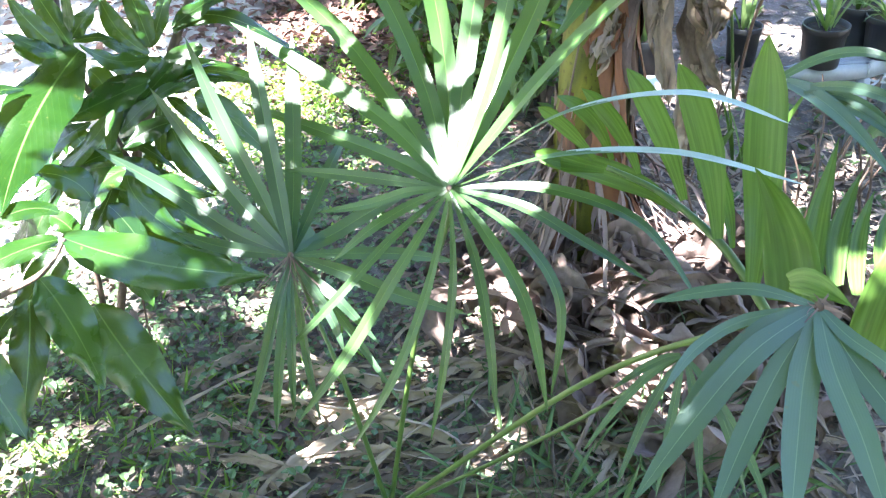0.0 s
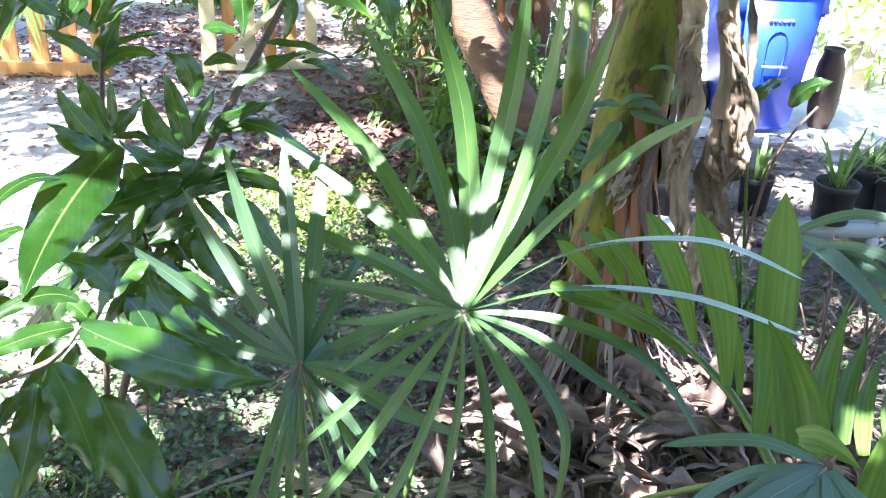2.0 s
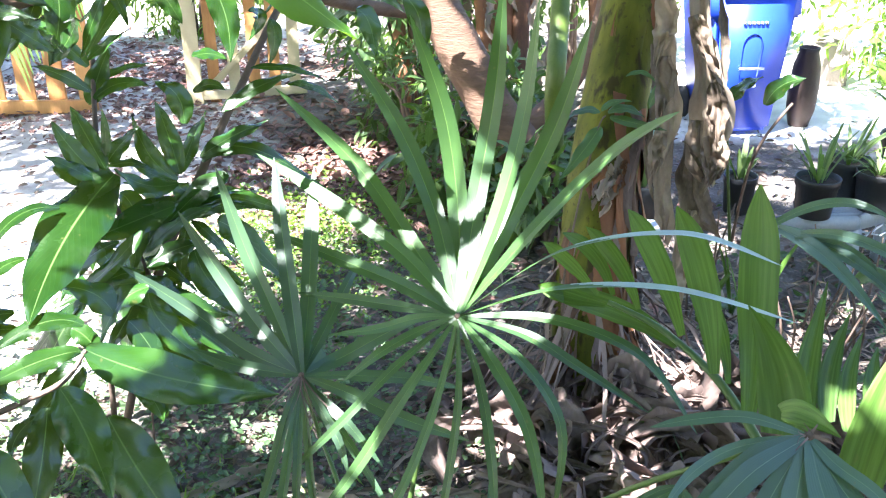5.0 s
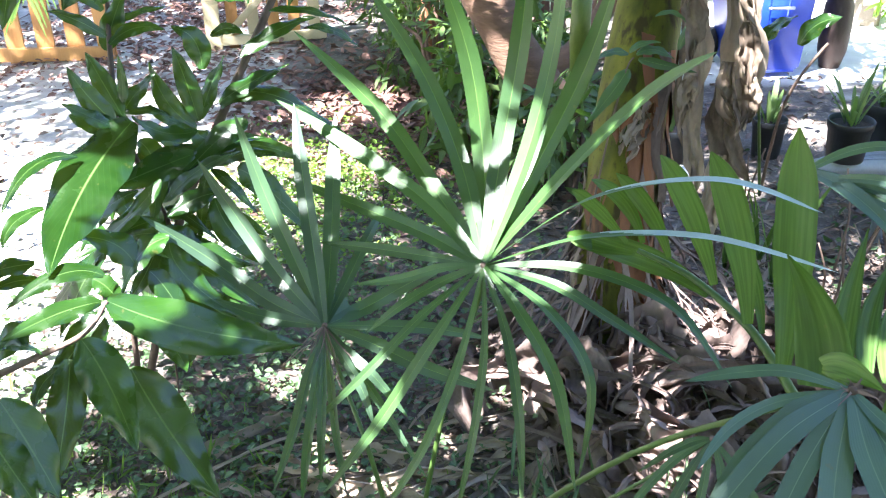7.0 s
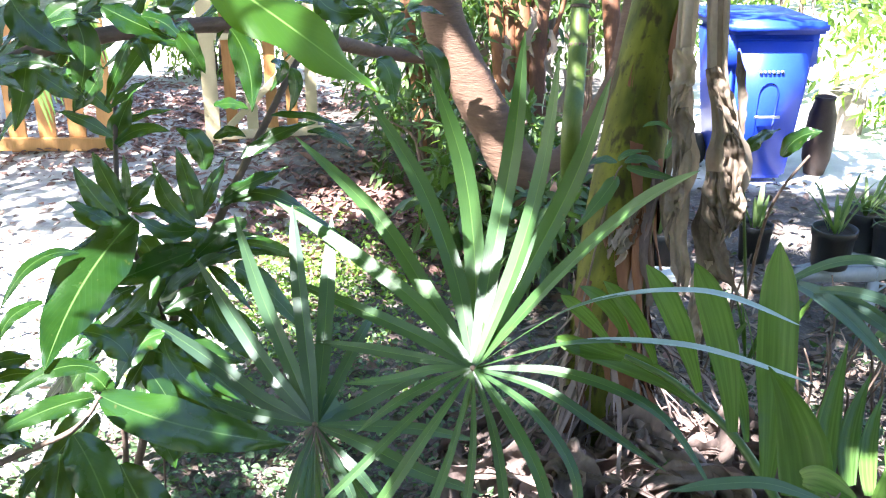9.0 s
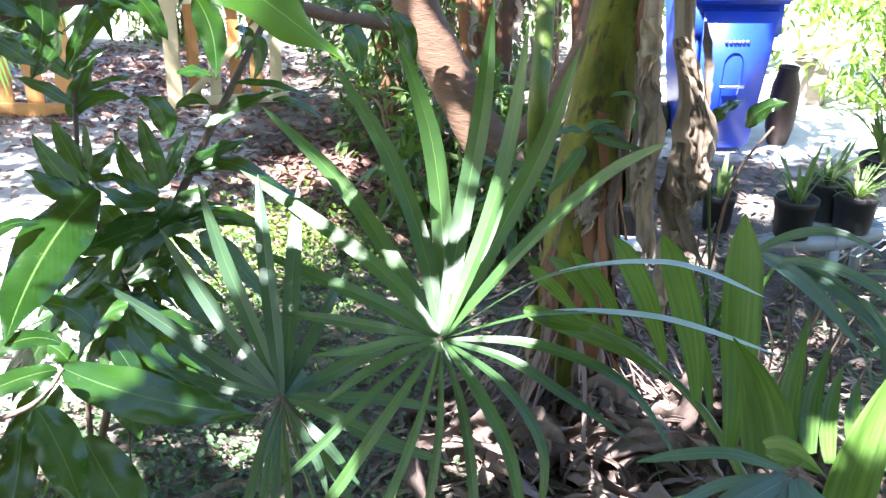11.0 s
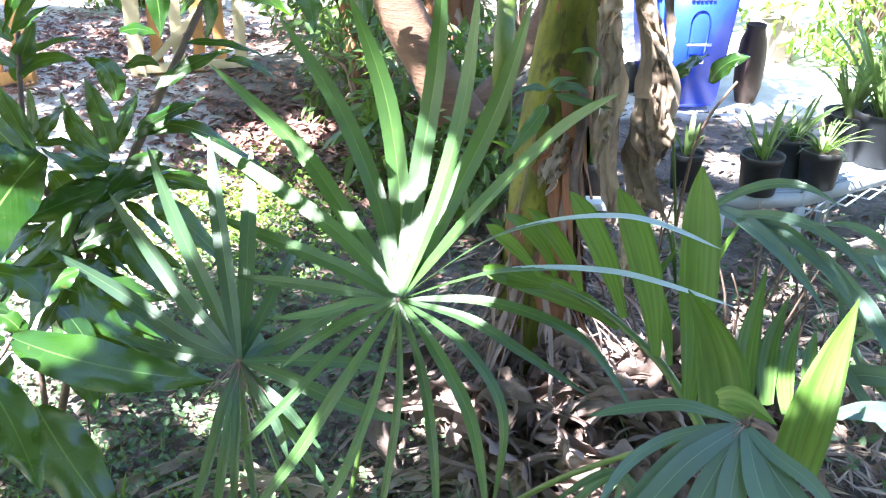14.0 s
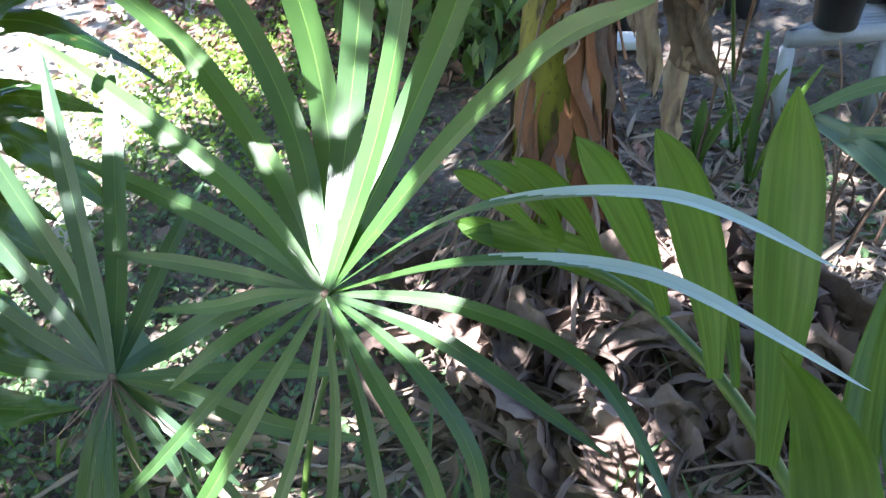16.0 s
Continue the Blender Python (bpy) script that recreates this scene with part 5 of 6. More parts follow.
dry_sheet([(0.552, 2.517, 1.082), (0.564, 2.505, 1.026), (0.569, 2.492, 0.968), (0.573, 2.478, 0.907)], [0.018, 0.03, 0.033, 0.011], [0.018, 0.035, 0.032, 0.009], 25, 0.03)
dry_sheet([(0.567, 2.494, 0.936), (0.577, 2.484, 0.885), (0.581, 2.474, 0.841), (0.567, 2.461, 0.800)], [0.027, 0.036, 0.035, 0.008], [0.03, 0.035, 0.033, 0.006], 27, -0.04)
dry_sheet([(0.515, 2.476, 0.983), (0.516, 2.462, 0.926), (0.533, 2.453, 0.875), (0.549, 2.445, 0.832)], [0.023, 0.033, 0.023, 0.005], [0.015, 0.021, 0.015, 0.003], 29, 0.03)
dry_sheet([(0.410, 2.508, 1.153), (0.419, 2.495, 1.090), (0.414, 2.479, 1.026), (0.409, 2.464, 0.969)], [0.026, 0.036, 0.023, 0.006], [0.023, 0.03, 0.026, 0.006], 31, -0.04)
dry_sheet([(0.419, 2.470, 0.944), (0.410, 2.458, 0.900), (0.413, 2.447, 0.856), (0.409, 2.439, 0.826)], [0.015, 0.027, 0.026, 0.006], [0.02, 0.023, 0.018, 0.005], 33, -0.03)
for pts, wide, seed in (([(0.381, 2.669, 1.151), (0.404, 2.628, 0.994), (0.395, 2.579, 0.834), (0.421, 2.549, 0.702)], 0.025, 3.3), ([(0.556, 2.620, 1.295), (0.576, 2.578, 1.146), (0.582, 2.550, 1.040), (0.590, 2.530, 0.981)], 0.03, 7.3)):
    ribbon(banana, pts, wide, seed, HANGING, "dead_leaf", 0.14)
ribbon(banana, [(0.266, 2.562, 0.820), (0.265, 2.534, 0.793), (0.230, 2.527, 0.750), (0.230, 2.488, 0.723)], 0.022, 40.0, SHEATH, "dry_strip", 0.3)
ribbon(banana, [(0.297, 2.563, 0.800), (0.308, 2.550, 0.768), (0.295, 2.515, 0.738), (0.261, 2.480, 0.707)], 0.034, 41.7, STRAW, "dry_strip", 0.3)
ribbon(banana, [(0.286, 2.546, 0.819), (0.283, 2.552, 0.779), (0.260, 2.517, 0.748), (0.258, 2.488, 0.716)], 0.028, 43.4, STRAW, "dry_strip", 0.3)
ribbon(banana, [(0.327, 2.566, 0.827), (0.320, 2.568, 0.788), (0.319, 2.543, 0.755), (0.306, 2.522, 0.719)], 0.031, 45.1, SHEATH, "dry_strip", 0.3)
ribbon(banana, [(0.301, 2.541, 0.772), (0.276, 2.509, 0.744), (0.289, 2.510, 0.702), (0.262, 2.472, 0.672)], 0.032, 46.8, STRAW, "dry_strip", 0.3)
ribbon(banana, [(0.274, 2.556, 0.786), (0.285, 2.541, 0.755), (0.252, 2.509, 0.722), (0.241, 2.500, 0.682)], 0.018, 48.5, STRAW, "dry_strip", 0.3)
ribbon(banana, [(0.330, 2.588, 0.824), (0.327, 2.570, 0.792), (0.306, 2.522, 0.766), (0.306, 2.513, 0.727)], 0.016, 50.2, SHEATH, "dry_strip", 0.3)
ribbon(banana, [(0.276, 2.578, 0.818), (0.254, 2.560, 0.785), (0.245, 2.531, 0.753), (0.240, 2.494, 0.724)], 0.025, 51.9, STRAW, "dry_strip", 0.3)
ribbon(banana, [(0.310, 2.586, 0.836), (0.303, 2.563, 0.806), (0.294, 2.543, 0.770), (0.284, 2.510, 0.740)], 0.024, 53.6, STRAW, "dry_strip", 0.3)

# ---- heap of dead banana leaves round its foot: each its own ----
for k in range(330):
    near = k < 215
    if near:
        x, y = rnd.gauss(0.50, 0.30), rnd.gauss(2.10, 0.26)
        a = rnd.uniform(0, 6.28) if rnd.random() < 0.6 else rnd.gauss(-0.9, 0.5)
        ln, sway, bow = rnd.uniform(0.12, 0.42), 0.06, rnd.uniform(0.005, 0.07)
        wide = rnd.uniform(0.06, 0.15) if rnd.random() < 0.30 else rnd.uniform(0.006, 0.028)
    else:
        # straw and torn strips, pressed flat, most of them lying the same way
        x, y = rnd.uniform(-0.75, 0.65), rnd.gauss(1.62, 0.20)
        a = rnd.gauss(0.35, 0.45)
        ln, sway, bow = rnd.uniform(0.20, 0.60), 0.015, rnd.uniform(0.002, 0.02)
        wide = rnd.uniform(0.03, 0.07) if rnd.random() < 0.3 else rnd.uniform(0.006, 0.025)
    z = lie(x, y) + (0.02 + 0.07 * rnd.random() if near else 0.012 + 0.025 * rnd.random())
    dx, dy = math.cos(a) * ln / 2, math.sin(a) * ln / 2
    kx, ky = rnd.uniform(-sway, sway), rnd.uniform(-sway, sway)
    one = thing("dead_leaf", (x, y, z), "curled dry grey-brown banana leaf lying in litter" if near else "flat straw-coloured strip of dry leaf lying on soil", "dead leaf", "dead banana leaves on the ground")
    ribbon(one, [(x - dx, y - dy, lie(x - dx, y - dy) + 0.012), (x - dx * 0.3 + kx, y - dy * 0.3 + ky, z + bow), (x + dx * 0.4 - kx, y + dy * 0.4, z + bow * 0.8), (x + dx, y + dy, lie(x + dx, y + dy) + 0.012)], wide, k * 3.7, DRY if near else STRAW, "blade", 0.42 if near else 0.2)

# ---- pleated seedling leaves and fronds ----
def broad_leaf(parent, base, mid, tip, w, shape=0.20, blunt=False):
    base, mid, tip = Vector(base), Vector(mid), Vector(tip)
    face = (Vector((0.2, -0.1, 1.75)) - mid).normalized() + Vector((0, 0, 0.2))
    ph = 31 * base.x + 17 * tip.z
    bm = bmesh.new()
    if blunt or parent is frond:
        shape_at, fold, pleat = (lambda s: w * min(1.0, 0.32 + 1.5 * s) * max(0.05, 1 - max(0.0, (s - 0.66) / 0.34) ** 2.6)), 0.14, 0.02
    else:
        shape_at, fold, pleat = (lambda s: w * max(0.03, math.sin(math.pi * (shape + (0.995 - shape) * s)))), 0.36, 0.09
    blade(bm, lambda s: bez(base, mid, tip, s), 18, shape_at, face.normalized(), fold, w * 0.03, 8, 0.25 * math.sin(ph), ph, pleat)
    return part("leaf", bm, PLEAT if parent.name.split(".")[0] != "arching_palm" else PALE, parent)


frond = thing("palm_frond_plant", (0.812, 2.191, 0.000), "young palm with a frond of broad drooping leaflets", "palm")
seedling = thing("palm_seedling", (0.876, 2.001, 0.000), "palm seedling with broad pleated green leaves", "palm")
broad_leaf(seedling, (0.499, 1.210, 0.850), (0.512, 1.340, 1.010), (0.500, 1.400, 1.196), 0.066, 0.2, True)
broad_leaf(seedling, (0.517, 1.048, 0.942), (0.503, 1.088, 1.027), (0.449, 1.096, 1.124), 0.074, 0.34)
broad_leaf(seedling, (0.557, 0.846, 1.018), (0.580, 0.880, 1.121), (0.607, 0.904, 1.229), 0.057, 0.38)
stem(frond, [(0.560, 1.240, 0.740), (0.502, 1.304, 0.811), (0.448, 1.352, 0.858), (0.363, 1.433, 0.891), (0.269, 1.482, 0.911)], 0.010, 0.005, PETIOLE, "rachis")
broad_leaf(frond, (0.404, 1.464, 0.836), (0.291, 1.545, 0.860), (0.143, 1.528, 0.901), 0.050)
broad_leaf(frond, (0.452, 1.306, 0.878), (0.423, 1.372, 1.019), (0.365, 1.379, 1.156), 0.054)
broad_leaf(frond, (0.397, 1.366, 0.915), (0.346, 1.375, 1.046), (0.285, 1.371, 1.149), 0.042)
broad_leaf(frond, (0.325, 1.466, 0.909), (0.281, 1.463, 1.002), (0.216, 1.417, 1.093), 0.031)
broad_leaf(frond, (0.276, 1.476, 0.930), (0.237, 1.461, 1.015), (0.175, 1.452, 1.063), 0.028)
broad_leaf(frond, (0.248, 1.515, 0.909), (0.189, 1.506, 0.978), (0.140, 1.489, 1.024), 0.027)
broad_leaf(frond, (0.480, 1.318, 0.853), (0.470, 1.417, 0.906), (0.439, 1.472, 0.957), 0.028)
broad_leaf(frond, (0.265, 1.500, 0.895), (0.196, 1.537, 0.890), (0.130, 1.553, 0.901), 0.036)
frond_low = thing("low_palm", (0.991, 2.186, 0.000), "low palm with sunlit upright leaflets", "palm")
broad_leaf(frond_low, (0.568, 1.143, 0.903), (0.582, 1.229, 0.948), (0.618, 1.337, 1.055), 0.041)
broad_leaf(frond_low, (0.601, 1.138, 0.910), (0.615, 1.224, 0.954), (0.654, 1.306, 1.016), 0.033)
broad_leaf(frond_low, (0.629, 1.125, 0.905), (0.641, 1.210, 0.944), (0.673, 1.287, 0.990), 0.027)
broad_leaf(frond_low, (0.660, 1.134, 0.933), (0.669, 1.191, 0.959), (0.686, 1.246, 0.989), 0.025)
broad_leaf(frond_low, (0.461, 0.870, 1.098), (0.482, 0.844, 1.114), (0.513, 0.804, 1.114), 0.031)
broad_leaf(frond_low, (0.714, 1.146, 0.887), (0.690, 1.180, 0.925), (0.673, 1.212, 0.966), 0.029)
arching_palm = thing("arching_palm", (1.505, 2.627, 0.000), "palm with grey-green arching leaf blades", "palm")
broad_leaf(arching_palm, (0.597, 1.661, 1.012), (0.702, 1.522, 1.014), (0.772, 1.370, 0.988), 0.025)
broad_leaf(arching_palm, (0.597, 1.660, 1.010), (0.665, 1.515, 1.011), (0.731, 1.337, 0.965), 0.031)
broad_leaf(arching_palm, (0.584, 1.664, 1.014), (0.700, 1.636, 1.081), (0.798, 1.569, 1.060), 0.020)
broad_leaf(arching_palm, (0.732, 1.546, 0.962), (0.751, 1.444, 1.004), (0.792, 1.282, 0.953), 0.033)
broad_leaf(arching_palm, (0.781, 1.186, 0.991), (0.765, 1.271, 1.022), (0.720, 1.367, 1.063), 0.026)
broad_leaf(arching_palm, (0.845, 1.294, 1.015), (0.812, 1.385, 1.049), (0.776, 1.447, 1.027), 0.032)
broad_leaf(arching_palm, (0.847, 1.228, 0.905), (0.768, 1.259, 0.900), (0.668, 1.271, 0.861), 0.035)
broad_leaf(arching_palm, (0.799, 1.106, 1.082), (0.760, 1.204, 1.119), (0.753, 1.264, 1.116), 0.024)
broad_leaf(arching_palm, (0.774, 1.045, 0.966), (0.702, 1.028, 0.988), (0.625, 0.996, 0.990), 0.030)
broad_leaf(arching_palm, (0.883, 1.347, 0.920), (0.814, 1.442, 0.928), (0.757, 1.531, 0.947), 0.018)
broad_leaf(arching_palm, (0.617, 1.601, 1.013), (0.726, 1.515, 1.013), (0.790, 1.383, 0.914), 0.018)
broad_leaf(arching_palm, (0.627, 1.604, 1.025), (0.739, 1.473, 1.056), (0.814, 1.303, 1.007), 0.022)
broad_leaf(arching_palm, (0.862, 1.243, 0.940), (0.816, 1.326, 0.939), (0.746, 1.393, 0.905), 0.019)
broad_leaf(arching_palm, (0.880, 1.394, 1.005), (0.825, 1.498, 1.050), (0.757, 1.568, 1.025), 0.018)
broad_leaf(arching_palm, (0.803, 1.104, 0.884), (0.761, 1.229, 0.897), (0.730, 1.371, 0.962), 0.018)
broad_leaf(arching_palm, (0.816, 1.227, 0.881), (0.775, 1.332, 0.921), (0.769, 1.435, 0.998), 0.015)
broad_leaf(arching_palm, (0.824, 1.173, 1.003), (0.789, 1.224, 1.010), (0.736, 1.242, 0.952), 0.016)

aroid = thing("aroid_plant", (0.872, 3.799, 0.000), "slender plant with two pointed green leaves on thin stalks", "plant")
stem(aroid, [(0.748, 3.053, 0.337), (0.680, 2.871, 0.666), (0.646, 2.774, 0.834), (0.639, 2.760, 0.957)], 0.006, 0.004, PETIOLE, "stalk")
stem(aroid, [(0.748, 3.053, 0.337), (0.734, 2.865, 0.671), (0.751, 2.760, 0.844), (0.815, 2.733, 0.972)], 0.006, 0.004, TWIG, "stalk")
mango_leaf(aroid, (0.627, 2.761, 0.956), (0.669, 2.750, 1.014), (0.720, 2.729, 1.048), 0.055)
mango_leaf(aroid, (0.739, 2.745, 0.960), (0.774, 2.734, 1.023), (0.838, 2.708, 1.055), 0.062)

creeper = thing("seedling", (0.208, 2.470, 0.000), "thin seedling with pointed grey-green leaves before the banana stem", "plant")
stem(creeper, [(0.208, 2.470, 0.000), (0.169, 2.294, 0.473), (0.195, 2.408, 0.711), (0.239, 2.491, 0.934), (0.260, 2.504, 0.977)], 0.004, 0.002, TWIG, "stem", 0.1, 6)
mango_leaf(creeper, (0.246, 2.495, 0.947), (0.209, 2.466, 0.890), (0.137, 2.421, 0.800), 0.049, PALM)
mango_leaf(creeper, (0.244, 2.506, 0.984), (0.195, 2.498, 0.992), (0.145, 2.478, 0.963), 0.029, PALM)
mango_leaf(creeper, (0.265, 2.507, 0.986), (0.315, 2.500, 1.002), (0.367, 2.481, 0.982), 0.034, PALM)
mango_leaf(creeper, (0.272, 2.503, 0.974), (0.333, 2.488, 0.965), (0.432, 2.467, 0.952), 0.029, PALM)
mango_leaf(creeper, (0.309, 2.533, 1.086), (0.356, 2.525, 1.100), (0.398, 2.504, 1.071), 0.017, PALM)
mango_leaf(creeper, (0.248, 2.508, 0.988), (0.274, 2.505, 1.015), (0.329, 2.495, 1.025), 0.022, PALM)
mango_leaf(creeper, (0.379, 2.507, 1.002), (0.406, 2.511, 1.060), (0.445, 2.495, 1.050), 0.032, PALM)

def sprout(at, n, ln, wd, seed):
    """A small seedling: a few upright lance leaves from one foot."""
    at = Vector((at[0], at[1], lie(at[0], at[1])))
    t = thing("sprout", at, "small bright green seedling with upright leaves in litter", "plant", "seedlings by the bench")
    rr = random.Random(seed)
    for k in range(n):
        a = rr.uniform(0, 6.28)
        l = ln * rr.uniform(0.6, 1.1)
        tip = at + Vector((math.cos(a) * l * 0.35, math.sin(a) * l * 0.35, l))
        md = (at + tip) / 2 + Vector((0, 0, l * 0.08))
        bm = bmesh.new()
        blade(bm, lambda s: bez(at, md, tip, s), 8, lambda s: wd * (0.25 + 0.75 * math.sin(math.pi * (0.08 + 0.9 * s))), Vector((-math.cos(a), -math.sin(a) - 0.6, 0.6)).normalized(), 0.3, 0, 4, rr.uniform(-0.4, 0.4))
        part("leaf", bm, PLEAT, t)


sprout((0.83, 3.01), 5, 0.42, 0.030, 3)
sprout((0.68, 3.09), 6, 0.26, 0.045, 4)
sprout((0.81, 3.22), 4, 0.36, 0.028, 5)
for k in range(26):
    x, y, h = rnd.uniform(0.55, 1.35), rnd.uniform(2.45, 3.3), rnd.uniform(0.15, 0.5)
    stick = thing("dry_stalk", (x, y, lie(x, y)), "thin grey-brown dry stalk standing in litter", "stalk", "dry stalks by the bench")
    top = Vector((x + rnd.uniform(-0.12, 0.12), y + rnd.uniform(-0.1, 0.1), lie(x, y) + h))
    stem(stick, [(x, y, lie(x, y) - 0.01), ((x + top.x) / 2 + rnd.uniform(-0.03, 0.03), (y + top.y) / 2, lie(x, y) + h * 0.55), top], 0.006, 0.003, TWIG, "stalk", 0.1, 5, 6)

# ---- more stems of the banana clump behind ----
young = thing("young_banana", (0.075, 4.318, 0.000), "slim young banana stem, green with sunlit spots", "banana plant")
stem(young, [(0.075, 4.318, 0.000), (0.077, 3.488, 0.741), (0.080, 3.552, 0.997), (0.075, 3.643, 1.222), (0.061, 3.773, 1.506)], 0.041, 0.034, YOUNGSTEM, "stem", 0.05, 14, 20)
for z, y, x in ((0.98, 3.547, 0.080), (1.12, 3.601, 0.078), (1.26, 3.660, 0.074), (1.40, 3.724, 0.067)):
    part("leaf_scar", tube(bmesh.new(), [(x, y - 0.002, z - 0.006), (x, y, z), (x, y + 0.002, z + 0.006)], 0.0385, 0.0385, 14, 3), TWIG, young, "thin brown ring round the stem")
clump = thing("dead_banana_stalks", (-0.261, 4.938, 0.000), "clump of brown dead banana stalks with dry leaves", "banana plant")
stem(clump, [(-0.512, 5.354, 1.167), (-0.440, 5.252, 0.901), (-0.401, 5.156, 0.665), (-0.357, 5.029, 0.356), (-0.323, 4.888, 0.016)], 0.045, 0.038, SHEATH, "stalk", 0.25, 12, 16)
stem(clump, [(-0.332, 5.387, 1.168), (-0.295, 5.278, 0.902), (-0.279, 5.165, 0.637), (-0.269, 5.013, 0.283), (-0.257, 4.887, -0.013)], 0.050, 0.043, SHEATH, "stalk", 0.25, 12, 16)
stem(clump, [(-0.206, 5.410, 1.169), (-0.204, 5.282, 0.873), (-0.191, 5.168, 0.608), (-0.150, 5.009, 0.224), (-0.122, 4.899, -0.041)], 0.055, 0.047, SHEATH, "stalk", 0.25, 12, 16)
stem(clump, [(-0.395, 5.376, 1.167), (-0.357, 5.228, 0.813), (-0.320, 5.107, 0.518), (-0.280, 4.934, 0.105)], 0.035, 0.030, SHEATH, "stalk", 0.25, 12, 16)
stem(clump, [(-1.035, 5.524, 1.135), (-0.970, 5.401, 0.826), (-0.902, 5.279, 0.517), (-0.816, 5.107, 0.085)], 0.045, 0.038, SHEATH, "stalk", 0.25, 12, 16)
stem(clump, [(-0.919, 5.545, 1.136), (-0.871, 5.419, 0.827), (-0.826, 5.293, 0.518), (-0.777, 5.114, 0.085)], 0.035, 0.030, SHEATH, "stalk", 0.25, 12, 16)
stem(clump, [(-0.059, 5.411, 1.111), (-0.105, 5.312, 0.904), (-0.176, 5.210, 0.696), (-0.227, 5.098, 0.460)], 0.014, 0.012, SHEATH, "stalk", 0.25, 12, 16)
stem(clump, [(0.173, 5.478, 1.171), (0.218, 5.332, 0.817), (0.254, 5.184, 0.463), (0.276, 5.035, 0.109)], 0.050, 0.043, SHEATH, "stalk", 0.25, 12, 16)
ribbon(clump, [(-0.247, 5.213, 1.038), (-0.224, 5.179, 0.951), (-0.245, 5.138, 0.865), (-0.207, 5.107, 0.778)], 0.05, 50.3, STRAW)
ribbon(clump, [(-0.374, 5.127, 0.893), (-0.351, 5.094, 0.806), (-0.372, 5.052, 0.719), (-0.334, 5.022, 0.633)], 0.05, 51.3, STRAW)
ribbon(clump, [(-0.129, 5.184, 0.923), (-0.107, 5.150, 0.837), (-0.127, 5.109, 0.750), (-0.089, 5.078, 0.664)], 0.05, 52.3, STRAW)
ribbon(clump, [(-0.452, 5.038, 0.719), (-0.430, 5.004, 0.633), (-0.450, 4.963, 0.546), (-0.412, 4.932, 0.460)], 0.05, 53.3, STRAW)
ribbon(clump, [(-0.247, 5.050, 0.663), (-0.224, 5.016, 0.576), (-0.245, 4.975, 0.489), (-0.207, 4.944, 0.403)], 0.05, 54.3, STRAW)
ribbon(clump, [(-0.083, 5.029, 0.548), (-0.060, 4.996, 0.462), (-0.081, 4.954, 0.375), (-0.043, 4.924, 0.289)], 0.05, 55.3, STRAW)
ribbon(clump, [(-0.035, 5.113, 0.722), (-0.013, 5.080, 0.635), (-0.033, 5.038, 0.549), (0.005, 5.007, 0.462)], 0.05, 56.3, STRAW)
ribbon(clump, [(-0.125, 5.515, 0.942), (-0.136, 5.447, 0.835), (-0.154, 5.441, 0.806), (-0.190, 5.460, 0.651)], 0.09, 20.3)
ribbon(clump, [(-0.407, 5.496, 0.968), (-0.391, 5.424, 0.823), (-0.409, 5.415, 0.784), (-0.420, 5.425, 0.581)], 0.09, 21.3)
ribbon(clump, [(-0.532, 5.455, 0.806), (-0.516, 5.384, 0.686), (-0.534, 5.375, 0.653), (-0.549, 5.386, 0.480)], 0.09, 22.3)
hanging_frond = thing("hanging_frond", (-3.477, 5.576, 0.000), "pale green feather palm frond hanging by the fence", "palm")
HF = vecs([(-1.592, 2.969, 1.264), (-1.632, 2.880, 1.228), (-1.670, 2.785, 1.166), (-1.724, 2.727, 1.070)])
stem(hanging_frond, [(-1.592, 2.969, 1.264), (-1.632, 2.880, 1.228), (-1.670, 2.785, 1.166), (-1.724, 2.727, 1.070)], 0.006, 0.003, PETIOLE, "rachis")
for k in range(34):
    q = spline(HF, 0.04 + 0.94 * k / 34)
    o = Vector((0.06 if k % 2 else -0.08, -0.03, -0.15)) * rnd.uniform(0.8, 1.2)
    bm = bmesh.new()
    blade(bm, lambda s: q + o * s + Vector((0, 0, 0.05 * s * (1 - s))), 6, lambda s: 0.014 * (1 - s ** 2) + 0.002, Vector((0, -1, 0.3)), 0.3, 0, 2)
    part("leaflet", bm, PLEAT, hanging_frond)

# ---- wheeled bin ----
yaw = radians(15)
binm = Matrix.Translation((1.125, 5.52, 0.0)) @ Matrix.Rotation(yaw, 4, "Z")
wheelie = thing("wheeled_bin", (1.125, 5.52, 0.0), "tall blue plastic wheeled bin with closed lid", "wheeled bin")


def taper(bm, z0, z1, w0, w1, d0, d1, bevel=0.02):
    lo = [(-w0 / 2, 0.0), (w0 / 2, 0.0), (w0 / 2, d0), (-w0 / 2, d0)]
    hi = [(-w1 / 2, -0.05), (w1 / 2, -0.05), (w1 / 2, d1), (-w1 / 2, d1)]
    a = [bm.verts.new(binm @ Vector((x, y, z0))) for x, y in lo]
    b = [bm.verts.new(binm @ Vector((x, y, z1))) for x, y in hi]
    bm.faces.new(a[::-1]), bm.faces.new(b)
    for k in range(4):
        bm.faces.new((a[k], a[(k + 1) % 4], b[(k + 1) % 4], b[k]))
    bmesh.ops.bevel(bm, geom=bm.edges[:], offset=bevel, segments=3, affect="EDGES")
    return bm


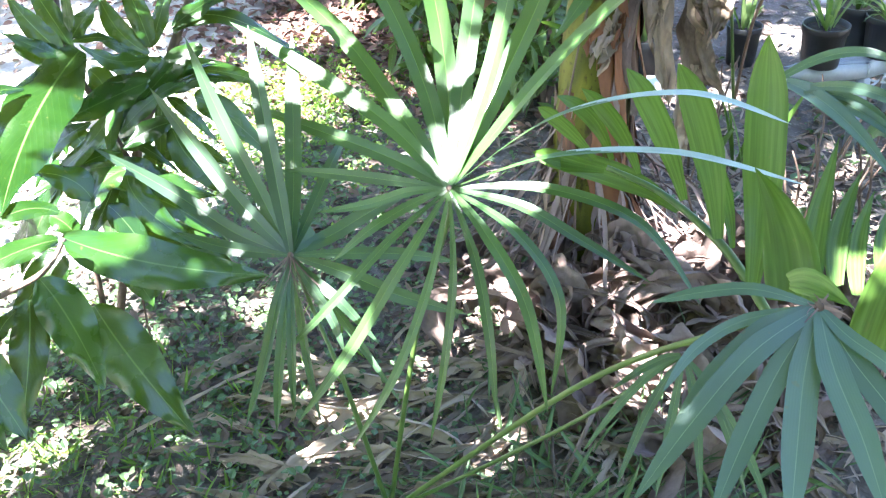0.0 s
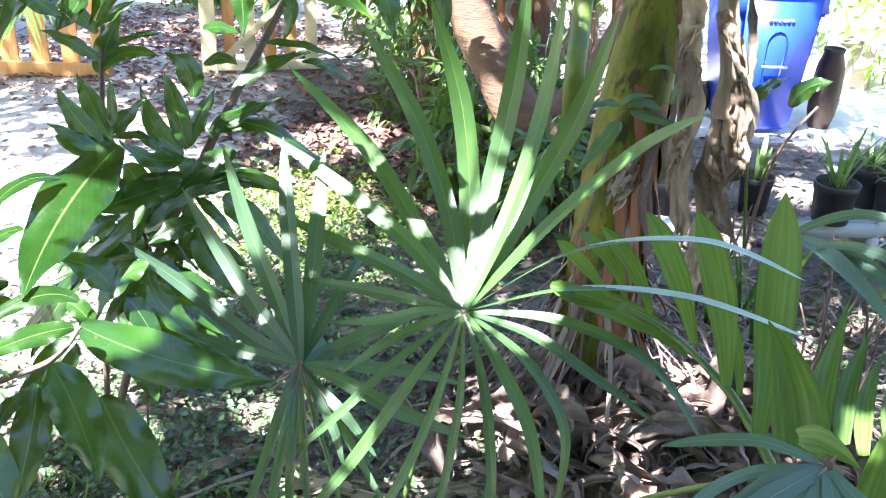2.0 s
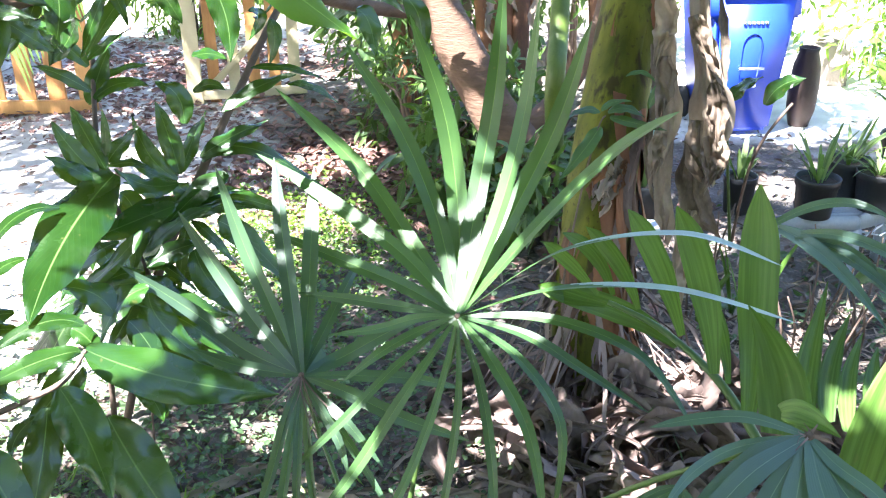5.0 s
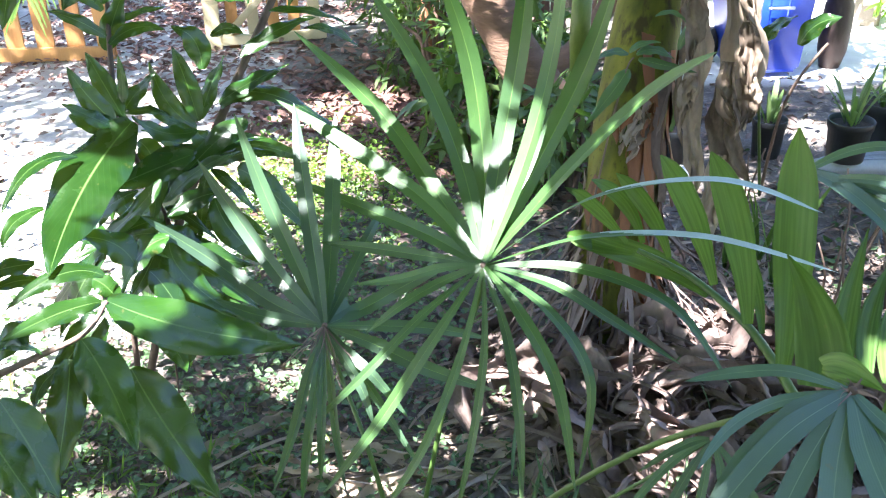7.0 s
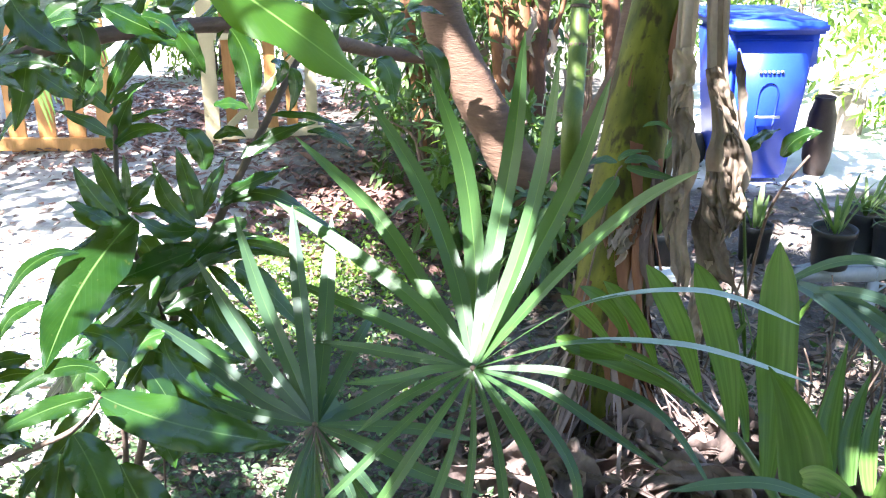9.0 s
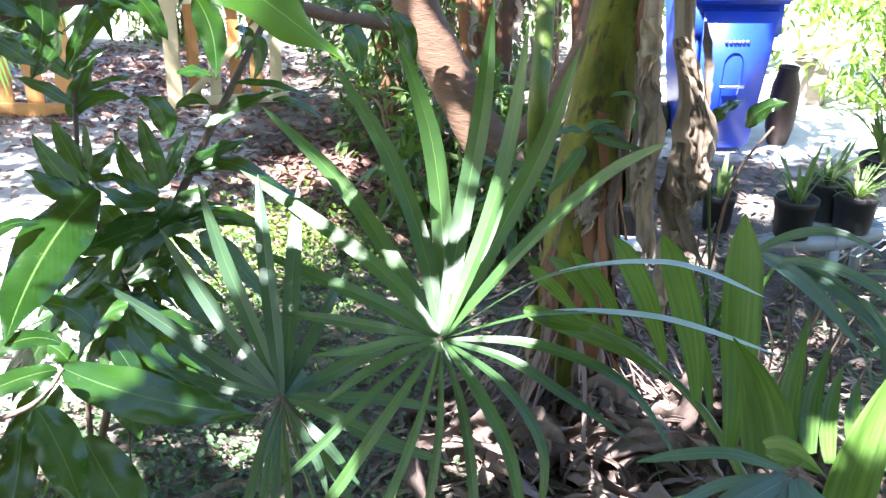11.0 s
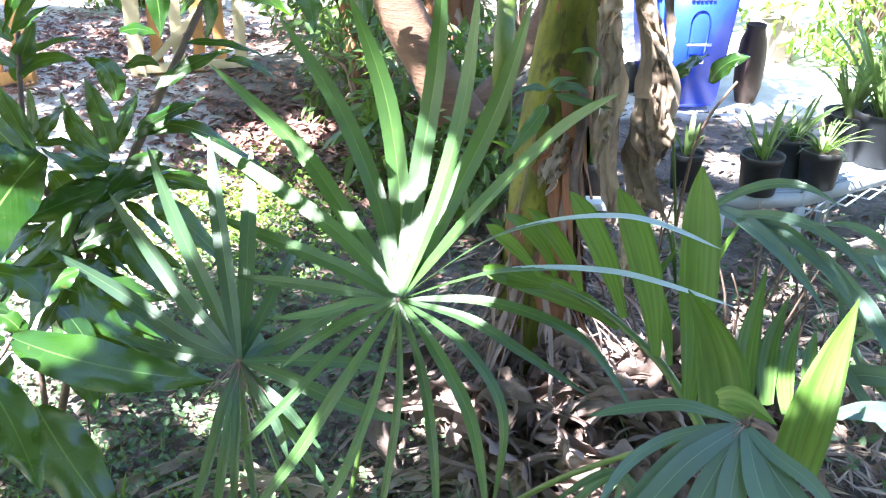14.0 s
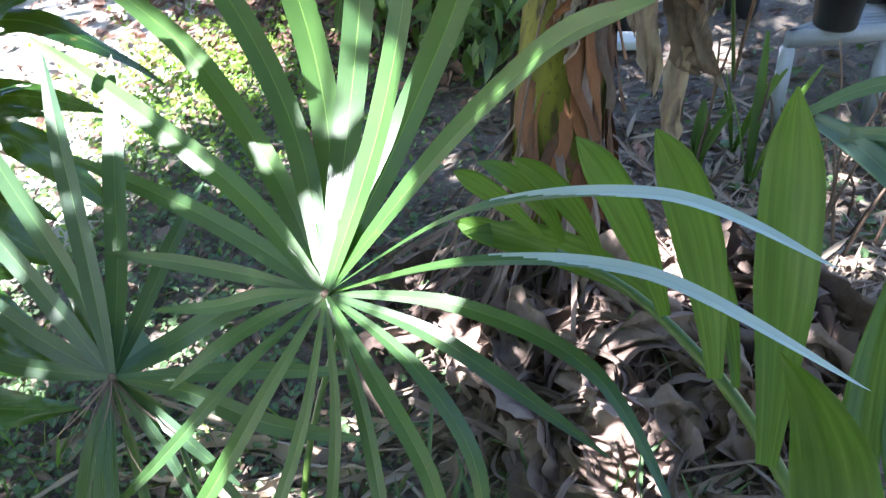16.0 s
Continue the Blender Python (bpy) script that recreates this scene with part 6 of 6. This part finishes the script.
body = part("body", taper(bmesh.new(), 0.02, 0.88, 0.38, 0.50, 0.42, 0.58, 0.025), BLUE, wheelie)
part("lid", box(bmesh.new(), (-0.285, -0.10, 0.90), (0.285, 0.63, 0.97), binm, 0.02), BLUE, wheelie)
part("rim", box(bmesh.new(), (-0.268, -0.085, 0.70), (0.268, 0.02, 0.905), binm @ Matrix.Rotation(radians(-4), 4, "X"), 0.015), BLUE, wheelie)
bm = bmesh.new()
arch = [(-0.055, 0.30), (0.055, 0.30), (0.06, 0.55)] + [(0.06 * math.cos(a * math.pi / 8), 0.55 + 0.07 * math.sin(a * math.pi / 8)) for a in range(1, 8)] + [(-0.06, 0.55)]
tilt = lambda z: -0.05 * (z - 0.02) / 0.82
fr = [bm.verts.new(binm @ Vector((x, tilt(z) - 0.006, z))) for x, z in arch]
bk = [bm.verts.new(binm @ Vector((x * 0.85, tilt(z) + 0.004, z * 0.97 + 0.012))) for x, z in arch]
bm.faces.new(bk)
for k in range(len(arch)):
    bm.faces.new((fr[k], fr[(k + 1) % len(arch)], bk[(k + 1) % len(arch)], bk[k]))
part("grip_recess", bm, BLUE_SHADE, body)
part("lift_bar", tube(bmesh.new(), [binm @ Vector((-0.075, -0.055, 0.42)), binm @ Vector((0, -0.055, 0.42)), binm @ Vector((0.075, -0.055, 0.42))], 0.009, 0.009, 8, 4), STEEL, body, "steel bar")
for sx in (-1, 1):
    bm = bmesh.new()
    bmesh.ops.create_cone(bm, cap_ends=True, segments=24, radius1=0.10, radius2=0.10, depth=0.05, matrix=binm @ Matrix.Translation((sx * 0.22, 0.42, 0.10)) @ Matrix.Rotation(math.pi / 2, 4, "Y"))
    bmesh.ops.bevel(bm, geom=bm.edges[:], offset=0.008, segments=2, affect="EDGES")
    part("wheel", bm, RUBBER, wheelie)
bm = bmesh.new()
for k in range(6):
    box(bm, (-0.075 + k * 0.026, -0.0455, 0.672), (-0.075 + k * 0.026 + 0.016, -0.036, 0.690), binm)
part("embossed_mark", bm, STEEL, body)

# ---- brown jar and stone block beside the bin ----
bm = bmesh.new()
lathe(bm, [(0.0, 0.0), (0.06, 0.0), (0.085, 0.10), (0.092, 0.24), (0.082, 0.38), (0.058, 0.46), (0.064, 0.49), (0.052, 0.49), (0.047, 0.45), (0.0, 0.43)], (1.525, 5.82, lie(1.525, 5.82)))
solo("clay_jar", bm, CLAY, "tall brown clay jar standing beside the blue bin", "jar", smooth=True)
solo("stone_block", box(bmesh.new(), (1.72, 6.75, -0.02), (2.02, 6.95, 0.34), None, 0.02), STONE, "grey-brown stone block beside the clay jar", "block")

# ---- bench and pots ----
TOP = 0.315
fl, fc = Vector((0.975, 3.44, 0)), Vector((1.300, 3.51, 0))
br_ = fc + Vector((0.475, 0.35, 0)) * 2.2
bl_ = fl + (br_ - fc)
bench = thing("bench", (fc.x, fc.y, lie(fc.x, fc.y)), "low grey plastic bench with lattice top holding plant pots", "bench")


def rail(a, b, z0, z1, t=0.03, name="rail", parent=None):
    d = (b - a)
    m = Matrix.Translation((a.x, a.y, 0)) @ Matrix.Rotation(math.atan2(d.y, d.x), 4, "Z")
    part(name, box(bmesh.new(), (-0.012, -t / 2, z0), (d.length + 0.012, t / 2, z1), m, 0.005), BENCHM, parent or bench)


for a, b in ((fl, fc), (fc, br_), (bl_, br_), (fl, bl_)):
    rail(a, b, TOP - 0.06, TOP)
for k in range(1, 22):
    a = fl + (bl_ - fl) * (k / 22)
    rail(a, a + (fc - fl), TOP - 0.012, TOP - 0.002, 0.032, "slat")
mid1, mid2 = fl + (bl_ - fl) * 0.5, fc + (br_ - fc) * 0.5
for q in (fl, fc, bl_, br_, mid1, mid2):
    part("leg", box(bmesh.new(), (q.x - 0.022, q.y - 0.02, lie(q.x, q.y) - 0.02), (q.x + 0.022, q.y + 0.02, TOP - 0.055), None, 0.006), BENCHM, bench)
for k in range(9):
    a, b = fc + (br_ - fc) * (k / 9), fc + (br_ - fc) * ((k + 1) / 9)
    part("lattice_strip", tube(bmesh.new(), [(a.x, a.y - 0.012, TOP - 0.06), (b.x, b.y - 0.012, TOP - 0.11)], 0.005, 0.005, 4, 2), BENCHM, bench)
    part("lattice_strip", tube(bmesh.new(), [(a.x, a.y - 0.02, TOP - 0.11), (b.x, b.y - 0.02, TOP - 0.06)], 0.005, 0.005, 4, 2), BENCHM, bench)


def pot(at, r, h, plant, seed, label="black plastic nursery pot on the bench"):
    at = Vector(at)
    t = thing("plant_pot", at, label, "plant pot", "nursery pots")
    bm = bmesh.new()
    lathe(bm, [(0.0, 0.0), (r * 0.80, 0.0), (r * 0.82, 0.006), (r * 0.95, h * 0.80), (r * 1.0, h * 0.80), (r * 1.03, h * 0.985), (r * 1.02, h), (r * 0.97, h), (r * 0.95, h * 0.9), (r * 0.9, h * 0.86)], at, 32)
    shell = part("shell", bm, POT, t)
    bm = bmesh.new()
    lathe(bm, [(0.0, h * 0.90), (r * 0.5, h * 0.885), (r * 0.96, h * 0.87)], at, 20)
    part("soil", bm, SOIL, t)
    rr = random.Random(seed)
    n, ln, wd, spread = plant
    top = at + Vector((0, 0, h * 0.88))
    for k in range(n):
        a = rr.uniform(0, 6.28)
        l = ln * rr.uniform(0.5, 1.15)
        o = Vector((math.cos(a), math.sin(a), 0))
        b0 = top + o * r * 0.35 * rr.random()
        lean = spread * rr.uniform(0.3, 1.2)
        tip = b0 + o * l * lean + Vector((0, 0, l * max(0.1, 1.0 - 0.5 * lean)))
        md = (b0 + tip) / 2 + Vector((0, 0, l * 0.16 * lean))
        bm = bmesh.new()
        face = Vector((-o.x, -o.y, 0.5)).normalized()
        blade(bm, lambda s: bez(b0, md, tip, s), 7, lambda s: wd * (0.3 + 0.7 * math.sin(math.pi * (0.1 + 0.88 * s))) * (1 if s < 0.95 else 0.4), face, 0.3, 0, 2, rr.uniform(-0.4, 0.4))
        part("leaf", bm, SPIKE, t)
    return t


SPIKE = leaf_mat("pot_plant_leaf", (0.07, 0.11, 0.045), (0.17, 0.23, 0.09), (0.2, 0.26, 0.1), 0.45, 0.3, "long")
pz = TOP + 0.001
pot((1.118, 3.49, pz), 0.085, 0.160, (16, 0.26, 0.016, 0.7), 1)
pot((1.375, 3.60, pz), 0.088, 0.160, (40, 0.17, 0.009, 1.2), 2)
pot((1.285, 3.72, pz), 0.092, 0.165, (20, 0.22, 0.016, 0.8), 3)
pot((1.70, 3.92, pz), 0.125, 0.23, (34, 0.50, 0.026, 0.6), 4)
pot((1.58, 3.98, pz), 0.11, 0.2, (20, 0.3, 0.03, 0.5), 5)
pot((0.49, 4.15, lie(0.49, 4.15) + 0.0), 0.11, 0.20, (16, 0.28, 0.03, 0.5), 6, "black plastic nursery pot standing behind the banana stem")
pot((0.965, 4.30, lie(0.965, 4.30)), 0.08, 0.19, (14, 0.25, 0.024, 0.5), 7, "black plastic nursery pot standing on the ground by the bench")

# ---- picket fence and open gate ----
fence = thing("picket_fence", (-3.07, 5.38, 0.0), "low tan wooden picket fence beside the drive", "fence")
F0, F1 = Vector((-6.2, 4.75, 0)), Vector((-3.02, 5.40, 0))
fd = (F1 - F0)
fm = Matrix.Translation(F0) @ Matrix.Rotation(math.atan2(fd.y, fd.x), 4, "Z")


def picket(bm, m, x, w, h, t, z0=-0.02):
    p = [(x - w / 2, z0), (x + w / 2, z0), (x + w / 2, h - w * 0.6), (x, h), (x - w / 2, h - w * 0.6)]
    a = [bm.verts.new(m @ Vector((q, -t / 2, z))) for q, z in p]
    b = [bm.verts.new(m @ Vector((q, t / 2, z))) for q, z in p]
    bm.faces.new(a), bm.faces.new(b[::-1])
    for k in range(5):
        bm.faces.new((a[k], b[k], b[(k + 1) % 5], a[(k + 1) % 5]))
    return bm


n_p = int(fd.length / 0.195)
for k in range(n_p + 1):
    part("picket", picket(bmesh.new(), fm, fd.length - k * 0.195, 0.112, 0.92 + 0.01 * math.sin(k * 5), 0.018), WOOD, fence, smooth=False)
for z in (0.0, 0.58):
    part("rail", box(bmesh.new(), (0, -0.048, z), (fd.length + 0.05, -0.010, z + 0.085), fm, 0.004), WOOD, fence, smooth=False)
gate = thing("picket_gate", (-2.38, 5.68, 0.0), "open cream and tan wooden picket gate", "gate")
G0, G1 = Vector((-2.40, 5.68, 0)), Vector((-1.72, 5.98, 0))
gd = G1 - G0
gm = Matrix.Translation(G0) @ Matrix.Rotation(math.atan2(gd.y, gd.x), 4, "Z")
part("post", box(bmesh.new(), (-0.05, -0.05, 0.0), (0.05, 0.05, 1.02), gm, 0.006), CREAM, gate, smooth=False)
part("post", box(bmesh.new(), (-0.065, -0.065, 1.02), (0.065, 0.065, 1.05), gm, 0.006), CREAM, gate, smooth=False)
for k in range(5):
    part("picket", picket(bmesh.new(), gm, 0.13 + 0.135 * k, 0.075, 0.95, 0.018), CREAM if k in (1, 4) else WOOD, gate, smooth=False)
for z in (0.03, 0.70):
    part("rail", box(bmesh.new(), (0.05, -0.048, z), (gd.length, -0.010, z + 0.06), gm, 0.004), CREAM, gate, smooth=False)
part("brace", box(bmesh.new(), (0, -0.044, -0.022), (0.9, -0.011, 0.022), gm @ Matrix.Translation((0.06, 0, 0.07)) @ Matrix.Rotation(radians(-44), 4, "Y"), 0.004), CREAM, gate, smooth=False)

# ---- pale house wall behind the fence and pale board by the banana ----
solo("house_wall", box(bmesh.new(), (-8.0, 6.3, 0.0), (-3.5, 6.5, 3.0), Matrix.Rotation(radians(6), 4, "Z")), STUCCO, "pale stucco house wall behind the fence", "wall", "structure")
solo("white_board", box(bmesh.new(), (0.36, 3.92, 0.0), (0.62, 4.02, 0.035), None, 0.004), BOARDM, "white board lying on the ground under a pot", "board")
bm = bmesh.new()
box(bm, (0.50, 5.35, 0.0), (0.62, 5.43, 1.10), None, 0.02)
solo("teal_panel", bm, TEAL, "pale teal plastic panel standing behind the banana plant", "panel")


# ---- shrubs and weeds ----
def shrub(name, at, radii, n, size, material, label, category="shrub", stems=7, seed=1):
    at = Vector(at)
    t = thing(name, at, label, category)
    rr = random.Random(seed)
    bm = bmesh.new()
    for k in range(stems):
        a, q = rr.uniform(0, 6.28), rr.uniform(0.2, 0.8)
        e = at + Vector((math.cos(a) * radii[0] * q, math.sin(a) * radii[1] * q, radii[2] * rr.uniform(1.0, 1.8)))
        md = at + (e - at) * 0.5 + Vector((rr.uniform(-0.1, 0.1), rr.uniform(-0.1, 0.1), 0.1))
        tube(bm, [at + Vector((math.cos(a) * 0.05, math.sin(a) * 0.05, -0.02)), md, e], 0.018, 0.006, 6, 8, 0.1)
    part("stem", bm, TWIG, t)
    crown(t, at + Vector((0, 0, radii[2])), radii, n, size, material)
    return t


shrub("shrub", (-0.75, 5.5, 0), (0.75, 0.55, 0.75), 1500, 0.11, SHRUB, "leafy dark green shrub behind the leaf litter", seed=1)
shrub("shrub", (-0.05, 4.8, 0), (0.5, 0.4, 0.30), 420, 0.13, SHRUB, "broad-leaved green shrub beside the mango trunk", seed=2)
shrub("shrub", (-1.2, 6.6, 0), (0.9, 0.6, 1.1), 1800, 0.12, SHRUB, "leafy green shrub beside the gate", seed=3)
shrub("shrub", (0.1, 6.9, 0), (1.0, 0.6, 1.3), 2000, 0.13, SHRUB, "tall green shrub behind the mango trunk", seed=4)
shrub("shrub", (-0.75, 4.95, 0), (0.42, 0.32, 0.30), 650, 0.10, SHRUB, "low leafy shrub at the edge of the litter", seed=11)
shrub("shrub", (-0.25, 4.5, 0), (0.42, 0.35, 0.36), 650, 0.11, SHRUB, "leafy shrub beside the mango trunk", seed=12)
shrub("shrub", (0.05, 3.75, 0), (0.3, 0.3, 0.25), 320, 0.12, SHRUB, "low broad-leaved plant behind the banana stem", seed=13)
shrub("shrub", (-0.35, 4.1, 0), (0.35, 0.35, 0.28), 380, 0.13, SHRUB, "low green plant with broad leaves in litter", seed=5)
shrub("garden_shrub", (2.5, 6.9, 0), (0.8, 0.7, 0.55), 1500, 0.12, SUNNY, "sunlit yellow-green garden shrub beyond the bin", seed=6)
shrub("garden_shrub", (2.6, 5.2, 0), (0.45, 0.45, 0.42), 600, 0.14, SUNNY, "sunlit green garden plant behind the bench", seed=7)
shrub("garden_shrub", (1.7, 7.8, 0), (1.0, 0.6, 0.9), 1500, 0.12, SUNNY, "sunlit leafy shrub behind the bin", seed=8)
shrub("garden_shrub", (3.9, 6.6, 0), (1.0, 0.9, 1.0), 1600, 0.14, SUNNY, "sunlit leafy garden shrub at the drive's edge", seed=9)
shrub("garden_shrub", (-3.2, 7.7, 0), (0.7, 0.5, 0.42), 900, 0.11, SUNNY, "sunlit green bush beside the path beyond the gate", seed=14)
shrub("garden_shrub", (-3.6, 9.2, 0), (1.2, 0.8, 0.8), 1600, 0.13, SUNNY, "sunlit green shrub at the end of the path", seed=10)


def scatter(name, n, where, size, slim, flat, material, label, category, lift=(0.0, 0.03), rise=0.3):
    """Loose leaves or weeds over the ground where where(x, y) says so."""
    pts = []
    while len(pts) < n:
        x, y = where()
        pts.append((x, y, lie(x, y) + RNG.uniform(*lift)))
    a = RNG.uniform(0, 6.28, n)
    d = np.stack([np.cos(a), np.sin(a), RNG.normal(0, rise, n)], 1)
    up = RNG.normal(size=(n, 3)) * flat + (0, 0, 1)
    k = RNG.uniform(0.5, 1.3, n) * size
    me = leaf_cloud(name, pts, d, up, k, k * RNG.uniform(slim * 0.7, slim * 1.3, n), 0.3, 0.1)
    ob = new(name, me)
    me.materials.append(material)
    return tagged(ob, label, category, kind="stuff")


scatter("leaf_litter", 3200, lambda: (RNG.normal(-0.75, 0.55), RNG.normal(4.6, 0.5)), 0.085, 0.45, 0.5, RUST, "red-brown fallen leaves round the shrubs", "litter")
scatter("leaf_litter", 5200, lambda: (RNG.normal(-0.2, 1.5), RNG.normal(3.3, 1.3)), 0.06, 0.45, 0.5, LITTER, "brown fallen leaves and twigs over the soil", "litter")
scatter("leaf_litter", 2200, lambda: (RNG.normal(1.0, 0.45), RNG.normal(2.5, 0.5)), 0.13, 0.10, 0.6, STRAW, "dry brown straw and shreds under the bench", "litter", (0.005, 0.05), 0.2)
scatter("leaf_litter", 2600, lambda: (RNG.normal(0.9, 0.7), RNG.normal(2.6, 0.7)), 0.06, 0.35, 0.6, LITTER, "brown leaf litter under the bench", "litter")
scatter("leaf_litter", 1700, lambda: (RNG.normal(-2.9, 1.0), RNG.normal(5.35, 0.35)), 0.06, 0.4, 0.4, RUST, "scattered fallen leaves on the drive", "litter")
scatter("leaf_litter", 3400, lambda: (RNG.normal(-2.9, 0.8), RNG.normal(6.6, 0.6)), 0.07, 0.4, 0.4, RUST, "red-brown fallen leaves beyond the gate", "litter")
scatter("leaf_litter", 3500, lambda: (RNG.normal(-0.3, 0.8), RNG.normal(1.7, 0.45)), 0.05, 0.35, 0.6, LITTER, "dry leaf scraps under the fan palm", "litter")
scatter("ground_weeds", 9000, lambda: (RNG.normal(-0.85, 0.55), RNG.normal(2.2, 0.75)), 0.024, 0.75, 0.5, WEED, "low green weeds covering the soil", "weeds", (0.01, 0.06), 0.4)
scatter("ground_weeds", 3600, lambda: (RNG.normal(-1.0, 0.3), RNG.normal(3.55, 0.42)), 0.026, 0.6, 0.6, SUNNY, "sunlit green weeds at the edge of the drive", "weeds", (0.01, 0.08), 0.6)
scatter("ground_weeds", 1500, lambda: (RNG.normal(1.6, 0.5), RNG.normal(2.9, 0.6)), 0.04, 0.6, 0.6, WEED, "low green weeds beside the bench", "weeds", (0.01, 0.06), 0.5)
scatter("ground_weeds", 7000, lambda: (RNG.uniform(-4.5, 4.5), RNG.uniform(-5.0, 1.2)), 0.06, 0.5, 0.6, WEED, "low green weeds and grass over the open soil", "weeds", (0.0, 0.05), 0.6)
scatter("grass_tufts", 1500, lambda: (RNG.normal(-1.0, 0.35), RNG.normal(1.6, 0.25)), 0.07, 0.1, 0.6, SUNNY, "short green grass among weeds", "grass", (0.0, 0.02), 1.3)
scatter("grass_tufts", 900, lambda: (RNG.normal(0.35, 0.3), RNG.normal(1.45, 0.2)), 0.16, 0.06, 0.6, WEED, "long green grass blades under the palms", "grass", (0.0, 0.03), 1.4)

# ---- woods added all round, taller behind the view to block sky ----
for k in range(24):
    a = 2 * math.pi * k / 24
    r = 9.6 + 1.0 * math.sin(k * 2.7) + (2.0 if math.cos(a) > 0.3 else 0.0)
    x, y = r * math.sin(a), 2.5 + r * math.cos(a)
    shrub("added_hedge_tree", (x, y, 0), (2.1, 2.1, (3.6 if math.cos(a) < 0.1 else 1.6) + 0.35 * math.sin(k * 1.7)), 1500, 0.36, SHRUB, "tall leafy green tree added round the garden", "tree", 5, 40 + k)
